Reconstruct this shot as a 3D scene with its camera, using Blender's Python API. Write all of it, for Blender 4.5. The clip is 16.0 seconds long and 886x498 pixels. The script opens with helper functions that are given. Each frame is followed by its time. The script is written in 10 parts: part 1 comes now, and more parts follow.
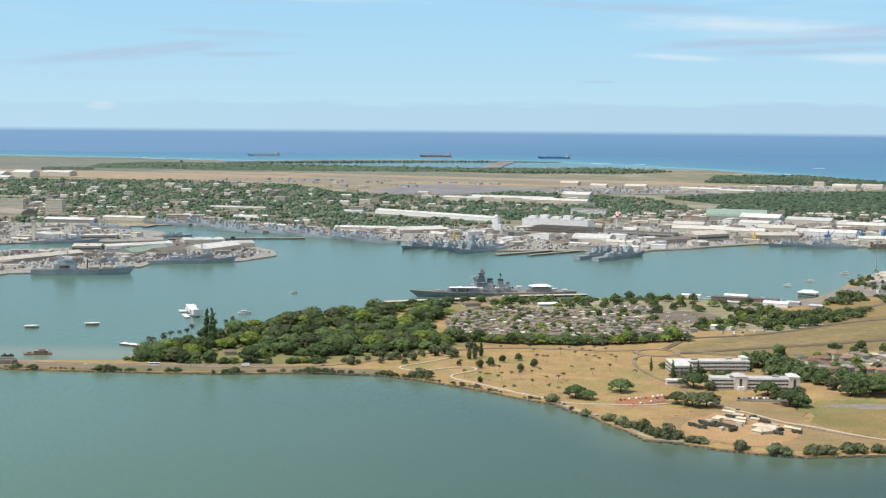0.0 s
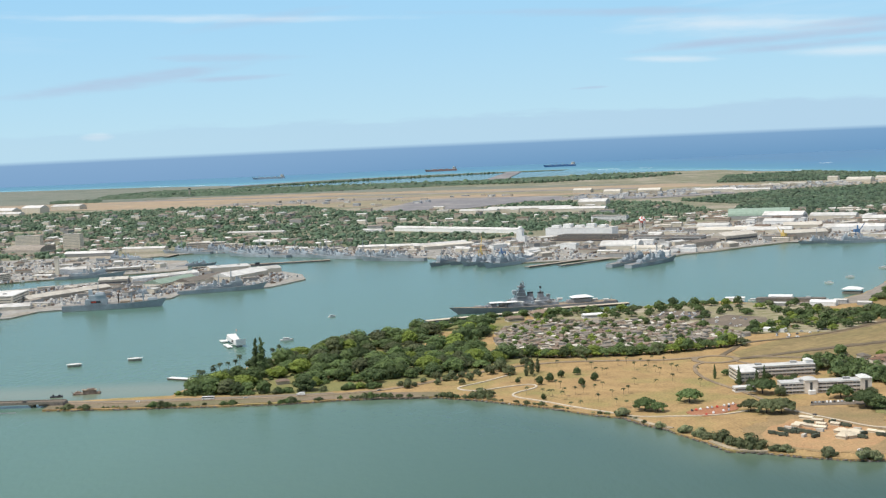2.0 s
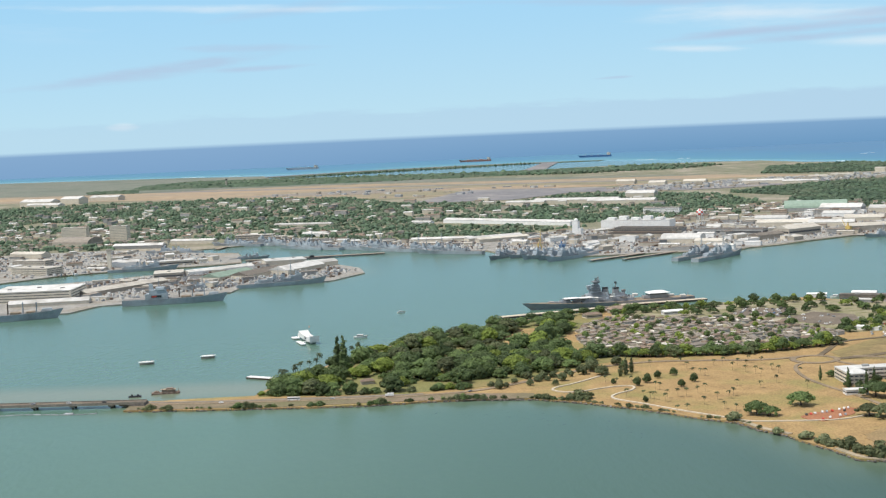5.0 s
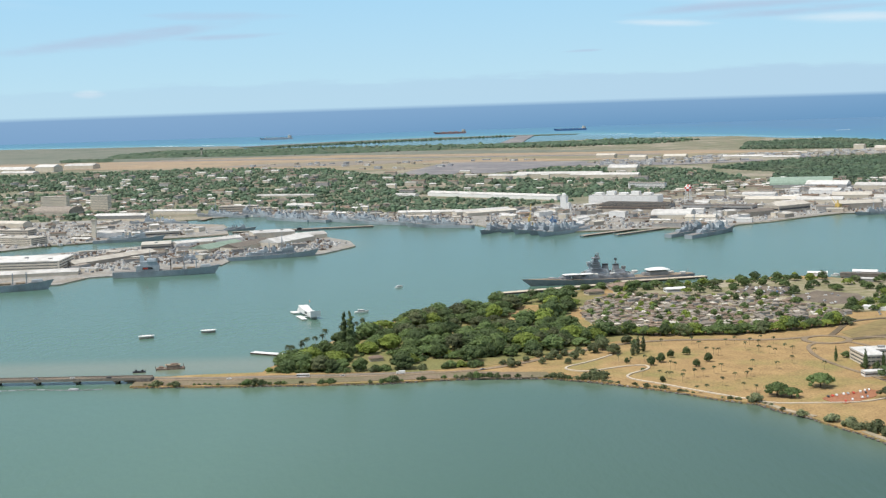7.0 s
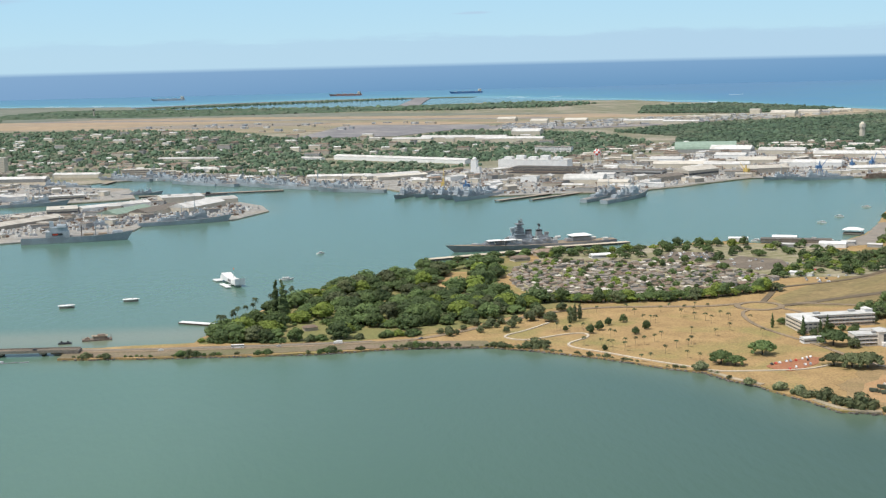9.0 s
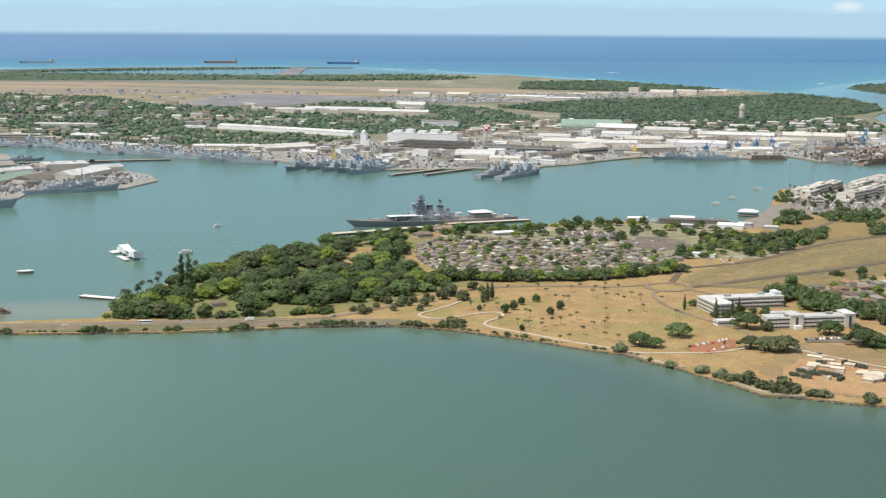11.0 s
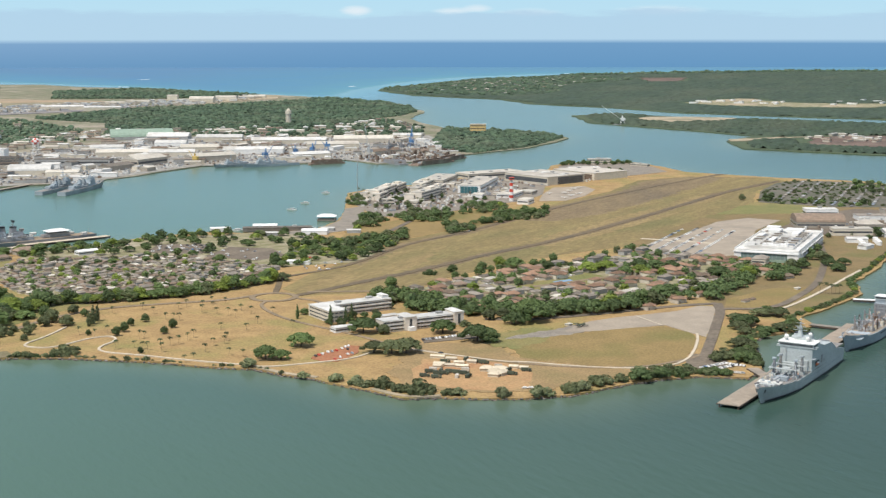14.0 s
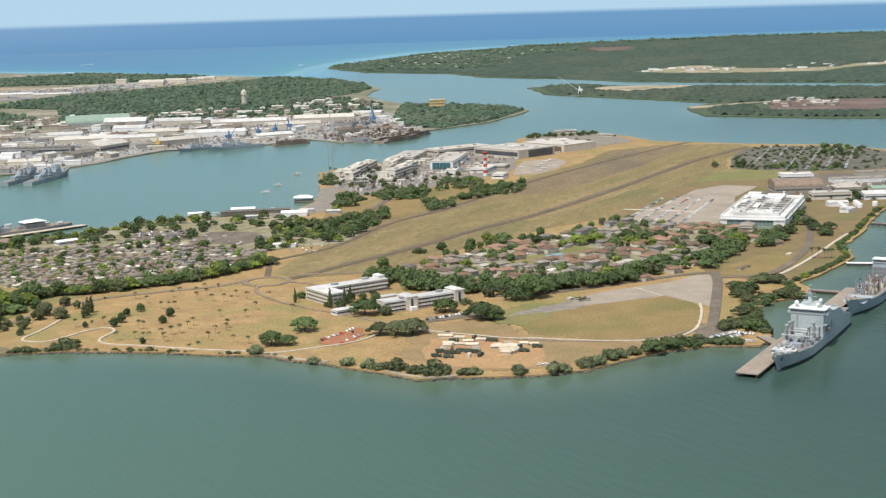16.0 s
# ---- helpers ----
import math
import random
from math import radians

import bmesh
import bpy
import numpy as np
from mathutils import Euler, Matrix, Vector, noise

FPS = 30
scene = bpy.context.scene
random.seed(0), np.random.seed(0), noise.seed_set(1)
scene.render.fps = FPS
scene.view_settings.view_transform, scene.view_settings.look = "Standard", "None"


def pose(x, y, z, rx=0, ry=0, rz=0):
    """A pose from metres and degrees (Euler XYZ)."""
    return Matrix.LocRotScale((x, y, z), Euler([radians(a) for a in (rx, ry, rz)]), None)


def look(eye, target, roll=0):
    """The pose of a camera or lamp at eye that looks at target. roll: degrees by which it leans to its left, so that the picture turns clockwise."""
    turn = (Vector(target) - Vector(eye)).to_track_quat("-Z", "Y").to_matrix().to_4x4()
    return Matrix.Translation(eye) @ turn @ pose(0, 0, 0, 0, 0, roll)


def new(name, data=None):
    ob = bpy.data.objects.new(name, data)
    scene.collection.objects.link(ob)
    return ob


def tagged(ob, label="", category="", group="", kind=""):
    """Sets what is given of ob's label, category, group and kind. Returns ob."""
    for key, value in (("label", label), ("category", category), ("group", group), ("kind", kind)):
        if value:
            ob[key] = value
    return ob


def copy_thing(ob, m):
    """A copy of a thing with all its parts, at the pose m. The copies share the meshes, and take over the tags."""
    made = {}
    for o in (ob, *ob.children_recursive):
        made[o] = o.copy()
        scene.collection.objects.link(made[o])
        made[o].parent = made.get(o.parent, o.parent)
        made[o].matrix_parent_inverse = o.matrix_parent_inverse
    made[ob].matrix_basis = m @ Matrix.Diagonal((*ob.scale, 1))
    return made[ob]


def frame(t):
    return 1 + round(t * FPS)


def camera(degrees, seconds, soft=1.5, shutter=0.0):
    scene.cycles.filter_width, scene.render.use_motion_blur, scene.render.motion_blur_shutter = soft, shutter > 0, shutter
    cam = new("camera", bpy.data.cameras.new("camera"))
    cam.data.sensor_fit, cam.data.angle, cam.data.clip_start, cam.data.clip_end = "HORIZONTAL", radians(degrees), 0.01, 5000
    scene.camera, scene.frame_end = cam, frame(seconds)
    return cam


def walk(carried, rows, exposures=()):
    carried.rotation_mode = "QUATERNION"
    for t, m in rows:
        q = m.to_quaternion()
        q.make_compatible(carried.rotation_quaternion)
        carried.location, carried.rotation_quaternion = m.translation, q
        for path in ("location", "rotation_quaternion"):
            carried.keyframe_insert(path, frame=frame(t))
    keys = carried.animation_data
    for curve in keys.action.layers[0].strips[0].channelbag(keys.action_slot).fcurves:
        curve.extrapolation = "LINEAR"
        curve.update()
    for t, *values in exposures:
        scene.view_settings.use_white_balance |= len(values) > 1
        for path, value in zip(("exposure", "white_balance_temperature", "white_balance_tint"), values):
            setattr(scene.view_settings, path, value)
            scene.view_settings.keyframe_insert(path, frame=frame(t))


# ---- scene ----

# The place is laid out in true metres and then set to half size (K), so that the open sea
# behind the coast still lies within the camera's reach.
K = 0.5
cam = camera(34.37, 16.0, soft=1.3, shutter=0.25)

# seconds, x, y, z, heading, pitch, roll
PATH = [
    (0.00, 0.00, -0.00, 250.00, 0.000, -5.203, 0.483),
    (0.50, -12.27, 6.65, 250.34, -0.038, -4.863, -0.067),
    (1.00, -24.51, 13.43, 250.84, -0.025, -4.664, -0.714),
    (1.50, -36.78, 20.50, 251.50, -0.053, -4.575, -1.609),
    (2.00, -49.19, 28.20, 252.50, -0.078, -4.666, -2.512),
    (2.50, -61.16, 36.54, 253.40, -0.139, -4.834, -3.188),
    (3.00, -72.19, 45.33, 254.04, -0.216, -4.958, -3.474),
    (3.50, -83.14, 54.35, 254.48, -0.345, -4.998, -3.437),
    (4.00, -93.76, 63.28, 255.01, -0.517, -4.955, -3.075),
    (4.80, -110.84, 75.80, 256.25, -0.937, -4.991, -2.660),
    (5.65, -128.89, 86.16, 258.10, -1.225, -5.210, -2.173),
    (6.50, -147.32, 95.13, 259.74, -0.490, -5.760, -1.897),
    (7.00, -158.25, 100.12, 260.36, 0.222, -6.204, -1.840),
    (7.50, -169.40, 105.53, 261.25, 1.321, -6.661, -1.800),
    (8.00, -180.80, 111.50, 262.19, 2.631, -7.023, -1.701),
    (8.80, -198.56, 122.11, 263.60, 4.297, -7.675, -1.462),
    (9.70, -217.82, 135.49, 265.00, 6.145, -8.326, -0.885),
    (10.50, -234.16, 145.90, 265.98, 8.545, -8.734, -0.098),
    (11.00, -243.71, 150.70, 266.51, 9.998, -9.017, 0.385),
    (11.50, -254.10, 156.93, 267.01, 12.302, -9.106, 1.050),
    (12.00, -265.46, 164.52, 267.80, 15.348, -8.975, 1.550),
    (12.50, -276.95, 171.93, 268.29, 18.873, -8.744, 1.562),
    (13.00, -287.88, 178.33, 268.84, 22.208, -8.601, 1.318),
    (13.50, -298.61, 183.61, 269.99, 25.722, -8.591, 0.692),
    (14.00, -309.84, 188.51, 271.13, 28.918, -8.770, -0.048),
    (14.50, -320.74, 194.28, 271.97, 30.959, -9.029, -0.526),
    (15.00, -330.25, 202.33, 272.55, 31.609, -9.322, -1.011),
    (15.50, -338.48, 212.37, 272.77, 31.508, -9.585, -1.405),
    (16.00, -346.14, 223.29, 272.62, 31.136, -9.792, -1.680),
]


def flight(x, y, z, heading, pitch, roll):
    """Heading clockwise from +y, pitch up, roll in degrees."""
    turn = Euler((radians(90 + pitch), 0, radians(-heading)), "XYZ").to_matrix().to_4x4()
    return Matrix.Translation((x * K, y * K, z * K)) @ turn @ pose(0, 0, 0, 0, 0, roll)


walk(cam, [(t, flight(*r)) for t, *r in PATH], exposures=((0.0, 0.0), (16.0, 0.0)))

# ---- sky, sun ----
SUN_EL, SUN_TO = radians(62), Vector((-0.94, -0.34, 0.0))      # height, and the way to the sun over the ground
world = bpy.data.worlds.new("sky")
scene.world = world
world.use_nodes = True


def sky_nodes(tree):
    n, link = tree.nodes, tree.links.new
    n.clear()
    out = n.new("ShaderNodeOutputWorld")
    sky = n.new("ShaderNodeTexSky")
    sky.sky_type, sky.sun_disc = "NISHITA", False
    sky.sun_elevation = SUN_EL
    sky.sun_rotation = math.atan2(SUN_TO.x, SUN_TO.y)
    sky.altitude, sky.air_density, sky.dust_density, sky.ozone_density = 200, 1.0, 0.6, 1.6
    co = n.new("ShaderNodeTexCoord")
    sep = n.new("ShaderNodeSeparateXYZ")
    link(co.outputs["Generated"], sep.inputs[0])

    def cloud(scale, stretch, lo, hi, z0, z1, top, turn=0.0):
        """Streaks of cloud between the heights z0 and z1 of the sky."""
        mp = n.new("ShaderNodeMapping")
        mp.inputs["Scale"].default_value = (scale, scale, scale * stretch)
        mp.inputs["Rotation"].default_value = (0, turn, 0)
        link(co.outputs["Generated"], mp.inputs[0])
        tx = n.new("ShaderNodeTexNoise")
        tx.inputs["Scale"].default_value, tx.inputs["Detail"].default_value = 1.0, 7
        tx.inputs["Roughness"].default_value, tx.inputs["Distortion"].default_value = 0.58, 0.4
        link(mp.outputs[0], tx.inputs["Vector"])
        r = n.new("ShaderNodeMapRange")
        r.inputs[1].default_value, r.inputs[2].default_value = lo, hi
        link(tx.outputs[0], r.inputs[0])
        band = n.new("ShaderNodeMapRange")
        band.interpolation_type = "SMOOTHSTEP"
        band.inputs[1].default_value, band.inputs[2].default_value = z0, z1
        link(sep.outputs[2], band.inputs[0])
        m = n.new("ShaderNodeMath")
        m.operation = "MULTIPLY"
        link(r.outputs[0], m.inputs[0])
        link(band.outputs[0], m.inputs[1])
        m2 = n.new("ShaderNodeMath")
        m2.operation, m2.use_clamp = "MULTIPLY", True
        m2.inputs[1].default_value = top
        link(m.outputs[0], m2.inputs[0])
        return m2.outputs[0]

    def blend(fac, a, colour):
        mix = n.new("ShaderNodeMix")
        mix.data_type = "RGBA"
        link(fac, mix.inputs["Factor"])
        link(a, mix.inputs["A"])
        mix.inputs["B"].default_value = (*colour, 1)
        return mix.outputs["Result"]

    # humid air: the sky pales to a milky blue towards the horizon
    air = n.new("ShaderNodeMapRange")
    air.interpolation_type = "SMOOTHERSTEP"
    air.inputs[1].default_value, air.inputs[2].default_value = 0.42, 0.0
    link(sep.outputs[2], air.inputs[0])
    tone = n.new("ShaderNodeMix")
    tone.data_type = "RGBA"
    deep_air = n.new("ShaderNodeMapRange")
    deep_air.inputs[1].default_value, deep_air.inputs[2].default_value = 0.10, 0.0
    link(sep.outputs[2], deep_air.inputs[0])
    link(deep_air.outputs[0], tone.inputs["Factor"])
    tone.inputs["A"].default_value = (3.3, 6.35, 9.0, 1)
    tone.inputs["B"].default_value = (4.9, 7.2, 8.4, 1)
    base = n.new("ShaderNodeMix")
    base.data_type = "RGBA"
    link(air.outputs[0], base.inputs["Factor"])
    link(sky.outputs[0], base.inputs["A"])
    link(tone.outputs["Result"], base.inputs["B"])
    # thin high cloud; its bright unseen part overhead is added as fill light
    c = blend(cloud(3.2, 6, 0.40, 0.72, 0.06, 0.40, 0.70, 0.10), base.outputs["Result"], (12.5, 12.8, 13.3))
    c = blend(cloud(2.6, 14, 0.50, 0.74, 0.055, 0.095, 0.55, 0.06), c, (8.2, 8.6, 9.2))
    # heading and height of each way of sight, in degrees
    az = n.new("ShaderNodeMath")
    az.operation = "ARCTAN2"
    link(sep.outputs[0], az.inputs[0])
    link(sep.outputs[1], az.inputs[1])
    wob = n.new("ShaderNodeTexNoise")
    wob.inputs["Scale"].default_value, wob.inputs["Detail"].default_value, wob.inputs["Roughness"].default_value = 14.0, 8, 0.62
    wmap = n.new("ShaderNodeMapping")
    wmap.inputs["Scale"].default_value = (1, 1, 7.0)
    link(co.outputs["Generated"], wmap.inputs[0])
    link(wmap.outputs[0], wob.inputs["Vector"])

    def calc(op, a, b, third=None):
        m = n.new("ShaderNodeMath")
        m.operation = op
        for slot, v in enumerate((a, b) if third is None else (a, b, third)):
            if isinstance(v, (int, float)):
                m.inputs[slot].default_value = v
            else:
                link(v, m.inputs[slot])
        return m.outputs[0]

    def streak(c, heading, height, half_w, half_h, slope, colour, strength):
        """One drawn-out cloud with frayed edges."""
        du = calc("SUBTRACT", az.outputs[0], radians(heading))
        dv = calc("SUBTRACT", sep.outputs[2], radians(height))
        dv = calc("SUBTRACT", dv, calc("MULTIPLY", du, slope))
        e = calc("ADD", calc("POWER", calc("DIVIDE", du, radians(half_w)), 2.0), calc("POWER", calc("ABSOLUTE", calc("DIVIDE", dv, radians(half_h)), 0.0), 1.6))
        e = calc("ADD", e, calc("MULTIPLY", calc("SUBTRACT", wob.outputs[0], 0.5), 4.0))
        r = n.new("ShaderNodeMapRange")
        r.interpolation_type = "SMOOTHSTEP"
        r.inputs[1].default_value, r.inputs[2].default_value = 1.9, -0.9
        r.inputs[4].default_value = strength
        link(e, r.inputs[0])
        return blend(r.outputs[0], c, colour)

    GREY, WHITE = (4.3, 5.4, 7.1), (8.0, 8.5, 8.9)
    for row in ((-12.4, 2.45, 4.0, 0.25, 0.10, GREY, 0.8), (-8.3, 2.46, 2.0, 0.11, 0.02, GREY, 0.7), (-7.8, 3.26, 2.8, 0.15, -0.02, GREY, 0.5), (-6.5, 4.72, 2.4, 0.22, 0.11, GREY, 0.5), (-9.5, 4.82, 7.5, 0.14, -0.03, WHITE, 0.5),
                (12.0, 3.62, 4.5, 0.42, -0.05, WHITE, 0.6), (17.0, 2.38, 3.0, 0.2, -0.03, WHITE, 0.55), (9.2, 2.46, 1.7, 0.14, -0.05, WHITE, 0.65), (6.5, 4.42, 6.0, 0.16, -0.045, GREY, 0.6), (13.6, 3.08, 5.5, 0.20, 0.04, GREY, 0.9), (14.6, 2.74, 4.2, 0.15, 0.03, GREY, 0.85), (16.0, 3.5, 3.0, 0.15, 0.055, GREY, 0.7),
                (6.0, 1.49, 0.75, 0.06, 0.02, GREY, 0.85), (-13.4, 0.36, 0.55, 0.14, 0.0, WHITE, 0.7), (25.5, 0.70, 0.5, 0.16, 0.0, WHITE, 0.8), (29.3, 0.66, 0.7, 0.13, 0.0, WHITE, 0.75), (30.3, 0.76, 0.5, 0.13, 0.0, WHITE, 0.75), (32.3, 0.6, 1.1, 0.14, 0.0, WHITE, 0.6), (37.5, 0.7, 1.6, 0.2, 0.0, WHITE, 0.8)):
        c = streak(c, *row)
    # a low bank of cloud along the horizon
    bank = n.new("ShaderNodeMapRange")
    bank.interpolation_type = "SMOOTHSTEP"
    bank.inputs[1].default_value, bank.inputs[2].default_value = 0.0125, 0.0075
    link(calc("SUBTRACT", sep.outputs[2], calc("MULTIPLY", calc("SUBTRACT", wob.outputs[0], 0.5), 0.02)), bank.inputs[0])
    veil = n.new("ShaderNodeMapRange")
    veil.inputs[1].default_value, veil.inputs[2].default_value = radians(-20), radians(14)
    veil.inputs[3].default_value, veil.inputs[4].default_value = 0.30, 0.72
    link(az.outputs[0], veil.inputs[0])
    c = blend(calc("MULTIPLY", bank.outputs[0], veil.outputs[0]), c, (4.2, 6.0, 7.7))
    bg = n.new("ShaderNodeBackground")
    bg.inputs[1].default_value = 0.105
    link(c, bg.inputs[0])
    # the open sea out to the horizon, painted in the background with its haze
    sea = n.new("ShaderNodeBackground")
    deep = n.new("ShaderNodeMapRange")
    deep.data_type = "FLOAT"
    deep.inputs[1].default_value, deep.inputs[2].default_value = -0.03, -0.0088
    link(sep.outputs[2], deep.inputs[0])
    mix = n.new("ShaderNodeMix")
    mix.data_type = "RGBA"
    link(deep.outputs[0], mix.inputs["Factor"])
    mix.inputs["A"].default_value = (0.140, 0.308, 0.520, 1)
    # paler at the horizon: haze put into the sea's colour
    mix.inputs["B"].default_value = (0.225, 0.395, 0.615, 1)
    pale = n.new("ShaderNodeMapRange")      # distance haze painted as a paler tone towards the north-east
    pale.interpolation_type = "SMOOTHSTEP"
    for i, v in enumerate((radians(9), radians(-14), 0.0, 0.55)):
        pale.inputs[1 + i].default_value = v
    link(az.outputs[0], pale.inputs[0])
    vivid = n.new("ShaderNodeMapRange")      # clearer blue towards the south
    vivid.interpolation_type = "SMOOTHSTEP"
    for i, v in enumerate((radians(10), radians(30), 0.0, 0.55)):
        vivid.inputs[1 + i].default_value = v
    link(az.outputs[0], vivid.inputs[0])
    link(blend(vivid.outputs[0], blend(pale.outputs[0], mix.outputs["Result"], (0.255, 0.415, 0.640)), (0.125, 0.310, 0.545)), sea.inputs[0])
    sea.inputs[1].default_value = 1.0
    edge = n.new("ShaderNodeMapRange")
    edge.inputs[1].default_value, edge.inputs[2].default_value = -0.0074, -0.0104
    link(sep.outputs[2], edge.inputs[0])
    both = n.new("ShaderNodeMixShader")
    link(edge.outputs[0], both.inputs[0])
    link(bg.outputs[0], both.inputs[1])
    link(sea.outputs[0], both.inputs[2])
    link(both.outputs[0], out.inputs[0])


sky_nodes(world.node_tree)
sun = new("sun", bpy.data.lights.new("sun", "SUN"))
sun.data.energy, sun.data.angle, sun.data.color = 4.35, radians(0.53), (1.0, 0.95, 0.87)
sun.matrix_basis = look((0, 0, 900), (Vector((0, 0, 900)) - SUN_TO.normalized() * math.cos(SUN_EL) * 100 - Vector((0, 0, math.sin(SUN_EL) * 100))))

# ---- materials ----
def material(name, a, b, size=20.0, rough=0.8, metal=0.0, bump=0.0, fine=1.5, third=None, vary=0.12, island=0.0, spec=0.3, along=None):
    """Two colours mixed by noise of that size in metres, a finer grain over it, and a little difference from thing to thing."""
    m = bpy.data.materials.new(name)
    m.use_nodes = True
    n, link = m.node_tree.nodes, m.node_tree.links.new
    bsdf = n["Principled BSDF"]
    bsdf.inputs["Roughness"].default_value, bsdf.inputs["Metallic"].default_value = rough, metal
    bsdf.inputs["Specular IOR Level"].default_value = spec
    geo = n.new("ShaderNodeNewGeometry")
    mp = n.new("ShaderNodeVectorMath")
    mp.operation = "SCALE"
    mp.inputs["Scale"].default_value = 1 / K
    link(geo.outputs["Position"], mp.inputs[0])
    if along is not None:      # streaks drawn out along that heading
        lay = n.new("ShaderNodeMapping")
        lay.vector_type = "TEXTURE"
        lay.inputs["Rotation"].default_value, lay.inputs["Scale"].default_value = (0, 0, radians(along)), (3.2, 0.8, 1)
        link(mp.outputs[0], lay.inputs[0])
        mp = lay

    def grain(metres, detail=5, lo=0.35, hi=0.65):
        t = n.new("ShaderNodeTexNoise")
        t.inputs["Scale"].default_value, t.inputs["Detail"].default_value = 1 / metres, detail
        link(mp.outputs[0], t.inputs["Vector"])
        r = n.new("ShaderNodeMapRange")
        r.inputs[1].default_value, r.inputs[2].default_value = lo, hi
        link(t.outputs[0], r.inputs[0])
        return r.outputs[0]

    def mixed(fac, x, y):
        k = n.new("ShaderNodeMix")
        k.data_type = "RGBA"
        link(fac, k.inputs["Factor"])
        for slot, v in (("A", x), ("B", y)):
            if isinstance(v, tuple):
                k.inputs[slot].default_value = (*v, 1)
            else:
                link(v, k.inputs[slot])
        return k.outputs["Result"]

    c = mixed(grain(size), a, b)
    if third:
        c = mixed(grain(size * 3.1, 4, 0.5, 0.68), c, third)
    hsv = n.new("ShaderNodeHueSaturation")
    link(c, hsv.inputs["Color"])
    val = n.new("ShaderNodeMapRange")
    coarse = name.endswith(("grass", "earth", "ground", "yard", "scrub", "concrete", "asphalt", "airfield", "mangrove"))
    val.inputs[3].default_value, val.inputs[4].default_value = (0.62, 1.36) if coarse else (0.8, 1.2)
    link(grain(fine, 3, 0.2, 0.8), val.inputs[0])
    src = val.outputs[0]
    for amount, socket in ((vary, "o"), (island, "i")):
        if amount:
            r = n.new("ShaderNodeMapRange")
            r.inputs[3].default_value, r.inputs[4].default_value = 1 - amount, 1 + amount
            if socket == "o":
                info = n.new("ShaderNodeObjectInfo")
                link(info.outputs["Random"], r.inputs[0])
            else:
                link(geo.outputs["Random Per Island"], r.inputs[0])
            k = n.new("ShaderNodeMath")
            k.operation = "MULTIPLY"
            link(src, k.inputs[0])
            link(r.outputs[0], k.inputs[1])
            src = k.outputs[0]
    link(src, hsv.inputs["Value"])
    link(hsv.outputs[0], bsdf.inputs["Base Color"])
    if bump:
        bp = n.new("ShaderNodeBump")
        bp.inputs["Strength"].default_value, bp.inputs["Distance"].default_value = bump, fine * 0.3 * K
        link(grain(fine, 4, 0.0, 1.0), bp.inputs["Height"])
        link(bp.outputs[0], bsdf.inputs["Normal"])
    return m


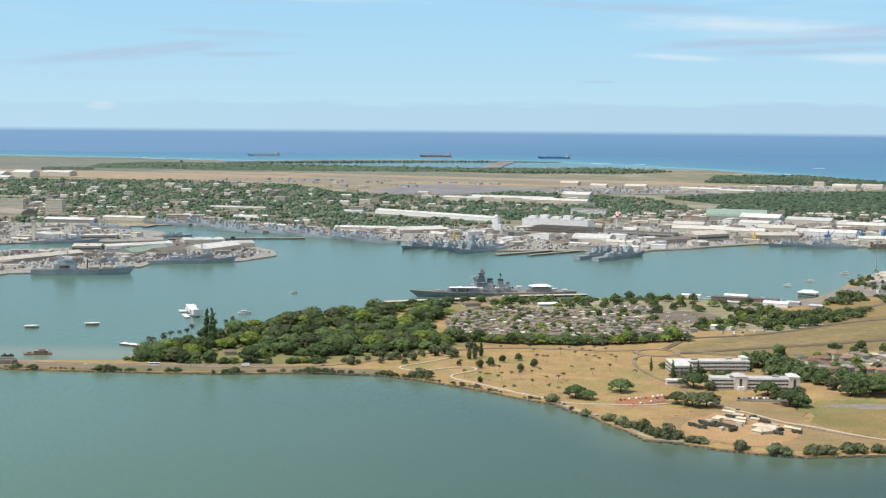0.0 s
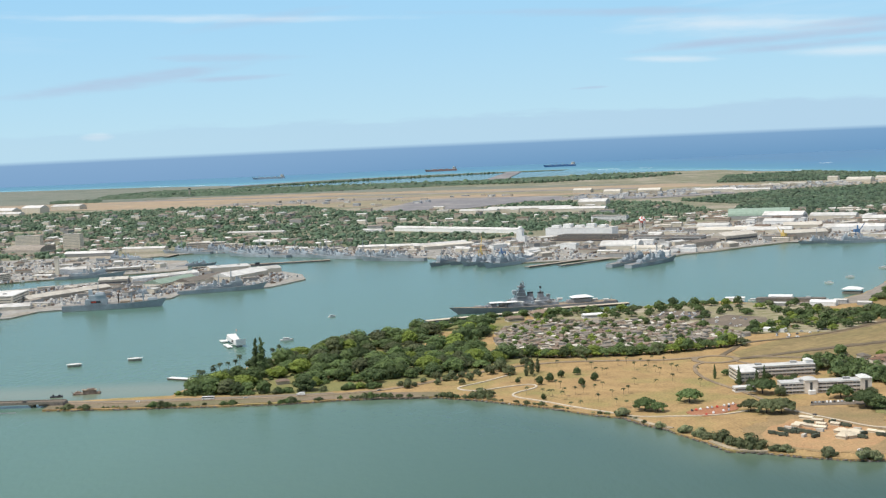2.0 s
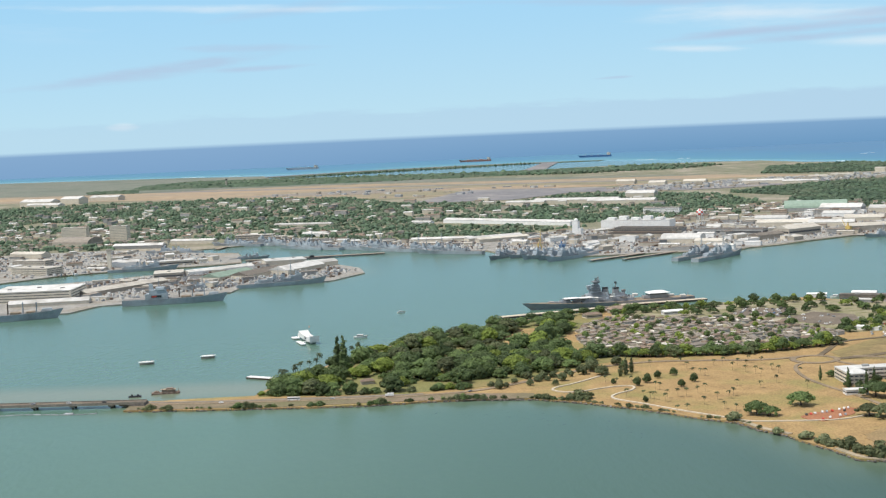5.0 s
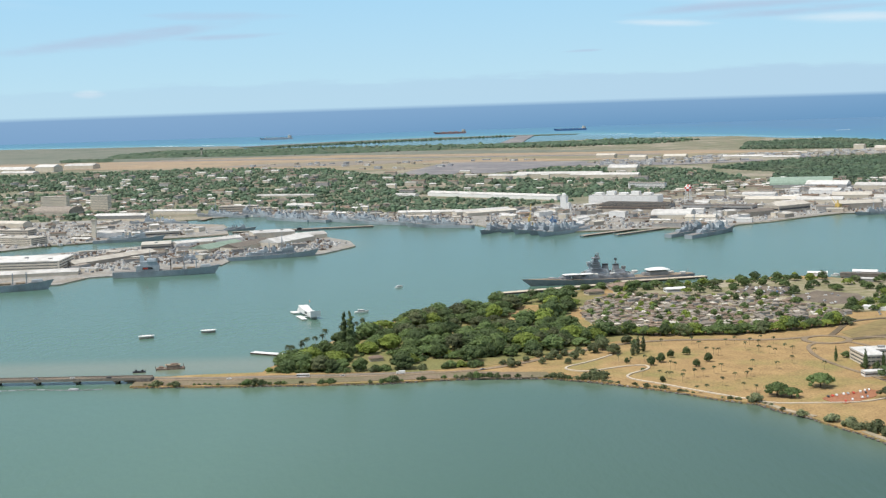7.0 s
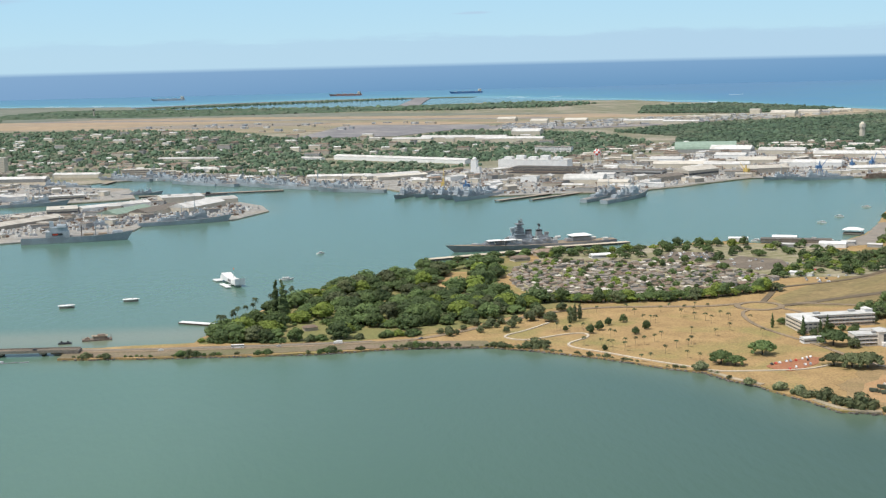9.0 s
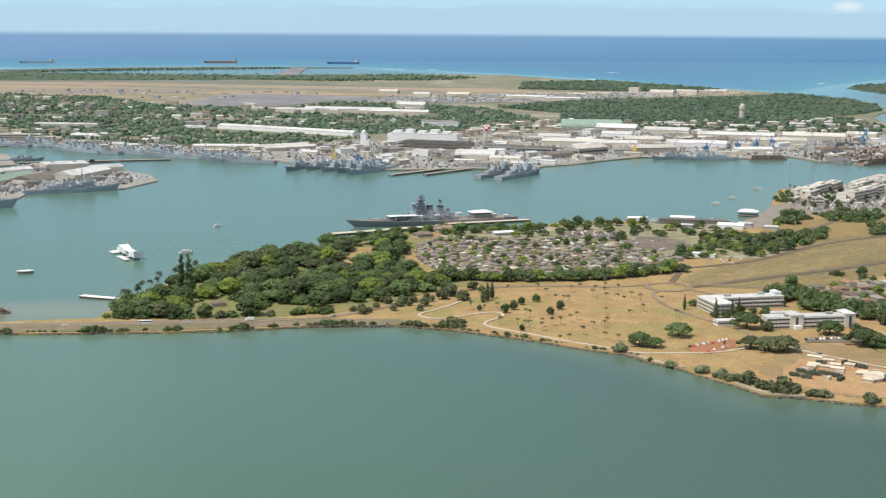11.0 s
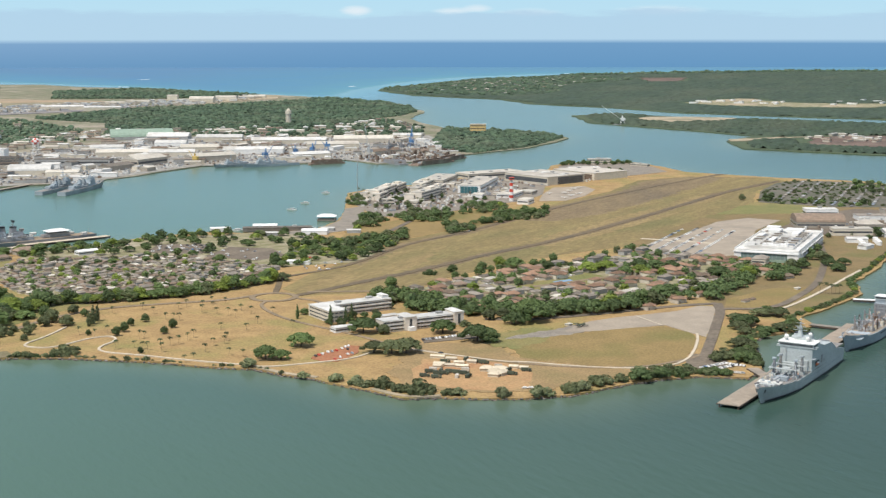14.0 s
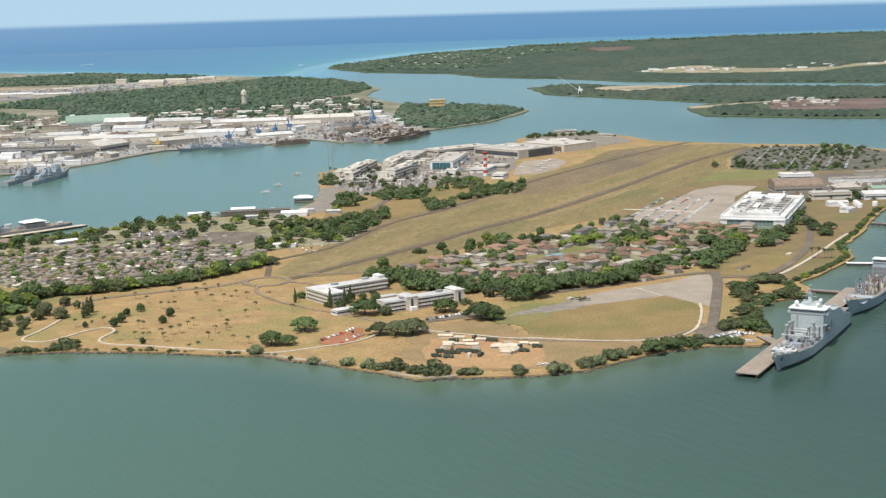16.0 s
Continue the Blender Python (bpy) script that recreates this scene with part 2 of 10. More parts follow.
M = {}
for row in (
    # name, a, b, size, rough, metal, bump, fine, third, vary, island
    ("dry_grass", (0.368, 0.248, 0.110), (0.285, 0.188, 0.084), 22, 0.95, 0, 0.5, 2.0, (0.240, 0.202, 0.074), 0, 0),
    ("field_grass", (0.262, 0.186, 0.078), (0.218, 0.156, 0.064), 30, 0.95, 0, 0.4, 2.0, (0.172, 0.148, 0.052), 0, 0),
    ("runway_grass", (0.186, 0.140, 0.064), (0.232, 0.182, 0.078), 30, 0.95, 0, 0.4, 3.0, (0.152, 0.136, 0.056), 0, 0),
    ("green_grass", (0.155, 0.160, 0.058), (0.20, 0.185, 0.070), 25, 0.95, 0, 0.4, 2.0, (0.24, 0.19, 0.08), 0, 0),
    ("yard", (0.285, 0.250, 0.160), (0.175, 0.170, 0.080), 12, 0.95, 0, 0.4, 2.0, (0.36, 0.315, 0.235), 0, 0),
    ("red_earth", (0.30, 0.125, 0.065), (0.33, 0.155, 0.08), 9, 0.95, 0, 0.4, 1.5, None, 0, 0),
    ("camp_earth", (0.40, 0.245, 0.120), (0.34, 0.225, 0.110), 12, 0.95, 0, 0.4, 1.5, (0.36, 0.20, 0.10), 0, 0),
    ("works_ground", (0.325, 0.308, 0.276), (0.225, 0.218, 0.198), 24, 0.9, 0, 0.2, 5.0, (0.265, 0.232, 0.185), 0, 0),
    ("main_ground", (0.22, 0.195, 0.14), (0.14, 0.155, 0.085), 60, 0.95, 0, 0.2, 9.0, (0.32, 0.28, 0.22), 0, 0),
    ("airfield", (0.35, 0.255, 0.16), (0.27, 0.225, 0.165), 160, 0.95, 0, 0, 25, (0.20, 0.19, 0.12), 0, 0),
    ("roof_tile", (0.262, 0.158, 0.102), (0.200, 0.128, 0.086), 5, 0.85, 0, 0, 1.2, None, 0.35, 0),
    ("bank_earth", (0.235, 0.180, 0.122), (0.175, 0.138, 0.094), 20, 0.95, 0, 0.5, 2.0, (0.150, 0.140, 0.070), 0, 0),
    ("east_grass", (0.218, 0.156, 0.074), (0.172, 0.130, 0.062), 24, 0.95, 0, 0.5, 2.0, (0.150, 0.138, 0.052), 0, 0),
    ("far_field", (0.140, 0.160, 0.122), (0.185, 0.185, 0.150), 120, 0.95, 0, 0, 25, (0.115, 0.138, 0.105), 0, 0),
    ("brown_earth", (0.150, 0.098, 0.080), (0.105, 0.082, 0.066), 40, 0.95, 0, 0.2, 5.0, (0.185, 0.135, 0.105), 0, 0),
    ("court_paint", (0.20, 0.33, 0.46), (0.17, 0.28, 0.40), 5, 0.8, 0, 0, 1.0, None, 0, 0),
    ("bog", (0.062, 0.088, 0.047), (0.078, 0.102, 0.055), 60, 0.95, 0, 0.3, 10, (0.054, 0.074, 0.043), 0, 0),
    ("tan_roof", (0.54, 0.495, 0.425), (0.455, 0.415, 0.355), 9, 0.75, 0, 0, 1.2, (0.38, 0.34, 0.29), 0.12, 0),
    ("office_wall", (0.70, 0.625, 0.530), (0.62, 0.55, 0.465), 7, 0.8, 0, 0, 0.8, None, 0.04, 0),
    ("leaf_palm", (0.064, 0.088, 0.040), (0.085, 0.105, 0.050), 5, 0.7, 0, 0, 1.0, None, 0.3, 0.2),
    ("dark_scrub", (0.135, 0.125, 0.10), (0.09, 0.095, 0.065), 14, 0.95, 0, 0.4, 3.0, (0.17, 0.15, 0.12), 0, 0),
    ("asphalt", (0.160, 0.130, 0.098), (0.130, 0.107, 0.082), 16, 0.9, 0, 0, 3.0, (0.195, 0.158, 0.116), 0, 0),
    ("old_asphalt", (0.238, 0.180, 0.116), (0.198, 0.152, 0.100), 16, 0.9, 0, 0, 3.0, (0.262, 0.200, 0.130), 0, 0),
    ("worn_track", (0.122, 0.094, 0.062), (0.150, 0.113, 0.070), 20, 0.95, 0, 0.2, 3.0, (0.108, 0.088, 0.062), 0, 0),
    ("far_tarmac", (0.16, 0.155, 0.16), (0.21, 0.20, 0.20), 60, 0.9, 0, 0, 12.0, (0.27, 0.25, 0.23), 0, 0),
    ("concrete", (0.258, 0.226, 0.186), (0.200, 0.176, 0.146), 14, 0.85, 0, 0.1, 1.5, (0.225, 0.192, 0.152), 0.05, 0),
    ("pale_path", (0.54, 0.47, 0.36), (0.46, 0.39, 0.30), 8, 0.9, 0, 0, 1.0, None, 0, 0),
    ("brown_grass", (0.172, 0.126, 0.074), (0.212, 0.160, 0.088), 28, 0.95, 0, 0.4, 3.0, (0.144, 0.112, 0.072), 0, 0),
    ("tan_grass", (0.300, 0.208, 0.102), (0.245, 0.172, 0.084), 22, 0.95, 0, 0.4, 2.0, (0.210, 0.165, 0.074), 0, 0),
    ("straw_grass", (0.262, 0.194, 0.090), (0.225, 0.166, 0.076), 26, 0.95, 0, 0.4, 3.0, (0.185, 0.150, 0.064), 0, 0),
    ("sand", (0.40, 0.325, 0.225), (0.30, 0.250, 0.175), 30, 0.95, 0, 0.2, 4.0, (0.22, 0.20, 0.13), 0, 0),
    ("stone", (0.20, 0.175, 0.15), (0.11, 0.10, 0.09), 3, 0.9, 0, 0.4, 0.6, None, 0, 0.3),
    ("white_paint", (0.76, 0.75, 0.72), (0.68, 0.67, 0.64), 6, 0.6, 0, 0, 0.7, None, 0.05, 0),
    ("cream_wall", (0.60, 0.54, 0.44), (0.52, 0.47, 0.38), 7, 0.8, 0, 0, 0.8, None, 0.12, 0),
    ("beige_wall", (0.45, 0.40, 0.33), (0.38, 0.34, 0.28), 7, 0.8, 0, 0, 0.8, None, 0.2, 0),
    ("grey_wall", (0.34, 0.335, 0.32), (0.27, 0.27, 0.26), 7, 0.8, 0, 0, 0.8, None, 0.2, 0),
    ("white_roof", (0.60, 0.585, 0.55), (0.49, 0.48, 0.45), 9, 0.65, 0, 0, 1.0, (0.40, 0.38, 0.345), 0.16, 0),
    ("cream_roof", (0.53, 0.49, 0.42), (0.44, 0.41, 0.35), 9, 0.7, 0, 0, 1.0, (0.38, 0.34, 0.29), 0.16, 0),
    ("grey_roof", (0.245, 0.215, 0.178), (0.170, 0.148, 0.124), 5, 0.85, 0, 0, 1.2, None, 0.36, 0),
    ("brown_roof", (0.222, 0.162, 0.118), (0.160, 0.122, 0.092), 5, 0.85, 0, 0, 1.2, None, 0.36, 0),
    ("green_roof", (0.26, 0.34, 0.27), (0.21, 0.28, 0.22), 8, 0.7, 0, 0, 1.0, None, 0.1, 0),
    ("dark_glass", (0.065, 0.07, 0.075), (0.09, 0.095, 0.10), 6, 0.12, 0, 0, 1.0, None, 0.3, 0),
    ("green_glass", (0.22, 0.29, 0.27), (0.17, 0.235, 0.22), 6, 0.15, 0, 0, 1.0, None, 0.1, 0),
    ("teal_glass", (0.055, 0.150, 0.165), (0.045, 0.125, 0.140), 6, 0.2, 0, 0, 1.0, None, 0.05, 0),
    ("ship_grey", (0.345, 0.385, 0.412), (0.285, 0.325, 0.350), 7, 0.55, 0, 0, 0.8, (0.25, 0.27, 0.28), 0.16, 0),
    ("war_grey", (0.285, 0.300, 0.315), (0.225, 0.238, 0.252), 5, 0.6, 0, 0, 0.8, (0.19, 0.195, 0.20), 0.22, 0),
    ("light_ship", (0.44, 0.475, 0.47), (0.385, 0.42, 0.415), 7, 0.5, 0, 0, 0.8, (0.33, 0.35, 0.345), 0.08, 0),
    ("dark_ship", (0.245, 0.25, 0.262), (0.195, 0.20, 0.21), 7, 0.6, 0, 0, 0.8, (0.23, 0.21, 0.19), 0.08, 0),
    ("deck", (0.25, 0.235, 0.215), (0.19, 0.18, 0.17), 5, 0.85, 0, 0, 0.8, None, 0.1, 0),
    ("teak", (0.30, 0.235, 0.165), (0.24, 0.19, 0.135), 5, 0.85, 0, 0, 0.8, None, 0.1, 0),
    ("wharf_deck", (0.345, 0.285, 0.222), (0.275, 0.230, 0.182), 6, 0.9, 0, 0, 1.0, (0.23, 0.20, 0.17), 0.06, 0),
    ("pile_wood", (0.10, 0.075, 0.055), (0.065, 0.05, 0.04), 3, 0.9, 0, 0, 0.6, None, 0.1, 0),
    ("rust", (0.215, 0.150, 0.110), (0.145, 0.108, 0.085), 3, 0.9, 0, 0.2, 0.6, (0.29, 0.25, 0.20), 0.2, 0.3),
    ("red_paint", (0.55, 0.075, 0.045), (0.46, 0.06, 0.04), 4, 0.5, 0, 0, 0.6, None, 0.1, 0),
    # rust_red is dulled: the far cargo ship's haze is mixed into the paint
    ("rust_red", (0.36, 0.185, 0.150), (0.31, 0.165, 0.135), 4, 0.6, 0, 0, 0.6, None, 0.1, 0),
    ("orange_paint", (0.60, 0.17, 0.07), (0.50, 0.14, 0.06), 4, 0.5, 0, 0, 0.6, None, 0.1, 0),
    ("blue_paint", (0.095, 0.20, 0.36), (0.075, 0.16, 0.30), 4, 0.5, 0, 0, 0.6, None, 0.1, 0),
    ("yellow_paint", (0.58, 0.42, 0.13), (0.50, 0.36, 0.12), 4, 0.5, 0, 0, 0.6, None, 0.1, 0),
    ("black_paint", (0.035, 0.036, 0.04), (0.05, 0.05, 0.052), 4, 0.5, 0, 0, 0.6, None, 0.2, 0),
    ("grey_paint", (0.30, 0.31, 0.32), (0.24, 0.25, 0.26), 4, 0.45, 0, 0, 0.6, None, 0.3, 0),
    ("olive_paint", (0.07, 0.085, 0.055), (0.055, 0.065, 0.045), 3, 0.7, 0, 0, 0.6, None, 0.2, 0),
    ("canvas", (0.60, 0.52, 0.39), (0.50, 0.43, 0.32), 4, 0.85, 0, 0, 0.6, None, 0.16, 0),
    ("yellow_wall", (0.62, 0.45, 0.20), (0.55, 0.40, 0.18), 8, 0.8, 0, 0, 1.0, None, 0.05, 0),
    ("rubber", (0.02, 0.02, 0.02), (0.03, 0.03, 0.03), 1, 0.8, 0, 0, 0.3, None, 0, 0),
    ("panel_blue", (0.14, 0.145, 0.16), (0.19, 0.19, 0.20), 9, 0.3, 0, 0, 2.0, None, 0.3, 0),
    ("steel", (0.42, 0.43, 0.43), (0.33, 0.34, 0.34), 3, 0.5, 0.2, 0, 0.6, None, 0.1, 0),
    ("foam", (0.72, 0.75, 0.76), (0.60, 0.66, 0.68), 12, 0.9, 0, 0.3, 3.0, None, 0.05, 0),
    ("apron_slab", (0.345, 0.290, 0.225), (0.290, 0.245, 0.192), 18, 0.88, 0, 0.1, 2.0, (0.245, 0.210, 0.168), 0.05, 0),
    ("leaf_shore", (0.235, 0.255, 0.135), (0.175, 0.200, 0.100), 7, 0.75, 0, 0, 1.4, None, 0.28, 0.25),
    ("palm_bark", (0.26, 0.205, 0.14), (0.20, 0.16, 0.11), 1.5, 0.9, 0, 0, 0.4, None, 0.2, 0),
    ("bark", (0.13, 0.10, 0.075), (0.09, 0.07, 0.055), 1.5, 0.9, 0, 0, 0.4, None, 0.2, 0),
    ("leaf_dark", (0.090, 0.130, 0.052), (0.116, 0.160, 0.062), 9, 0.75, 0, 0, 1.4, None, 0.30, 0.2),
    ("leaf_mid", (0.152, 0.210, 0.074), (0.120, 0.174, 0.064), 9, 0.75, 0, 0, 1.4, None, 0.30, 0.2),
    ("leaf_light", (0.242, 0.300, 0.062), (0.196, 0.254, 0.056), 9, 0.75, 0, 0, 1.4, None, 0.22, 0.2),
    ("leaf_olive", (0.150, 0.170, 0.082), (0.118, 0.140, 0.066), 9, 0.75, 0, 0, 1.4, None, 0.28, 0.2),
    # leaf_far and leaf_mangrove lean to blue: distance haze put into the colour
    ("leaf_far", (0.062, 0.102, 0.063), (0.090, 0.134, 0.077), 45, 0.8, 0, 0, 9, (0.122, 0.142, 0.094), 0, 0.34),
    ("leaf_wood", (0.046, 0.078, 0.048), (0.068, 0.102, 0.058), 60, 0.8, 0, 0, 9, (0.090, 0.112, 0.070), 0, 0.34),
    ("leaf_mangrove", (0.038, 0.060, 0.040), (0.052, 0.075, 0.047), 110, 0.9, 0, 0.3, 16, (0.065, 0.081, 0.052), 0, 0),
):
    name, a, b, size, rough, metal, bump, fine, third, vary, island = row
    M[name] = material(name, a, b, size, rough, metal, bump, fine, third, vary, island, along={"runway_grass": 32, "brown_grass": 32, "straw_grass": 32, "airfield": -22, "leaf_mangrove": 40}.get(name))


def water_material():
    """Sea water: its body colour goes from the harbour's grey green over the reef's turquoise to the open sea's blue,
    by the attribute "off" (how far off the outer coast) and "shore" (how near the land)."""
    m = bpy.data.materials.new("sea_water")
    m.use_nodes = True
    n, link = m.node_tree.nodes, m.node_tree.links.new
    bsdf = n["Principled BSDF"]
    bsdf.inputs["Roughness"].default_value = 0.22
    bsdf.inputs["IOR"].default_value = 1.33
    off = n.new("ShaderNodeAttribute")
    off.attribute_name = "off"
    gloss = n.new("ShaderNodeMapRange")      # the open sea is broken up by waves
    for i, v in enumerate((0.34, 0.44, 0.18, 0.0)):
        gloss.inputs[1 + i].default_value = v
    link(off.outputs["Fac"], gloss.inputs[0])
    calm = n.new("ShaderNodeAttribute")
    calm.attribute_name = "dark_tone"
    dull = n.new("ShaderNodeMath")      # less gloss where the water's colour is darkened
    dull.operation = "MULTIPLY_ADD"
    dull.inputs[1].default_value = -0.13
    link(calm.outputs["Fac"], dull.inputs[0])
    link(gloss.outputs[0], dull.inputs[2])
    dull.use_clamp = True
    link(dull.outputs[0], bsdf.inputs["Specular IOR Level"])
    ramp = n.new("ShaderNodeValToRGB")
    cr = ramp.color_ramp
    cr.elements[0].position, cr.elements[0].color = 0.0, (0.080, 0.150, 0.109, 1)
    cr.elements[1].position, cr.elements[1].color = 1.0, (0.104, 0.198, 0.305, 1)
    for p, c in ((0.30, (0.052, 0.132, 0.168, 1)), (0.40, (0.092, 0.235, 0.300, 1)), (0.43, (0.126, 0.268, 0.312, 1)), (0.47, (0.110, 0.244, 0.316, 1)), (0.54, (0.104, 0.224, 0.316, 1)), (0.70, (0.100, 0.214, 0.312, 1))):
        e = cr.elements.new(p)
        e.color = c
    link(off.outputs["Fac"], ramp.inputs[0])
    geo = n.new("ShaderNodeNewGeometry")
    mp = n.new("ShaderNodeMapping")
    mp.inputs["Scale"].default_value = (1 / K, 1 / K, 1 / K)
    link(geo.outputs["Position"], mp.inputs[0])

    def tex(scale, detail, stretch=(1, 1, 1), turn=0):
        a = n.new("ShaderNodeMapping")
        a.inputs["Scale"].default_value = stretch
        a.inputs["Rotation"].default_value = (0, 0, radians(turn))
        link(mp.outputs[0], a.inputs[0])
        t = n.new("ShaderNodeTexNoise")
        t.inputs["Scale"].default_value, t.inputs["Detail"].default_value = scale, detail
        link(a.outputs[0], t.inputs["Vector"])
        return t.outputs[0]

    def shift(fac, colour_in, colour, lo, hi, most=1.0):
        r = n.new("ShaderNodeMapRange")
        r.inputs[1].default_value, r.inputs[2].default_value, r.inputs[4].default_value = lo, hi, most
        link(fac, r.inputs[0])
        k = n.new("ShaderNodeMix")
        k.data_type = "RGBA"
        link(r.outputs[0], k.inputs["Factor"])
        link(colour_in, k.inputs["A"])
        k.inputs["B"].default_value = (*colour, 1)
        return k.outputs["Result"]

    inner = n.new("ShaderNodeMapRange")
    for i, v in enumerate((0.33, 0.22, 0.0, 1.0)):
        inner.inputs[1 + i].default_value = v
    link(off.outputs["Fac"], inner.inputs[0])
    both = n.new("ShaderNodeMath")      # cloudier water drifts in the harbour only
    both.operation = "MULTIPLY"
    link(tex(1 / 420, 3), both.inputs[0])
    link(inner.outputs[0], both.inputs[1])
    blue = n.new("ShaderNodeAttribute")
    blue.attribute_name = "channel"
    c = shift(blue.outputs["Fac"], ramp.outputs[0], (0.078, 0.147, 0.139), 0.0, 1.0, 0.8)
    c = shift(both.outputs[0], c, (0.088, 0.156, 0.124), 0.42, 0.68, 0.5)
    reef = n.new("ShaderNodeMath")
    reef.operation = "MULTIPLY"
    outer = n.new("ShaderNodeMapRange")
    for i, v in enumerate((0.40, 0.44, 0.0, 1.0)):
        outer.inputs[1 + i].default_value = v
    link(off.outputs["Fac"], outer.inputs[0])
    link(tex(1 / 260, 4, (1, 2.4, 1), 30), reef.inputs[0])
    link(outer.outputs[0], reef.inputs[1])
    c = shift(reef.outputs[0], c, (0.085, 0.205, 0.375), 0.50, 0.66, 0.45)
    # darkens the near water, increasingly towards the east
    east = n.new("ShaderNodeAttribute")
    east.attribute_name = "dark_tone"
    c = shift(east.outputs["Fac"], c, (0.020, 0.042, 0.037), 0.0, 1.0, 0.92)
    near = n.new("ShaderNodeAttribute")
    near.attribute_name = "shore"
    c = shift(near.outputs["Fac"], c, (0.128, 0.168, 0.112), 0.0, 1.0, 0.62)
    sand = n.new("ShaderNodeAttribute")
    sand.attribute_name = "shoal"
    c = shift(sand.outputs["Fac"], c, (0.205, 0.212, 0.150), 0.0, 1.0, 0.75)
    link(c, bsdf.inputs["Base Color"])
    add = n.new("ShaderNodeMath")
    add.operation = "MULTIPLY_ADD"
    link(tex(1 / 7, 4, (1, 0.35, 1), 25), add.inputs[0])
    add.inputs[1].default_value = 1.0
    link(tex(1 / 45, 3, (1, 0.3, 1), 25), add.inputs[2])
    bp = n.new("ShaderNodeBump")
    bp.inputs["Strength"].default_value, bp.inputs["Distance"].default_value = 0.7, 0.7 * K
    link(add.outputs[0], bp.inputs["Height"])
    link(bp.outputs[0], bsdf.inputs["Normal"])
    return m


M["water"] = water_material()
for key in ("leaf_dark", "leaf_mid", "leaf_light", "leaf_olive", "leaf_shore", "leaf_palm"):
    # thin leaves let some light through
    n, link = M[key].node_tree.nodes, M[key].node_tree.links.new
    thin, mix = n.new("ShaderNodeBsdfTranslucent"), n.new("ShaderNodeMixShader")
    bsdf = n["Principled BSDF"]
    link(bsdf.inputs["Base Color"].links[0].from_socket, thin.inputs["Color"])
    mix.inputs[0].default_value = 0.34
    link(bsdf.outputs[0], mix.inputs[1])
    link(thin.outputs[0], mix.inputs[2])
    link(mix.outputs[0], n["Material Output"].inputs["Surface"])

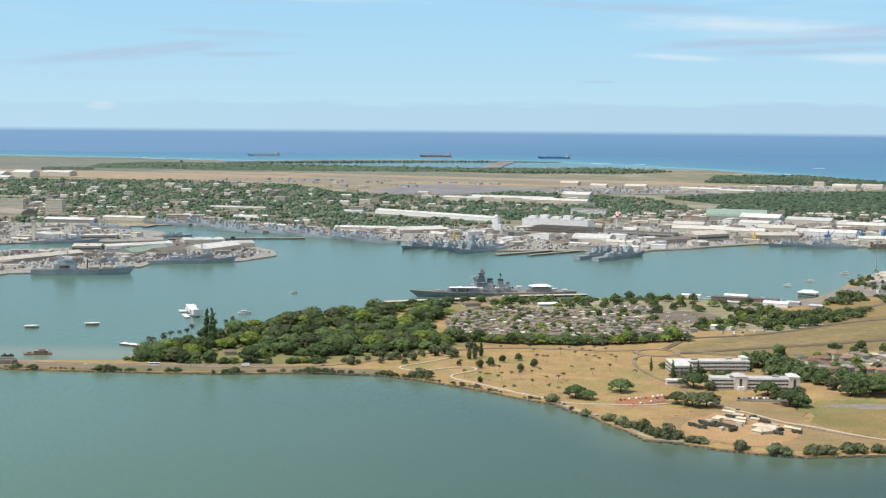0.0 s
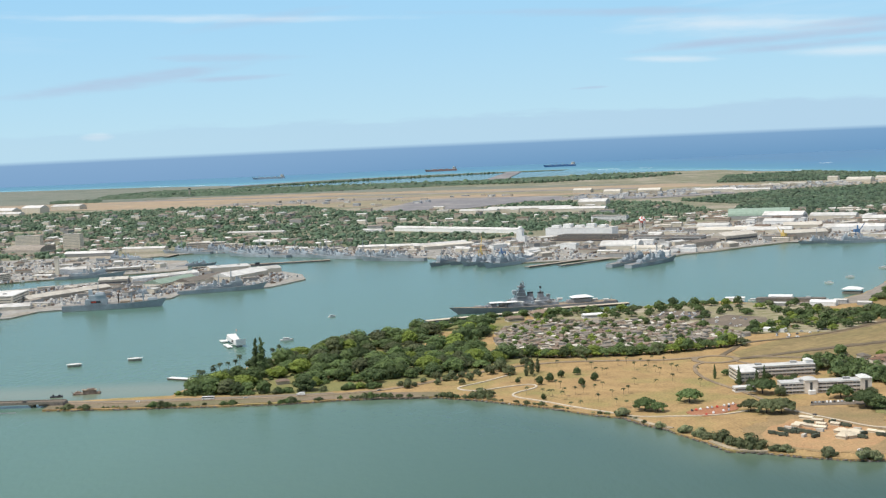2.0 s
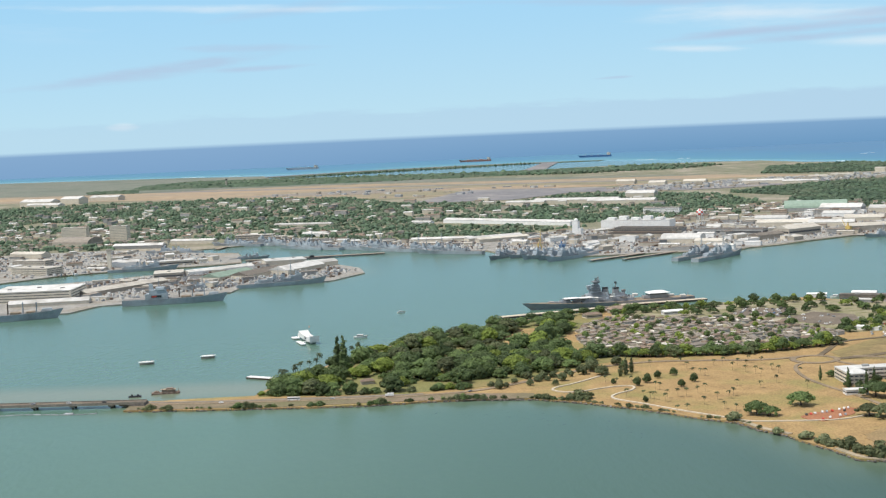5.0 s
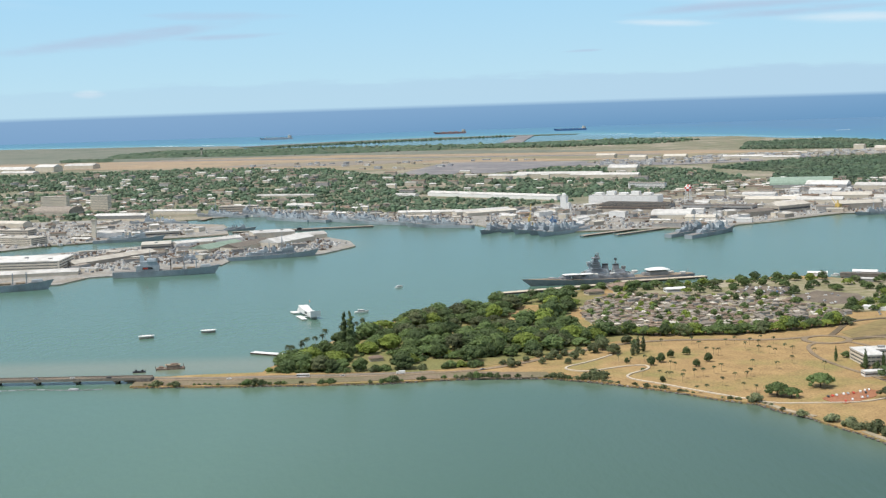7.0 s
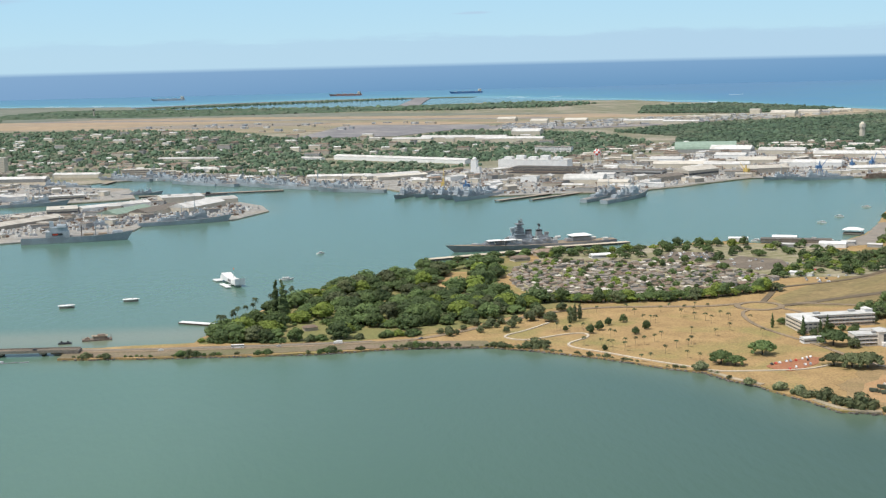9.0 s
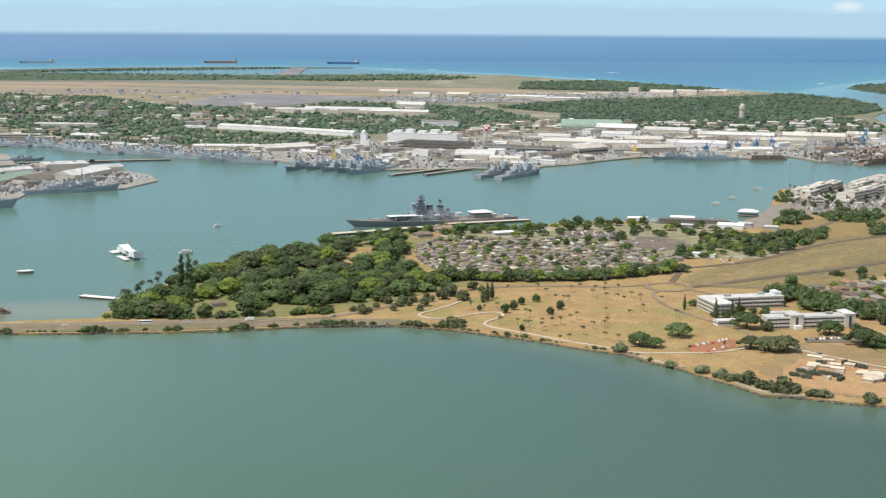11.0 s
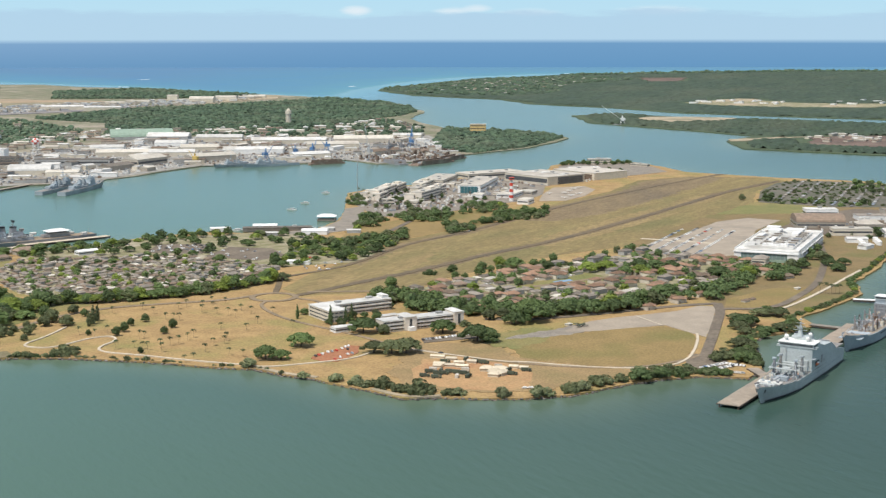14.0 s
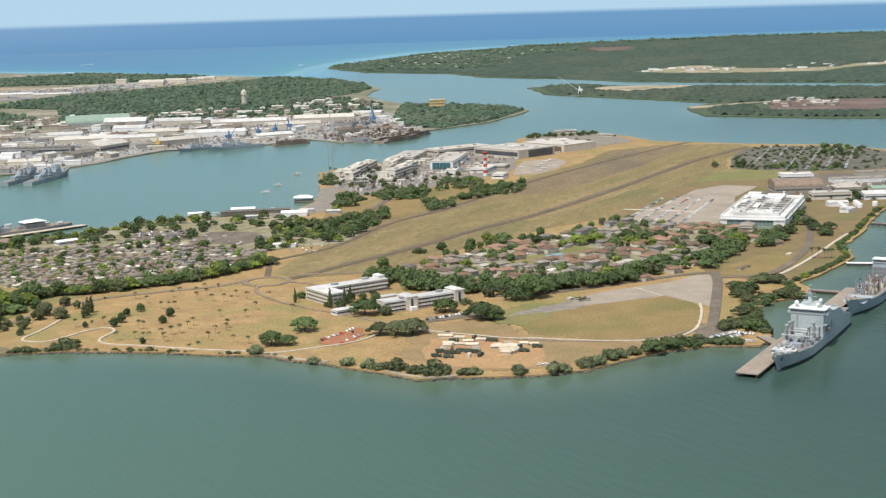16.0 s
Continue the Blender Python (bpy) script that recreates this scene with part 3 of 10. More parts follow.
# ---- building helpers ----
class Geo:
    """Vertices and faces of one mesh."""

    def __init__(self):
        self.v, self.f = [], []

    def add(self, verts, faces):
        k = len(self.v)
        self.v.extend(verts)
        self.f.extend(tuple(i + k for i in f) for f in faces)
        return self

    def box(self, cx, cy, z0, lx, ly, h, rot=0.0, top=1.0, topy=None):
        """A box on z0, whose top face is scaled by top."""
        c, s = math.cos(radians(rot)), math.sin(radians(rot))
        ty = top if topy is None else topy
        vs = []
        for z, kx, ky in ((z0, 1, 1), (z0 + h, top, ty)):
            for sx, sy in ((-1, -1), (1, -1), (1, 1), (-1, 1)):
                x, y = sx * lx / 2 * kx, sy * ly / 2 * ky
                vs.append((cx + x * c - y * s, cy + x * s + y * c, z))
        return self.add(vs, [(3, 2, 1, 0), (4, 5, 6, 7), (0, 1, 5, 4), (1, 2, 6, 5), (2, 3, 7, 6), (3, 0, 4, 7)])

    def cyl(self, cx, cy, z0, r, h, n=10, r2=None):
        r2 = r if r2 is None else r2
        vs = [(cx + r * math.cos(6.2832 * i / n), cy + r * math.sin(6.2832 * i / n), z0) for i in range(n)]
        vs += [(cx + r2 * math.cos(6.2832 * i / n), cy + r2 * math.sin(6.2832 * i / n), z0 + h) for i in range(n)]
        fs = [tuple(range(n - 1, -1, -1)), tuple(range(n, 2 * n))]
        fs += [(i, (i + 1) % n, n + (i + 1) % n, n + i) for i in range(n)]
        return self.add(vs, fs)

    def beam(self, p, q, w, n=6, w2=None):
        """A round bar from p to q."""
        p, q = Vector(p), Vector(q)
        d = (q - p).normalized()
        a = d.orthogonal().normalized()
        b = d.cross(a)
        w2 = w if w2 is None else w2
        vs = []
        for o, r in ((p, w), (q, w2)):
            vs += [tuple(o + (a * math.cos(6.2832 * i / n) + b * math.sin(6.2832 * i / n)) * r) for i in range(n)]
        fs = [tuple(range(n - 1, -1, -1)), tuple(range(n, 2 * n))]
        fs += [(i, (i + 1) % n, n + (i + 1) % n, n + i) for i in range(n)]
        return self.add(vs, fs)

    def ball(self, cx, cy, cz, rx, ry, rz, n=10, m=6):
        vs = [(cx, cy, cz - rz)]
        for j in range(1, m):
            a = math.pi * j / m - math.pi / 2
            vs += [(cx + rx * math.cos(a) * math.cos(6.2832 * i / n), cy + ry * math.cos(a) * math.sin(6.2832 * i / n), cz + rz * math.sin(a)) for i in range(n)]
        vs.append((cx, cy, cz + rz))
        fs = [(0, 1 + (i + 1) % n, 1 + i) for i in range(n)]
        for j in range(m - 2):
            o = 1 + j * n
            fs += [(o + i, o + (i + 1) % n, o + n + (i + 1) % n, o + n + i) for i in range(n)]
        o, t = 1 + (m - 2) * n, len(vs) - 1
        fs += [(o + i, o + (i + 1) % n, t) for i in range(n)]
        return self.add(vs, fs)

    def gable(self, cx, cy, z0, lx, ly, h, over=0.4, rot=0.0, hip=0.0):
        """A pitched roof with its ridge along x; hip draws the ridge's ends in."""
        c, s = math.cos(radians(rot)), math.sin(radians(rot))
        a, b, r = lx / 2 + over, ly / 2 + over, lx / 2 + over - hip
        pts = [(-a, -b, 0), (a, -b, 0), (a, b, 0), (-a, b, 0), (-a, -b, .25), (a, -b, .25), (a, b, .25), (-a, b, .25), (-r, 0, h), (r, 0, h)]
        vs = [(cx + x * c - y * s, cy + x * s + y * c, z0 + z) for x, y, z in pts]
        return self.add(vs, [(3, 2, 1, 0), (0, 1, 5, 4), (1, 2, 6, 5), (2, 3, 7, 6), (3, 0, 4, 7), (4, 5, 9, 8), (6, 7, 8, 9), (5, 6, 9), (7, 4, 8)])

    def prism(self, poly, z0, z1):
        n = len(poly)
        vs = [(x, y, z0) for x, y in poly] + [(x, y, z1) for x, y in poly]
        area = sum(poly[i][0] * poly[(i + 1) % n][1] - poly[(i + 1) % n][0] * poly[i][1] for i in range(n))
        up = tuple(range(n, 2 * n))
        fs = [up if area > 0 else up[::-1]]
        for i in range(n):
            j = (i + 1) % n
            fs.append((i, j, n + j, n + i) if area > 0 else (j, i, n + i, n + j))
        return self.add(vs, fs)

    def mesh(self, name, mat, smooth=False):
        me = bpy.data.meshes.new(name)
        me.from_pydata(self.v, [], self.f)
        me.materials.append(M[mat])
        if smooth:
            me.polygons.foreach_set("use_smooth", [True] * len(me.polygons))
        me.update()
        return me


def part(name, geo, mat, parent, label="", at=(0, 0, 0), rot=0.0, smooth=False):
    """One mesh under a thing or a part; geo is a Geo or a finished mesh."""
    me = geo.mesh(name, mat, smooth) if isinstance(geo, Geo) else geo
    ob = new(name, me)
    ob.parent, ob.location, ob.rotation_euler = parent, at, (0, 0, radians(rot))
    return tagged(ob, label)


def thing(name, x, y, z, rot=0.0, label="", category="", group="", kind=""):
    ob = new(name)
    ob.empty_display_size = 1
    ob.location, ob.rotation_euler = (x, y, z), (0, 0, radians(rot))
    return tagged(ob, label, category, group, kind)


def solo(name, geo, mat, x=0, y=0, z=0, rot=0.0, label="", category="", group="", kind="", smooth=False):
    """A thing of one mesh."""
    ob = new(name, geo.mesh(name, mat, smooth) if isinstance(geo, Geo) else geo)
    ob.location, ob.rotation_euler = (x, y, z), (0, 0, radians(rot))
    return tagged(ob, label, category, group, kind)


def place(ob, x, y, z, rot=0.0, s=1.0, sz=None):
    c = copy_thing(ob, pose(x, y, z, 0, 0, rot))
    c.scale = (s, s, s if sz is None else sz)
    return c


def inside(poly, x, y):
    hit, n = False, len(poly)
    for i in range(n):
        (x0, y0), (x1, y1) = poly[i], poly[i - 1]
        if (y0 > y) != (y1 > y) and x < (x1 - x0) * (y - y0) / (y1 - y0) + x0:
            hit = not hit
    return hit


def scatter(poly, count, gap, seed, avoid=()):
    """Places inside an outline, no two nearer than gap."""
    rnd = random.Random(seed)
    xs, ys = [p[0] for p in poly], [p[1] for p in poly]
    cells, got = {}, []
    for _ in range(count * 30):
        x, y = rnd.uniform(min(xs), max(xs)), rnd.uniform(min(ys), max(ys))
        if not inside(poly, x, y) or any(inside(a, x, y) for a in avoid):
            continue
        i, j = int(x // gap), int(y // gap)
        if any((x - u) ** 2 + (y - v) ** 2 < gap * gap for a in (i - 1, i, i + 1) for b in (j - 1, j, j + 1) for u, v in cells.get((a, b), ())):
            continue
        cells.setdefault((i, j), []).append((x, y))
        got.append((x, y))
        if len(got) >= count:
            break
    return got


def rough_edge(poly, step, jitter, seed):
    """The outline cut into short pieces and made uneven, as a natural shore."""
    rnd, out = random.Random(seed), []
    for i, (x0, y0) in enumerate(poly):
        x1, y1 = poly[(i + 1) % len(poly)]
        d = math.hypot(x1 - x0, y1 - y0)
        n = max(1, int(d / step))
        for k in range(n):
            t = k / n
            j = jitter if k else jitter * 0.4
            out.append((x0 + (x1 - x0) * t + rnd.uniform(-j, j), y0 + (y1 - y0) * t + rnd.uniform(-j, j)))
    return out


def ribbon(pts, width, z0, z1, smooth=3):
    """A strip of even width along a line, rounded by cutting its corners."""
    for _ in range(smooth):
        q = [pts[0]]
        for a, b in zip(pts, pts[1:]):
            q += [(a[0] * .75 + b[0] * .25, a[1] * .75 + b[1] * .25), (a[0] * .25 + b[0] * .75, a[1] * .25 + b[1] * .75)]
        pts = q + [pts[-1]]
    left, right = [], []
    for i, (x, y) in enumerate(pts):
        a, b = pts[max(0, i - 1)], pts[min(len(pts) - 1, i + 1)]
        d = math.hypot(b[0] - a[0], b[1] - a[1]) or 1
        nx, ny = -(b[1] - a[1]) / d * width / 2, (b[0] - a[0]) / d * width / 2
        left.append((x + nx, y + ny))
        right.append((x - nx, y - ny))
    n = len(pts)
    g = Geo()
    vs = [(x, y, z1) for x, y in left] + [(x, y, z1) for x, y in right] + [(x, y, z0) for x, y in left] + [(x, y, z0) for x, y in right]
    fs = []
    for i in range(n - 1):
        fs += [(i, n + i, n + i + 1, i + 1), (i, i + 1, 2 * n + i + 1, 2 * n + i), (n + i + 1, n + i, 3 * n + i, 3 * n + i + 1)]
    return g.add(vs, fs)

# ---- water and land ----
FORD = [(-445, 1398), (-365, 1388), (-295, 1382), (-210, 1377), (-165, 1385), (-120, 1385), (-60, 1375), (-25, 1355), (0, 1335), (30, 1310), (50, 1290), (75, 1262),
        (100, 1242), (112, 1210), (128, 1188), (138, 1160), (150, 1135), (160, 1102), (185, 1092), (210, 1074), (240, 1058), (275, 1049), (330, 1057), (365, 1057),
        (395, 1050), (425, 1026), (455, 1044), (485, 1082), (515, 1125), (545, 1140), (575, 1140), (612, 1152), (625, 1185), (680, 1205), (725, 1225), (765, 1245)]
FORD += [(810, 1300), (885, 1345), (955, 1395), (1040, 1450), (1125, 1480), (1300, 1580), (1470, 1740), (1570, 1900), (1570, 2040), (1475, 2170), (1432, 2262),
         (1398, 2330), (1424, 2440), (1432, 2535), (1310, 2590), (1245, 2560), (1190, 2490), (1105, 2460), (985, 2450), (870, 2395), (760, 2365), (695, 2330), (645, 2235), (610, 2160), (535, 2025), (470, 1955), (370, 1972), (340, 2005),
         (240, 1995), (195, 1972), (70, 1960), (-60, 1890), (-130, 1815), (-200, 1745), (-240, 1680), (-265, 1620), (-295, 1560), (-318, 1500), (-328, 1446), (-445, 1440)]
MAIN = [(-6000, 2300), (-2600, 2300), (-1300, 2500), (-965, 2655), (-890, 2745), (-810, 2785), (-690, 2812), (-560, 2865), (-600, 3080), (-770, 3180), (-660, 3265), (-570, 3300),
        (-365, 3125), (-220, 2995), (-80, 2900), (-40, 2790), (90, 2700), (250, 2705), (375, 2690), (400, 2735), (530, 2820), (640, 2895), (670, 2905), (730, 2850),
        (865, 2850), (945, 2875), (965, 2765), (1085, 2765), (1220, 2862), (1330, 2902), (1430, 2942), (1575, 3050), (1680, 3145), (1715, 3250), (1680, 3420), (1590, 3620)]
MAIN += [(1620, 3780), (1700, 4030), (1905, 4320), (1990, 4600), (2050, 4850), (2040, 5250), (1960, 5560), (1890, 5790), (1815, 6090), (1705, 6560), (1470, 6805), (1355, 7250), (1090, 7380),
         (750, 7400), (435, 7400), (130, 7200), (-600, 7390), (-1150, 7640), (-1250, 8150), (-1805, 8495), (-2940, 8930), (-4200, 9000), (-6000, 8400)]
REEF = [(-1300, 7900), (-1100, 8150), (-705, 8410), (-145, 8560), (255, 8570), (690, 8440), (655, 8330), (305, 8330), (-445, 8080), (-1000, 7750)]
IRO = [(2480, 5825), (2400, 5355), (2465, 5105), (2535, 4875), (2460, 4560), (2565, 4185), (2570, 3880), (2740, 3540), (2965, 3140), (3900, 2200), (7600, 3600),
       (7300, 5900), (6885, 6500), (6005, 7080), (5165, 7190), (4325, 7180), (3595, 6905), (2965, 6370), (2600, 6030)]
STRIP = [(2205, 3910), (2375, 3920), (2440, 3715), (2610, 3395), (2830, 3015), (3300, 2300), (2400, 1900), (2065, 2330), (1975, 2430), (1900, 2560), (1840, 2685), (1960, 2885), (2125, 2970), (2105, 3165), (2080, 3355), (2050, 3585)]
PIERS = [(-1300, 2080), (-810, 2150), (-710, 2172), (-685, 2245), (-645, 2258), (-500, 2357), (-495, 2412), (-350, 2467), (-300, 2575), (-315, 2665), (-415, 2845), (-525, 2920), (-580, 2790), (-640, 2710), (-700, 2692), (-935, 2555), (-1400, 2400)]
COAST = [(-7000, 9900), (-2940, 8990), (-1100, 8230), (-145, 8600), (690, 8450), (1355, 7330), (1720, 6560), (1925, 5675), (2100, 5300), (2400, 5750), (2965, 6420), (3595, 6950), (4325, 7230), (5165, 7240), (6900, 6560), (9000, 5300)]


def sea_sheet():
    """The water, from behind the camera to as far out as it can be seen: a fan of cells that widen outwards."""
    rings = [0.0] + list(np.geomspace(60, 900, 20)) + list(np.linspace(915, 2000, 75)) + list(np.geomspace(2030, 10600, 90))
    rays = np.radians(np.concatenate([np.linspace(-180, -34, 30), np.linspace(-33.5, 52, 260), np.linspace(55, 180, 26)]))
    rr, aa = np.meshgrid(rings, rays, indexing="ij")
    x, y = rr * np.sin(aa), rr * np.cos(aa)
    pts = np.stack([x.ravel(), y.ravel()], 1)
    near = np.full(len(pts), 1e9)
    for poly in (FORD, MAIN, REEF, IRO, STRIP, PIERS):
        q = np.array(poly, float)
        for a, b in zip(q, np.roll(q, -1, 0)):
            d = b - a
            t = np.clip(((pts - a) @ d) / (d @ d), 0, 1)
            near = np.minimum(near, np.hypot(*(pts - a - t[:, None] * d).T))
    c = np.array(COAST, float)
    gap = pts[:, 1] - np.interp(pts[:, 0], c[:, 0], c[:, 1])
    off = np.clip((gap + 2000) / 5000, 0, 1)
    a, b = np.array((-640.0, 1500.0)), np.array((-330.0, 1490.0))
    t = np.clip(((pts - a) @ (b - a)) / ((b - a) @ (b - a)), 0, 1)
    shoal = 0.75 * np.clip(1.3 - np.hypot(*(pts - a - t[:, None] * (b - a)).T) / 48, 0, 1)      # sandy shoal behind the causeway
    n0, n1 = rr.shape
    faces = []
    for i in range(n0 - 1):
        for j in range(n1 - 1):
            k = i * n1 + j
            faces.append((k, k + n1, k + n1 + 1, k + 1))
    me = bpy.data.meshes.new("water")
    me.from_pydata([(float(u), float(v), 0.0) for u, v in pts], [], faces)
    turbid = np.clip(1 - near / np.interp(pts[:, 0], (0, 250), (62, 105)), 0, 1) ** 2 * (gap < -300)      # stirred-up water along the shores
    # mask of the darker water on the near and eastern side
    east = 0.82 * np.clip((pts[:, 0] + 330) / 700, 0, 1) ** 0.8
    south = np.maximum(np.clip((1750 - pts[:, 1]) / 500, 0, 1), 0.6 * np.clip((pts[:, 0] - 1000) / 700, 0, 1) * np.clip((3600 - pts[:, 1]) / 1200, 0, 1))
    channel = np.clip((pts[:, 1] - 1500) / 1500, 0, 1) * 0.6 + 0.4 * np.clip((pts[:, 0] - 500) / 1200, 0, 1) * np.clip((pts[:, 1] - 1700) / 800, 0, 1)
    channel *= np.clip((0.38 - off) / 0.09, 0, 1)
    for name, data in (("off", off), ("shore", np.maximum(turbid, shoal)), ("shoal", shoal), ("dark_tone", east * south), ("channel", channel)):
        me.attributes.new(name, "FLOAT", "POINT").data.foreach_set("value", data.astype(np.float32))
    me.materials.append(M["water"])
    return tagged(new("water", me), "calm grey-green harbour water running out to blue sea", "water", kind="structure")


sea_sheet()
LAND = 1.6


def surf(x, y, length, rot, seed):
    """A short broken line of white water on the reef."""
    r, g, n = random.Random(seed), Geo(), 15
    vs = []
    for k in range(n + 1):
        u, mid, half = (k / n - .5) * length, r.uniform(-6, 6), r.uniform(2, 13) * math.sin(math.pi * (k + .5) / (n + 1))
        vs += [(u, mid - half, -0.1), (u, mid, 0.6), (u, mid + half, -0.1)]
    g.add(vs, [(o, o + 1, o + 4, o + 3) for o in range(0, 3 * n, 3)] + [(o + 1, o + 2, o + 5, o + 4) for o in range(0, 3 * n, 3)])
    return solo("breaking_wave", g, "foam", x, y, 0, rot, "white line of surf breaking on the reef", "surf", "surf on the reef")


for k, (x, y, l, rot) in enumerate(((-1733, 8574, 170, -28), (-2370, 8600, 110, -28), (-1480, 8500, 80, -28), (905, 8220, 130, -30), (1110, 8150, 80, -35), (2010, 7700, 90, 20), (2590, 6320, 60, 40), (1640, 6790, 70, -60), (4550, 7420, 70, -6), (5400, 7430, 90, -10), (6080, 7250, 80, -25))):
    surf(x, y, l, rot, 40 + k)


def land(name, poly, mat, label, step, jitter, z=LAND, seed=3):
    g = Geo().prism(rough_edge(poly, step, jitter, seed), -3, z)
    return solo(name, g, mat, label=label, category="ground", kind="structure")


land("ground_island", FORD, "dry_grass", "dry tan grass of a flat harbour island", 14, 2.2)
land("ground_mainland", MAIN, "main_ground", "flat built-up coastal plain behind the harbour", 60, 6)
land("ground_reef", REEF, "bog", "low scrubby strip of land along the reef", 80, 8)
land("ground_peninsula", IRO, "bog", "low green peninsula across the channel", 60, 10)
land("ground_strip", STRIP, "bog", "low mangrove spit in the channel", 40, 8)
land("ground_piers", PIERS, "works_ground", "paved harbour peninsula with wharves", 200, 0)


LAYER = [0]


def patch(name, poly, mat, label, z=LAND + 0.15, step=0, jitter=0, category="ground"):
    """A level area of another surface on the land."""
    pts = rough_edge(poly, step, jitter, 5) if step else poly
    LAYER[0] += 1
    z += 0.004 * LAYER[0]
    return solo(name, Geo().prism(pts, LAND - 0.5, z), mat, label=label, category=category, kind="structure")


def strip(name, pts, width, mat, label, z=LAND + 0.3, category="road", smooth=3):
    LAYER[0] += 1
    z += 0.05 + 0.006 * LAYER[0]
    return solo(name, ribbon(pts, width, LAND - 0.5, z, smooth), mat, label=label, category=category, kind="structure")

# ---- surfaces on the island ----
RUNFIELD = [(255, 1560), (330, 1640), (420, 1720), (510, 1800), (640, 1862), (760, 1915), (880, 2020), (1080, 2130), (1230, 2250), (1350, 2262), (1465, 2165), (1440, 2090),
            (1300, 2020), (1190, 1900), (1080, 1830), (960, 1760), (760, 1625), (640, 1610), (520, 1570), (430, 1530), (370, 1490), (300, 1505), (262, 1520)]
PARK = [(-325, 1438), (-180, 1424), (-100, 1446), (-50, 1492), (10, 1545), (60, 1568), (40, 1600), (-20, 1660), (-5, 1760), (40, 1850), (60, 1950), (-60, 1880), (-130, 1805), (-200, 1738), (-240, 1670), (-265, 1615), (-292, 1555), (-315, 1495)]
HOUSES_L = [(10, 1665), (70, 1610), (110, 1600), (200, 1600), (262, 1625), (300, 1680), (262, 1770), (215, 1830), (130, 1860), (60, 1880), (25, 1830), (5, 1750)]
HOUSES_R = [(340, 1470), (350, 1405), (385, 1340), (470, 1330), (560, 1320), (650, 1340), (760, 1380), (800, 1470), (745, 1580), (640, 1560), (520, 1530), (430, 1510), (385, 1495)]
SOUTHLOTS = [(60, 1885), (140, 1865), (220, 1835), (300, 1690), (400, 1680), (470, 1745), (430, 1850), (460, 1930), (370, 1965), (240, 1985), (190, 1965), (70, 1950)]
patch("grass_runway", RUNFIELD, "runway_grass", "dry mown grass round an old runway", step=25, jitter=3)
patch("grass_straw", [(262, 1540), (330, 1600), (420, 1680), (520, 1752), (560, 1745), (470, 1640), (380, 1575), (300, 1535)], "straw_grass", "pale straw-coloured grass at a runway end", LAND + 0.16, 8, 7)
patch("grass_brown", [(760, 1890), (880, 1995), (1080, 2110), (1230, 2235), (1345, 2250), (1400, 2215), (1230, 2100), (1050, 1985), (900, 1900), (800, 1862)], "brown_grass", "worn brown grass between runway and hangars", LAND + 0.16, 9, 8)
def verge(name, pts, width, label):
    """A ragged worn margin along an old strip."""
    edge = [(x, y) for x, y in pts]
    side = []
    for (x0, y0), (x1, y1) in zip(edge, edge[1:] + [(2 * edge[-1][0] - edge[-2][0], 2 * edge[-1][1] - edge[-2][1])]):
        d = math.hypot(x1 - x0, y1 - y0)
        side.append((x0 - (y1 - y0) / d * width, y0 + (x1 - x0) / d * width, x0 + (y1 - y0) / d * width, y0 - (x1 - x0) / d * width))
    patch(name, [(a, b) for a, b, _, _ in side] + [(c, d) for _, _, c, d in side[::-1]], "brown_grass", label, LAND + 0.17, 7, 3.5)


verge("verge_runway", [(388, 1664), (507, 1773), (642, 1833), (873, 1990), (1219, 2172), (1429, 2263)], 9, "ragged brown margin of the runway road")
verge("verge_taxiway", [(336, 1552), (439, 1592), (570, 1658), (678, 1700), (823, 1778), (984, 1872), (1238, 2029), (1420, 2110)], 9, "ragged brown margin of the old taxiway")
patch("grass_mown", [(620, 1705), (760, 1775), (960, 1890), (1180, 2010), (1210, 1990), (1000, 1850), (800, 1735), (660, 1672)], "straw_grass", "yellow mown strip along a taxiway", LAND + 0.165, 8, 6)
patch("grass_east", [(590, 1262), (604, 1212), (630, 1193), (680, 1212), (722, 1232), (760, 1252), (803, 1306), (879, 1352), (949, 1402), (1034, 1457), (1118, 1489), (1290, 1590), (1380, 1740), (1200, 1890), (1060, 1830), (760, 1640), (745, 1580), (800, 1470), (760, 1380), (650, 1340), (610, 1310)], "east_grass", "brown dry grass east of the homes", LAND + 0.17, 15, 2)
patch("grass_park", PARK, "green_grass", "green shaded lawn under tall trees", step=12, jitter=2)
patch("yard_houses", HOUSES_L, "yard", "yards and lanes between close-set houses", step=15, jitter=2)
patch("yard_homes", HOUSES_R, "yard", "lawns and drives of a housing estate", step=15, jitter=2)
patch("yard_south", SOUTHLOTS, "yard", "worn yards along the harbour side", step=15, jitter=2)
patch("lot_south", [(258, 1806), (311, 1862), (352, 1824), (345, 1762), (300, 1745)], "asphalt", "grey asphalt car park between trees", LAND + 0.3, category="parking")
patch("lot_quay", [(205, 1868), (240, 1925), (300, 1895), (262, 1825)], "asphalt", "asphalt car park by the quay", LAND + 0.3, category="parking")
patch("yard_quay", [(385, 1960), (440, 1905), (520, 1930), (600, 2075), (635, 2150), (600, 2140), (535, 2020), (470, 1950)], "concrete", "pale concrete boat ramp and yard", LAND + 0.25, category="pavement")
patch("yard_admin", [(600, 2040), (640, 2000), (740, 2040), (800, 2070), (890, 2090), (960, 2150), (1030, 2250), (1140, 2310), (1290, 2330), (1370, 2350), (1405, 2440), (1412, 2520), (1310, 2570), (1255, 2545), (1200, 2470), (1105, 2445), (985, 2435), (870, 2380), (760, 2350), (700, 2320), (645, 2220)], "concrete", "paved yard round hangars and offices", LAND + 0.22, category="pavement")
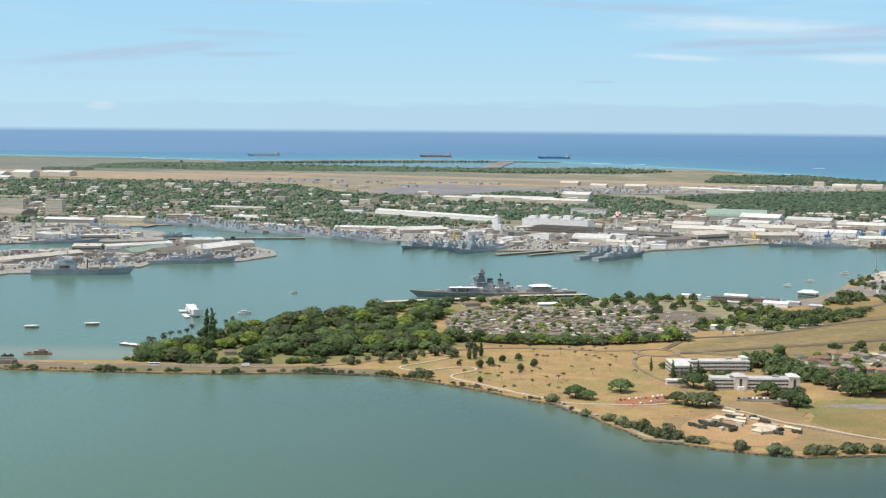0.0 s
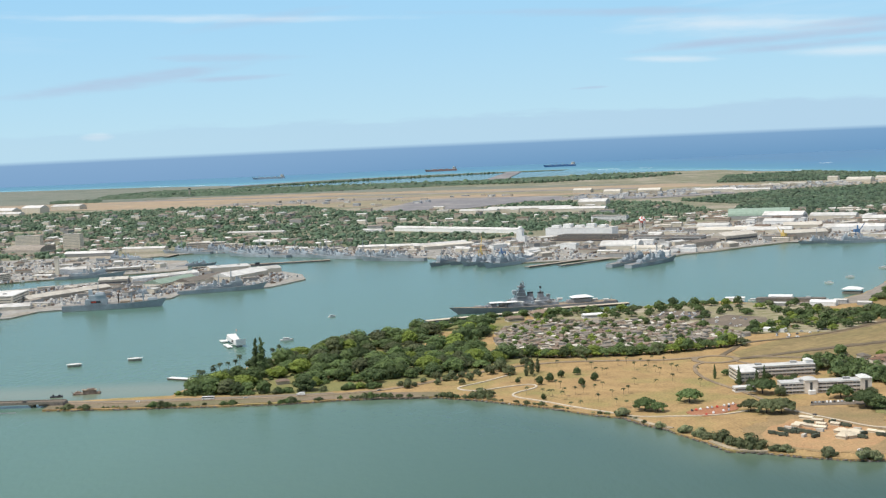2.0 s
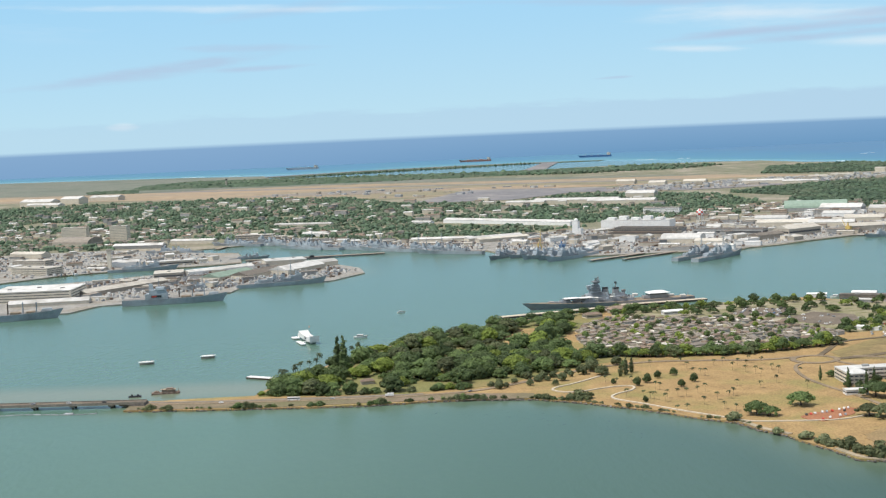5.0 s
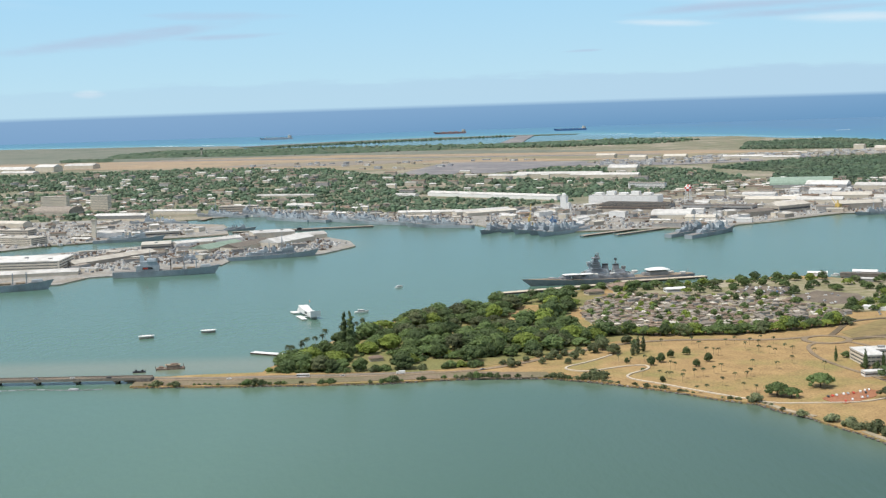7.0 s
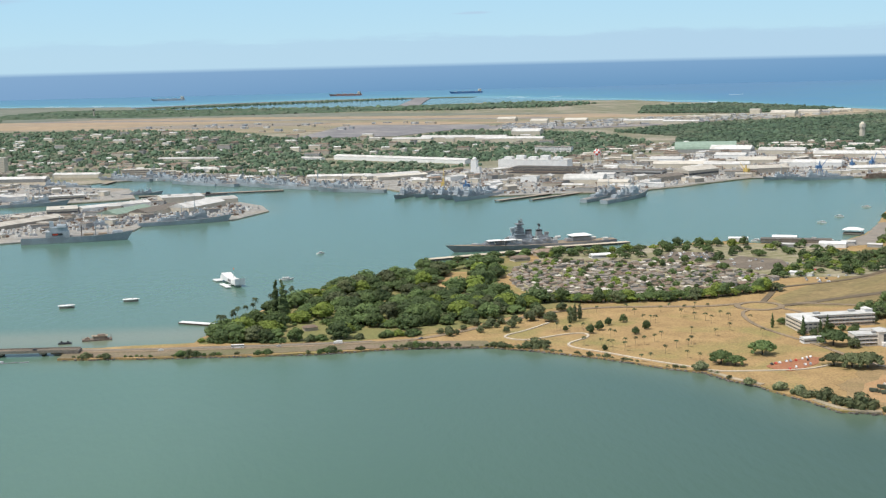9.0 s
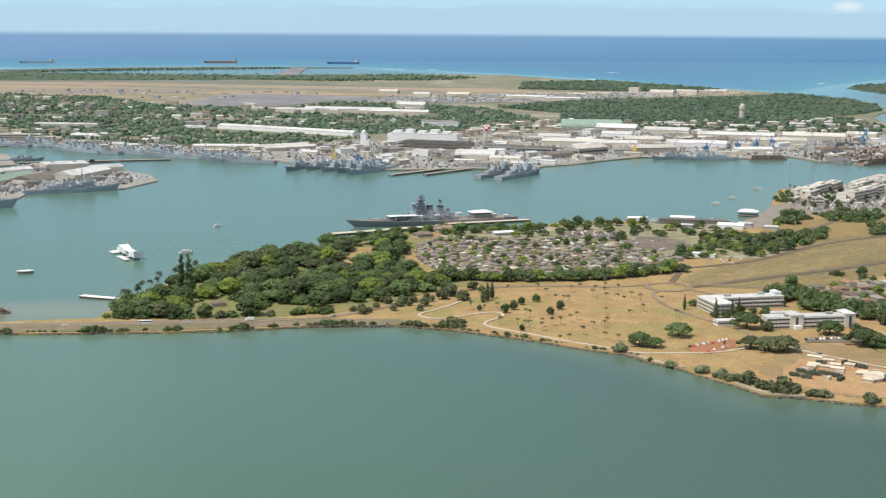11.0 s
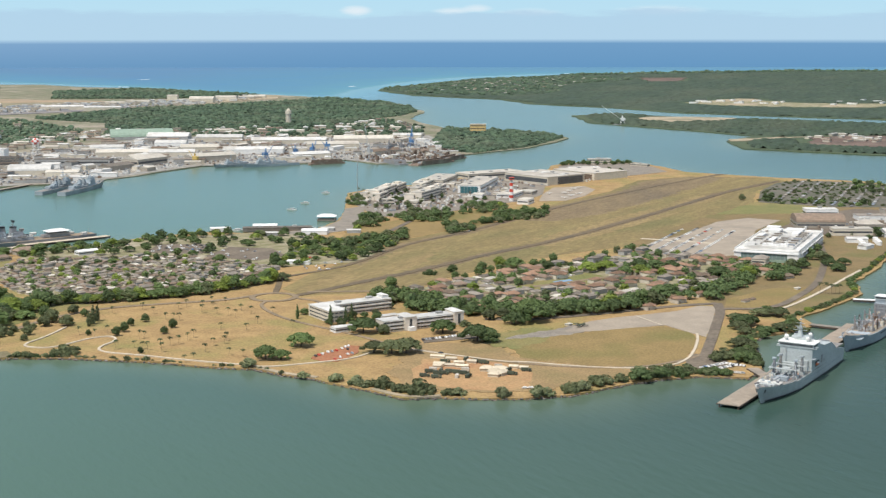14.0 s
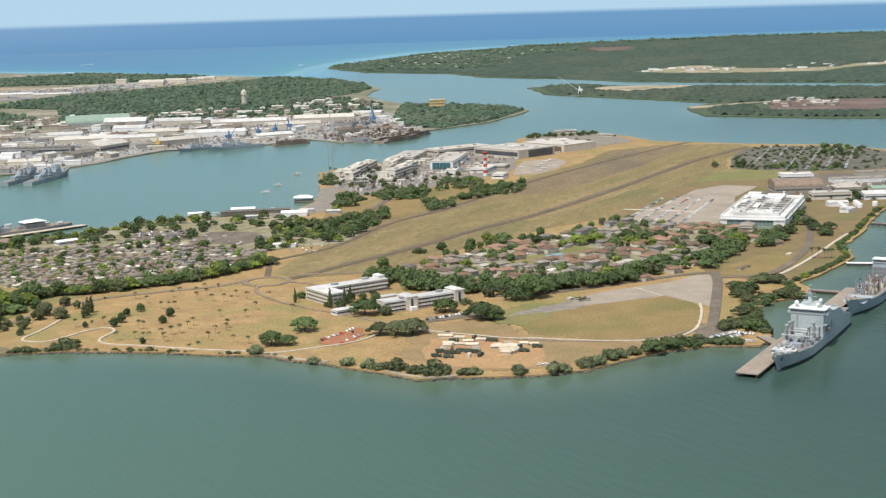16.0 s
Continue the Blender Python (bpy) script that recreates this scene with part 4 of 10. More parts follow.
patch("apron_hangars", [(905, 2075), (945, 2060), (1010, 2100), (1075, 2165), (1090, 2220), (1030, 2225), (960, 2150)], "apron_slab", "pale apron before the hangars", LAND + 0.3, category="pavement")
patch("scrub_yellow", [(440, 1810), (505, 1800), (640, 1868), (760, 1920), (850, 1985), (740, 2035), (640, 1995), (560, 1960), (500, 1925)], "field_grass", "yellow dry scrub grass", LAND + 0.18, 12, 3)
patch("apron_old", [(394, 1238), (420, 1256), (442, 1265), (470, 1267), (541, 1264), (577, 1274), (588, 1262), (530, 1198), (491, 1158), (490, 1172), (491, 1216), (414, 1228)], "apron_slab", "weathered pale concrete apron", LAND + 0.24, 9, 0.6, category="pavement")
patch("apron_worn", [(330, 1236), (350, 1246), (398, 1252), (424, 1258), (418, 1229), (377, 1225)], "concrete", "dark worn end of an old apron", LAND + 0.22, 5, 2.5, category="pavement")
strip("slab_joint", [(493, 1265), (488, 1218)], 1.2, "pale_path", "pale joint across an old apron", LAND + 0.36, "pavement")
patch("grass_lush", [(312, 1238), (340, 1262), (372, 1266), (396, 1256), (372, 1226), (350, 1206), (322, 1200), (306, 1216)], "green_grass", "green grass beside an office car park", LAND + 0.2, 4, 4)
patch("field_green", [(340, 1240), (378, 1228), (414, 1227), (489, 1215), (488, 1170), (470, 1142), (442, 1116), (416, 1097), (388, 1087), (360, 1100), (330, 1128), (306, 1166), (318, 1205)], "field_grass", "olive and tan mown field", LAND + 0.18, 6, 2.6)
patch("field_east", [(617, 1231), (712, 1262), (740, 1300), (700, 1312), (625, 1290), (598, 1262)], "field_grass", "green and tan lawn by the shore road", LAND + 0.18, 10, 1.5)
patch("lot_flightline", [(735, 1510), (748, 1603), (800, 1640), (858, 1662), (992, 1748), (1055, 1758), (1080, 1716), (980, 1655), (905, 1575), (812, 1502)], "apron_slab", "worn concrete flight line used as a car park", LAND + 0.3, category="parking")
patch("lawn_homes", [(470, 1447), (500, 1466), (562, 1474), (590, 1486), (600, 1440), (545, 1428), (498, 1419)], "green_grass", "green common between homes", LAND + 0.22, 6, 1)
patch("court_blue", [(526, 1458), (550, 1461), (546, 1440), (522, 1438)], "court_paint", "blue painted ball court", LAND + 0.3, category="court")
strip("road_stub", [(800, 1668), (828, 1630), (852, 1590)], 7, "pale_path", "pale concrete strip across a flight line", LAND + 0.45, "pavement")
patch("grass_green", [(1040, 1812), (1190, 1900), (1250, 1795), (1160, 1755)], "green_grass", "green mown grass beside the runway", LAND + 0.2, 12, 3)
patch("lot_blue", [(1195, 1895), (1250, 1795), (1330, 1745), (1440, 1745), (1540, 1855), (1562, 1960), (1540, 2040), (1470, 2110), (1405, 2090), (1300, 2010)], "dark_scrub", "dark overgrown storage field", LAND + 0.3, category="pavement")
patch("yard_east", [(1000, 1640), (1050, 1540), (1130, 1500), (1240, 1580), (1320, 1680), (1270, 1760), (1160, 1745)], "asphalt", "asphalt yard between sheds", LAND + 0.25, category="pavement")
patch("grass_tan", [(190, 1180), (212, 1206), (236, 1240), (262, 1256), (312, 1236), (306, 1168), (332, 1126), (362, 1098), (350, 1078), (300, 1074), (262, 1066), (228, 1080), (196, 1104), (180, 1136)], "tan_grass", "dull tan grass round a camp", LAND + 0.16, 5, 5)
patch("lot_red", [(153, 1252), (164, 1264), (186, 1272), (200, 1282), (208, 1274), (196, 1252), (182, 1240), (166, 1231), (157, 1238)], "red_earth", "red earth car park", LAND + 0.25, 4, 0.8, category="parking")
patch("lot_office", [(262, 1258), (270, 1276), (322, 1270), (314, 1252)], "asphalt", "dark asphalt car park beside an office", LAND + 0.3, category="parking")
patch("earth_camp", [(196, 1152), (205, 1172), (232, 1204), (262, 1200), (282, 1160), (292, 1142), (280, 1112), (262, 1084), (240, 1080), (216, 1098), (198, 1122)], "camp_earth", "trampled orange-tan earth of a camp", LAND + 0.2, 8, 2.5)
patch("earth_shore", [(-445, 1399), (-445, 1432), (-300, 1426), (-200, 1424), (-150, 1418), (-60, 1400), (-58, 1377), (-165, 1387), (-295, 1384)], "bank_earth", "dry brown earth bank along the causeway", LAND + 0.2, 10, 1.0)

strip("road_causeway", [(-455, 1426), (-370, 1416), (-295, 1411), (-225, 1409), (-165, 1412), (-125, 1420), (-90, 1440), (-45, 1478), (0, 1520), (60, 1548), (125, 1540), (165, 1531), (190, 1531), (214, 1537)], 7, "old_asphalt", "two-lane grey asphalt causeway road")
strip("road_verge", [(-455, 1436), (-370, 1424), (-295, 1419), (-225, 1417), (-165, 1420)], 4, "concrete", "pale concrete walk beside the causeway road", LAND + 0.26, "pavement")
strip("road_runway", [(240, 1541), (256, 1572), (272, 1606), (288, 1628), (330, 1640), (388, 1664), (507, 1773), (642, 1833), (873, 1990), (1219, 2172), (1429, 2263)], 6.5, "worn_track", "long worn asphalt road beside the runway")
strip("road_office", [(247, 1505), (262, 1478), (258, 1440), (232, 1400)], 4.5, "old_asphalt", "narrow asphalt drive to an office")
strip("road_taxiway", [(251, 1520), (262, 1518), (336, 1552), (439, 1592), (570, 1658), (678, 1700), (823, 1778), (984, 1872), (1238, 2029), (1440, 2120)], 10, "worn_track", "long brown worn strip of an old taxiway")
ring = [(230 + 22 * math.cos(a), 1520 + 22 * math.sin(a)) for a in np.linspace(0, 2 * math.pi, 25)]
strip("road_roundabout", ring, 6.5, "old_asphalt", "asphalt roundabout with a grass middle", LAND + 0.34, smooth=0)
strip("road_field", [(214, 1502), (203, 1490), (197, 1458), (197, 1418), (206, 1378), (217, 1343), (226, 1310), (234, 1262), (265, 1195), (305, 1137), (340, 1108), (378, 1092), (425, 1098), (450, 1108)], 4.0, "old_asphalt", "narrow asphalt road across the dry field")
strip("road_pier", [(418, 1076), (432, 1090), (450, 1108), (500, 1160), (545, 1208), (578, 1243), (600, 1275)], 9.5, "asphalt", "wide asphalt road to the pier")
patch("lot_pier", [(400, 1072), (424, 1102), (440, 1110), (452, 1098), (446, 1076), (428, 1058)], "asphalt", "dark asphalt turning place by a pier", LAND + 0.33, category="parking")
strip("road_homes", [(600, 1275), (560, 1285), (480, 1288), (400, 1296), (360, 1320)], 8, "asphalt", "asphalt street in front of homes")
strip("road_shore", [(585, 1252), (629, 1226), (700, 1266), (765, 1310), (830, 1370), (900, 1440), (985, 1540)], 8, "asphalt", "asphalt road along the shore")
strip("road_estate", [(271, 1530), (334, 1500), (360, 1478), (408, 1470), (420, 1430), (470, 1440), (555, 1448), (660, 1460), (760, 1500)], 7, "old_asphalt", "asphalt street through the estate")
strip("road_court", [(360, 1478), (352, 1430), (380, 1405), (407, 1391), (420, 1430)], 7, "old_asphalt", "curved asphalt court between homes")
strip("road_ramp", [(520, 1860), (613, 1956), (650, 2010), (701, 2150), (790, 2180)], 8, "asphalt", "asphalt road to the hangars")
strip("path_winding", [(8, 1475), (-20, 1440), (-40, 1424), (-44, 1410), (-25, 1393), (10, 1416), (34, 1420), (34, 1398), (10, 1378), (8, 1358), (35, 1330), (55, 1303), (75, 1280), (95, 1258), (108, 1240), (145, 1236), (180, 1233), (205, 1246)], 2.2, "pale_path", "winding pale footpath on dry grass", LAND + 0.42, "path")
strip("path_field", [(228, 1266), (250, 1222), (270, 1190), (286, 1162), (300, 1156), (325, 1124), (358, 1096), (388, 1084), (418, 1094), (445, 1118), (475, 1150), (492, 1172)], 2.4, "pale_path", "pale concrete path round a field", LAND + 0.44, "path")
strip("path_shore", [(612, 1218), (644, 1224), (733, 1271), (817, 1321), (868, 1350)], 3.6, "pale_path", "pale path along the shore", LAND + 0.44, "path")

# ---- surfaces on the mainland ----
patch("yard_shipyard", [(-80, 2905), (-38, 2796), (92, 2706), (250, 2711), (373, 2697), (398, 2740), (528, 2826), (640, 2900), (735, 2857), (866, 2857), (945, 2880), (968, 2772), (1084, 2772), (1216, 2868), (1290, 3060), (1420, 3390),
      (1250, 3420), (1090, 3520), (900, 3640), (700, 3600), (480, 3420), (330, 3330), (100, 3330), (-60, 3200)], "works_ground", "pale paved ground of a naval shipyard", LAND + 0.3, category="pavement")
patch("quay_north", [(-965, 2660), (-890, 2750), (-810, 2790), (-690, 2818), (-562, 2868), (-602, 3085), (-770, 3186), (-900, 3300), (-1150, 3300), (-1500, 2700)], "works_ground", "paved quay and streets behind it", LAND + 0.3, category="pavement")
patch("quay_berths", [(-660, 3268), (-570, 3303), (-365, 3130), (-220, 3000), (-82, 2905), (-60, 3180), (-200, 3240), (-360, 3290), (-480, 3420), (-640, 3460)], "works_ground", "paved quay along the warship berths", LAND + 0.3, category="pavement")
patch("airfield_grass", [(-3200, 6700), (-3200, 8000), (-2000, 7350), (-674, 6680), (336, 6250), (864, 5900), (1250, 5450), (1000, 5150), (276, 5350), (-300, 5050), (-797, 5400), (-1261, 5650), (-2057, 6050)], "airfield", "dry tan grass of an airfield", LAND + 0.5, 60, 15)
patch("tarmac_main", [(-296, 4701), (-120, 5450), (300, 5280), (620, 5000), (820, 5050), (1050, 5250), (1250, 5150), (1000, 4900), (640, 4800), (249, 4980), (30, 4673)], "far_tarmac", "grey tarmac of aprons and taxiways", LAND + 0.9, category="pavement")
patch("tarmac_runway", [(-2600, 6900), (-700, 6120), (700, 5560), (720, 5620), (-680, 6190), (-2580, 6980)], "far_tarmac", "long grey runway on a dry airfield", LAND + 0.9, category="road")
patch("tarmac_ramp", [(-1000, 5640), (-520, 5480), (-300, 5560), (-100, 5700), (-500, 5820), (-900, 5800)], "concrete", "pale concrete ramp of the airfield", LAND + 0.9, category="pavement")
patch("base_sand", [(1300, 5000), (1360, 5200), (1520, 5420), (1750, 5520), (1850, 5680), (1920, 5560), (1800, 5350), (1600, 5250), (1420, 5080)], "sand", "pale sandy ground behind the beach", LAND + 0.9, 40, 10)
patch("reef_runway", [(-1350, 7950), (-700, 8330), (-145, 8480), (420, 8470), (400, 8420), (-145, 8420), (-690, 8260), (-1250, 7900)], "far_tarmac", "long grey runway on the reef", LAND + 0.9, category="road")
patch("reef_link", [(150, 7150), (230, 7700), (330, 8380), (420, 8380), (330, 7700), (270, 7150)], "far_tarmac", "causeway taxiway across a lagoon", LAND + 0.9, category="road")
patch("bare_sand", [(2985, 4330), (3150, 4400), (3357, 4485), (3400, 4420), (3320, 4270), (3330, 4130), (3420, 3990), (3600, 3910), (3740, 4000), (3940, 3975), (4350, 3990), (4300, 3900), (3800, 3860), (3597, 3860), (3330, 3760), (3200, 3850), (3090, 3950), (3000, 4110)], "yard", "dry grassy clearing on the peninsula", LAND + 0.9, 30, 20)
for k, row in enumerate(([(3100, 4360), (3340, 4470), (3380, 4410), (3290, 4290), (3180, 4300)], [(3020, 4150), (3120, 4230), (3180, 4150), (3090, 4060)], [(3640, 3900), (3760, 3985), (3930, 3960), (4200, 3970), (4150, 3910), (3800, 3880)], [(3230, 3900), (3300, 3960), (3400, 3880), (3330, 3800)])):
    patch(f"bare_sand_{k + 2}", row, "sand", "pale sand laid bare on a clearing", LAND + 1.0, 20, 14)
patch("bare_red", [(2060, 2700), (2200, 2850), (2317, 2862), (2400, 2790), (2500, 2680), (2640, 2560), (2700, 2440), (2560, 2330), (2330, 2400), (2243, 2452), (2130, 2560), (2065, 2640)], "brown_earth", "bare red-brown earth on the spit", LAND + 0.9, 24, 12)
patch("bare_bank", [(1955, 2860), (1985, 2905), (2100, 2905), (2230, 2885), (2220, 2862), (2100, 2872), (2000, 2850)], "sand", "pale sandy bank along bare earth", LAND + 0.95, 20, 8)
patch("airfield_far", [(-3200, 7000), (-2127, 6620), (-1581, 6470), (-1095, 6540), (-700, 6480), (200, 6080), (700, 5900), (864, 5900), (336, 6260), (-560, 6860), (-620, 7370), (-1150, 7610), (-1270, 8130), (-1805, 8470), (-2940, 8890), (-4200, 8960), (-5900, 8370), (-5900, 7600)], "far_field", "grey-green ground beyond an airfield", LAND + 0.9, 60, 12)
patch("bare_tan", [(2300, 3690), (2369, 3720), (2480, 3660), (2560, 3540), (2440, 3476), (2270, 3480), (2250, 3580)], "sand", "bare tan clearing on the spit", LAND + 0.9, 25, 8)
patch("bare_field", [(4126, 6056), (4426, 6554), (4651, 6423), (4249, 5984)], "brown_earth", "brown bare field on the peninsula", LAND + 0.9, 40, 14)
patch("lawn_wood", [(-84, 1684), (-74, 1762), (-58, 1816), (-34, 1812), (-46, 1742), (-56, 1686)], "dry_grass", "dry grass clearing in a park wood", LAND + 0.3, 8, 2)

# ---- trees ----
def leaf_cloud(lobes, count, size, seed, core=0.78, light=False):
    """Leafy crown: small leaf clumps strewn over rounded lobes (x, y, z, rx, rz), round a dark uneven core."""
    rnd = np.random.RandomState(seed)
    if light:      # for small trees that stand joined in groups
        count, size = int(count * 0.29), size * 1.75
    w = np.array([l[3] * l[3] for l in lobes])
    pick = rnd.choice(len(lobes), count, p=w / w.sum())
    lo = np.array(lobes)[pick]
    d = rnd.normal(size=(count, 3))
    d /= np.linalg.norm(d, axis=1)[:, None]
    d[:, 2] = np.where(d[:, 2] < -0.35, -d[:, 2], d[:, 2])
    c = lo[:, :3] + d * np.stack([lo[:, 3], lo[:, 3], lo[:, 4]], 1) * rnd.uniform(0.88, 1.10, (count, 1))
    nrm = d + rnd.normal(size=(count, 3)) * 0.30
    nrm /= np.linalg.norm(nrm, axis=1)[:, None]
    a = np.cross(nrm, rnd.normal(size=(count, 3)))
    a /= np.linalg.norm(a, axis=1)[:, None]
    b = np.cross(nrm, a)
    s = size * rnd.uniform(0.6, 1.35, (count, 1))
    q = [c - a * s - b * s * .8, c + a * s * 1.1 - b * s * .5, c + a * s * .7 + b * s, c - a * s * .9 + b * s * .7]
    g = Geo()
    v = np.stack(q, 1).reshape(-1, 3)
    g.v = [tuple(map(float, p)) for p in v]
    g.f = [(4 * i, 4 * i + 1, 4 * i + 2, 4 * i + 3) for i in range(count)]
    for x, y, z, r, rz in lobes[::3] if light else lobes:
        g.ball(x, y, z, r * core, r * core, rz * core, 6, 3)
    return g


def crown_broad(seed, light=False):
    """A wide umbrella."""
    r = random.Random(seed)
    lobes = [(0, 0, 0.50, 0.60, 0.30)]
    for i in range(28):
        a = i * 2.4 + r.uniform(-.4, .4)
        d = (0.20 + 0.62 * (i / 27) ** 0.7) * r.uniform(.84, 1.12)
        lobes.append((d * math.cos(a), d * math.sin(a), 0.66 - 0.52 * d * d + r.uniform(-.10, .06), r.uniform(0.13, 0.27), r.uniform(0.10, 0.17)))
    return leaf_cloud(lobes, 900, 0.054, seed, 0.80, light)


def crown_round(seed, light=False):
    r = random.Random(seed)
    lobes = [(0, 0, 0.72, 0.62, 0.55)]
    for i in range(22):
        a = i * 2.4 + r.uniform(-.4, .4)
        d = r.uniform(0.30, 0.74)
        lobes.append((d * math.cos(a), d * math.sin(a), r.uniform(0.24, 1.16 - 0.62 * d), r.uniform(0.17, 0.32), r.uniform(0.14, 0.26)))
    return leaf_cloud(lobes, 920, 0.060, seed, 0.80, light)


def crown_bush(seed, light=False):
    r = random.Random(seed)
    lobes = [(0, 0, 0.35, 0.50, 0.42)]
    for i in range(11):
        a = i * 2.4 + r.uniform(-.4, .4)
        d = r.uniform(0.3, 0.82)
        lobes.append((d * math.cos(a), d * math.sin(a), r.uniform(0.08, 0.62 - 0.4 * d), r.uniform(0.2, 0.36), r.uniform(0.16, 0.3)))
    return leaf_cloud(lobes, 560, 0.066, seed, 0.76, light)


def crown_pine(seed, light=False):
    lobes = [(0.05 * math.sin(i * 2.1), 0.05 * math.cos(i * 1.7), 0.22 + 0.235 * i, 0.30 * min(1.0, 0.72 + i * 0.09) * (1 - max(0, i - 5) / 10.5), 0.24) for i in range(14)]
    return leaf_cloud(lobes, 620, 0.055, seed, 0.82, light)


def trunk_geo(h, w, spread, seed):
    """A tapered trunk that forks into limbs."""
    r = random.Random(seed)
    g = Geo().beam((0, 0, -0.05), (0.02, 0.01, h), w, 7, w * 0.75)
    for i in range(5):
        a = i * 1.26 + r.uniform(-.3, .3)
        g.beam((0.02, 0.01, h * r.uniform(.75, 1)), (spread * math.cos(a), spread * math.sin(a), h + r.uniform(.18, .34)), w * .5, 5, w * .2)
    return g


def palm_crown(seed):
    """Drooping fronds, each a bent leaf of two rows of cells."""
    r, g = random.Random(seed), Geo()
    for i in range(15):
        a, up = i * 2.4, r.uniform(-0.1, 0.9)
        n = 5
        vs, fs = [], []
        for k in range(n + 1):
            t = k / n
            d, z = t * 0.30, up * 0.26 * t - 0.26 * t * t
            w = 0.055 * math.sin(math.pi * min(1, 0.12 + t * 0.88))
            for s in (-1, 0, 1):
                vs.append((d * math.cos(a) - s * w * math.sin(a), d * math.sin(a) + s * w * math.cos(a), 1.0 + z - abs(s) * 0.03))
        for k in range(n):
            o = 3 * k
            fs += [(o, o + 1, o + 4, o + 3), (o + 1, o + 2, o + 5, o + 4)]
        g.add(vs, fs)
    return g


TREES = {}
SHAPES = {
    "broad": (crown_broad, (0.30, 0.05, 0.50), "broad spreading shade tree"),
    "round": (crown_round, (0.34, 0.05, 0.4), "dense rounded tree"),
    "bush": (crown_bush, (0.2, 0.05, 0.25), "low bushy shrub"),
    "pine": (crown_pine, (2.9, 0.045, 0.05), "tall narrow conifer"),
    "palm": (palm_crown, (0.98, 0.017, 0.0), "slim coconut palm"),
}
COLOURS = {"leaf_dark": "dark green", "leaf_mid": "green", "leaf_light": "bright yellow-green", "leaf_olive": "dull olive green", "leaf_shore": "pale olive green", "leaf_palm": "dark green"}


def tree(shape, leaf, x, y, r, rot=None, where="on dry grass", z=LAND, sz=None, group=""):
    """A tree of radius r (a palm: of height r)."""
    rnd = random.Random(int(x * 7 + y * 13))
    key = (shape, leaf, rnd.randrange(3))
    rot = rnd.uniform(0, 360) if rot is None else rot
    sz = r * rnd.uniform(0.85, 1.15) if sz is None else sz
    if shape == "bush":
        key += (r < 4.5,)
        if key not in TREES:
            TREES[key] = crown_bush(28 + 17 * key[2], r < 4.5).mesh("shrub", leaf)
        t = solo("shrub", TREES[key], leaf, x, y, z, rot, f"{COLOURS[leaf]} {SHAPES[shape][2]} {where}", "shrub", group)
        t.scale = (r, r, sz)
        return t
    if key not in TREES:
        make, (h, w, sp), text = SHAPES[shape]
        name = {"bush": "shrub", "palm": "palm_tree"}.get(shape, "tree")
        t = thing(name, x, y, z, rot, f"{COLOURS[leaf]} {text} {where}", "shrub" if shape == "bush" else "tree", group)
        seed = 11 + 17 * key[2] + len(shape)
        if shape == "palm":
            g = Geo().beam((0, 0, -0.03), (0.03, 0.01, 0.55), w, 6, w * .8).beam((0.03, 0.01, 0.55), (0.0, 0.0, 1.0), w * .8, 6, w * .6)
            part("trunk", g, "palm_bark", t)
        else:
            part("trunk", trunk_geo(h, w, sp, seed), "bark", t)
        part("crown", make(seed), leaf, t)
        TREES[key] = t
        t.scale = (r, r, sz)
    else:
        t = place(TREES[key], x, y, z, rot, r, sz)
        t["label"] = f"{COLOURS[leaf]} {SHAPES[shape][2]} {where}"
        if group:
            t["group"] = group
    return t


GROVE = {}


def grove(name, leaf, items):
    """Many small trees of one place, joined: (shape, x, y, r)."""
    for shape, x, y, r in items:
        rnd = random.Random(int(x * 7 + y * 13))
        make, (h, w, sp), _ = SHAPES[shape]
        seed = 11 + 17 * rnd.randrange(3) + len(shape)
        if (shape, seed) not in GROVE:
            g = make(seed, True)
            k = len(g.v)
            t = Geo().beam((0, 0, -0.05), (0.02, 0, h + 0.2), w, 5, w * .6)
            GROVE[shape, seed] = np.array(g.v + t.v), g.f + [tuple(i + k for i in f) for f in t.f]
        v, f = GROVE[shape, seed]
        a = rnd.uniform(0, 6.28)
        c, sn = math.cos(a), math.sin(a)
        q = np.stack([(v[:, 0] * c - v[:, 1] * sn) * r + x, (v[:, 0] * sn + v[:, 1] * c) * r + y, v[:, 2] * r * rnd.uniform(.85, 1.15) + LAND], 1)
        vs, fs, n = GROVE.setdefault((name, leaf), [[], [], 0])
        vs.append(q)
        fs.extend(tuple(i + n for i in face) for face in f)
        GROVE[name, leaf][2] = n + len(q)


def plant_groves():
    for (name, leaf), got in GROVE.items():
        if not isinstance(got, list):
            continue
        me = bpy.data.meshes.new(name)
        me.from_pydata(np.concatenate(got[0]).tolist(), [], got[1])
        me.materials.append(M[leaf])
        tagged(new(name, me), f"{COLOURS[leaf]} small trees and shrubs in {name.replace('_', ' ')}", "trees", kind="stuff")


rng = random.Random(4)


def leafpick(*weights):
    return rng.choices(("leaf_dark", "leaf_mid", "leaf_light", "leaf_olive"), weights)[0]


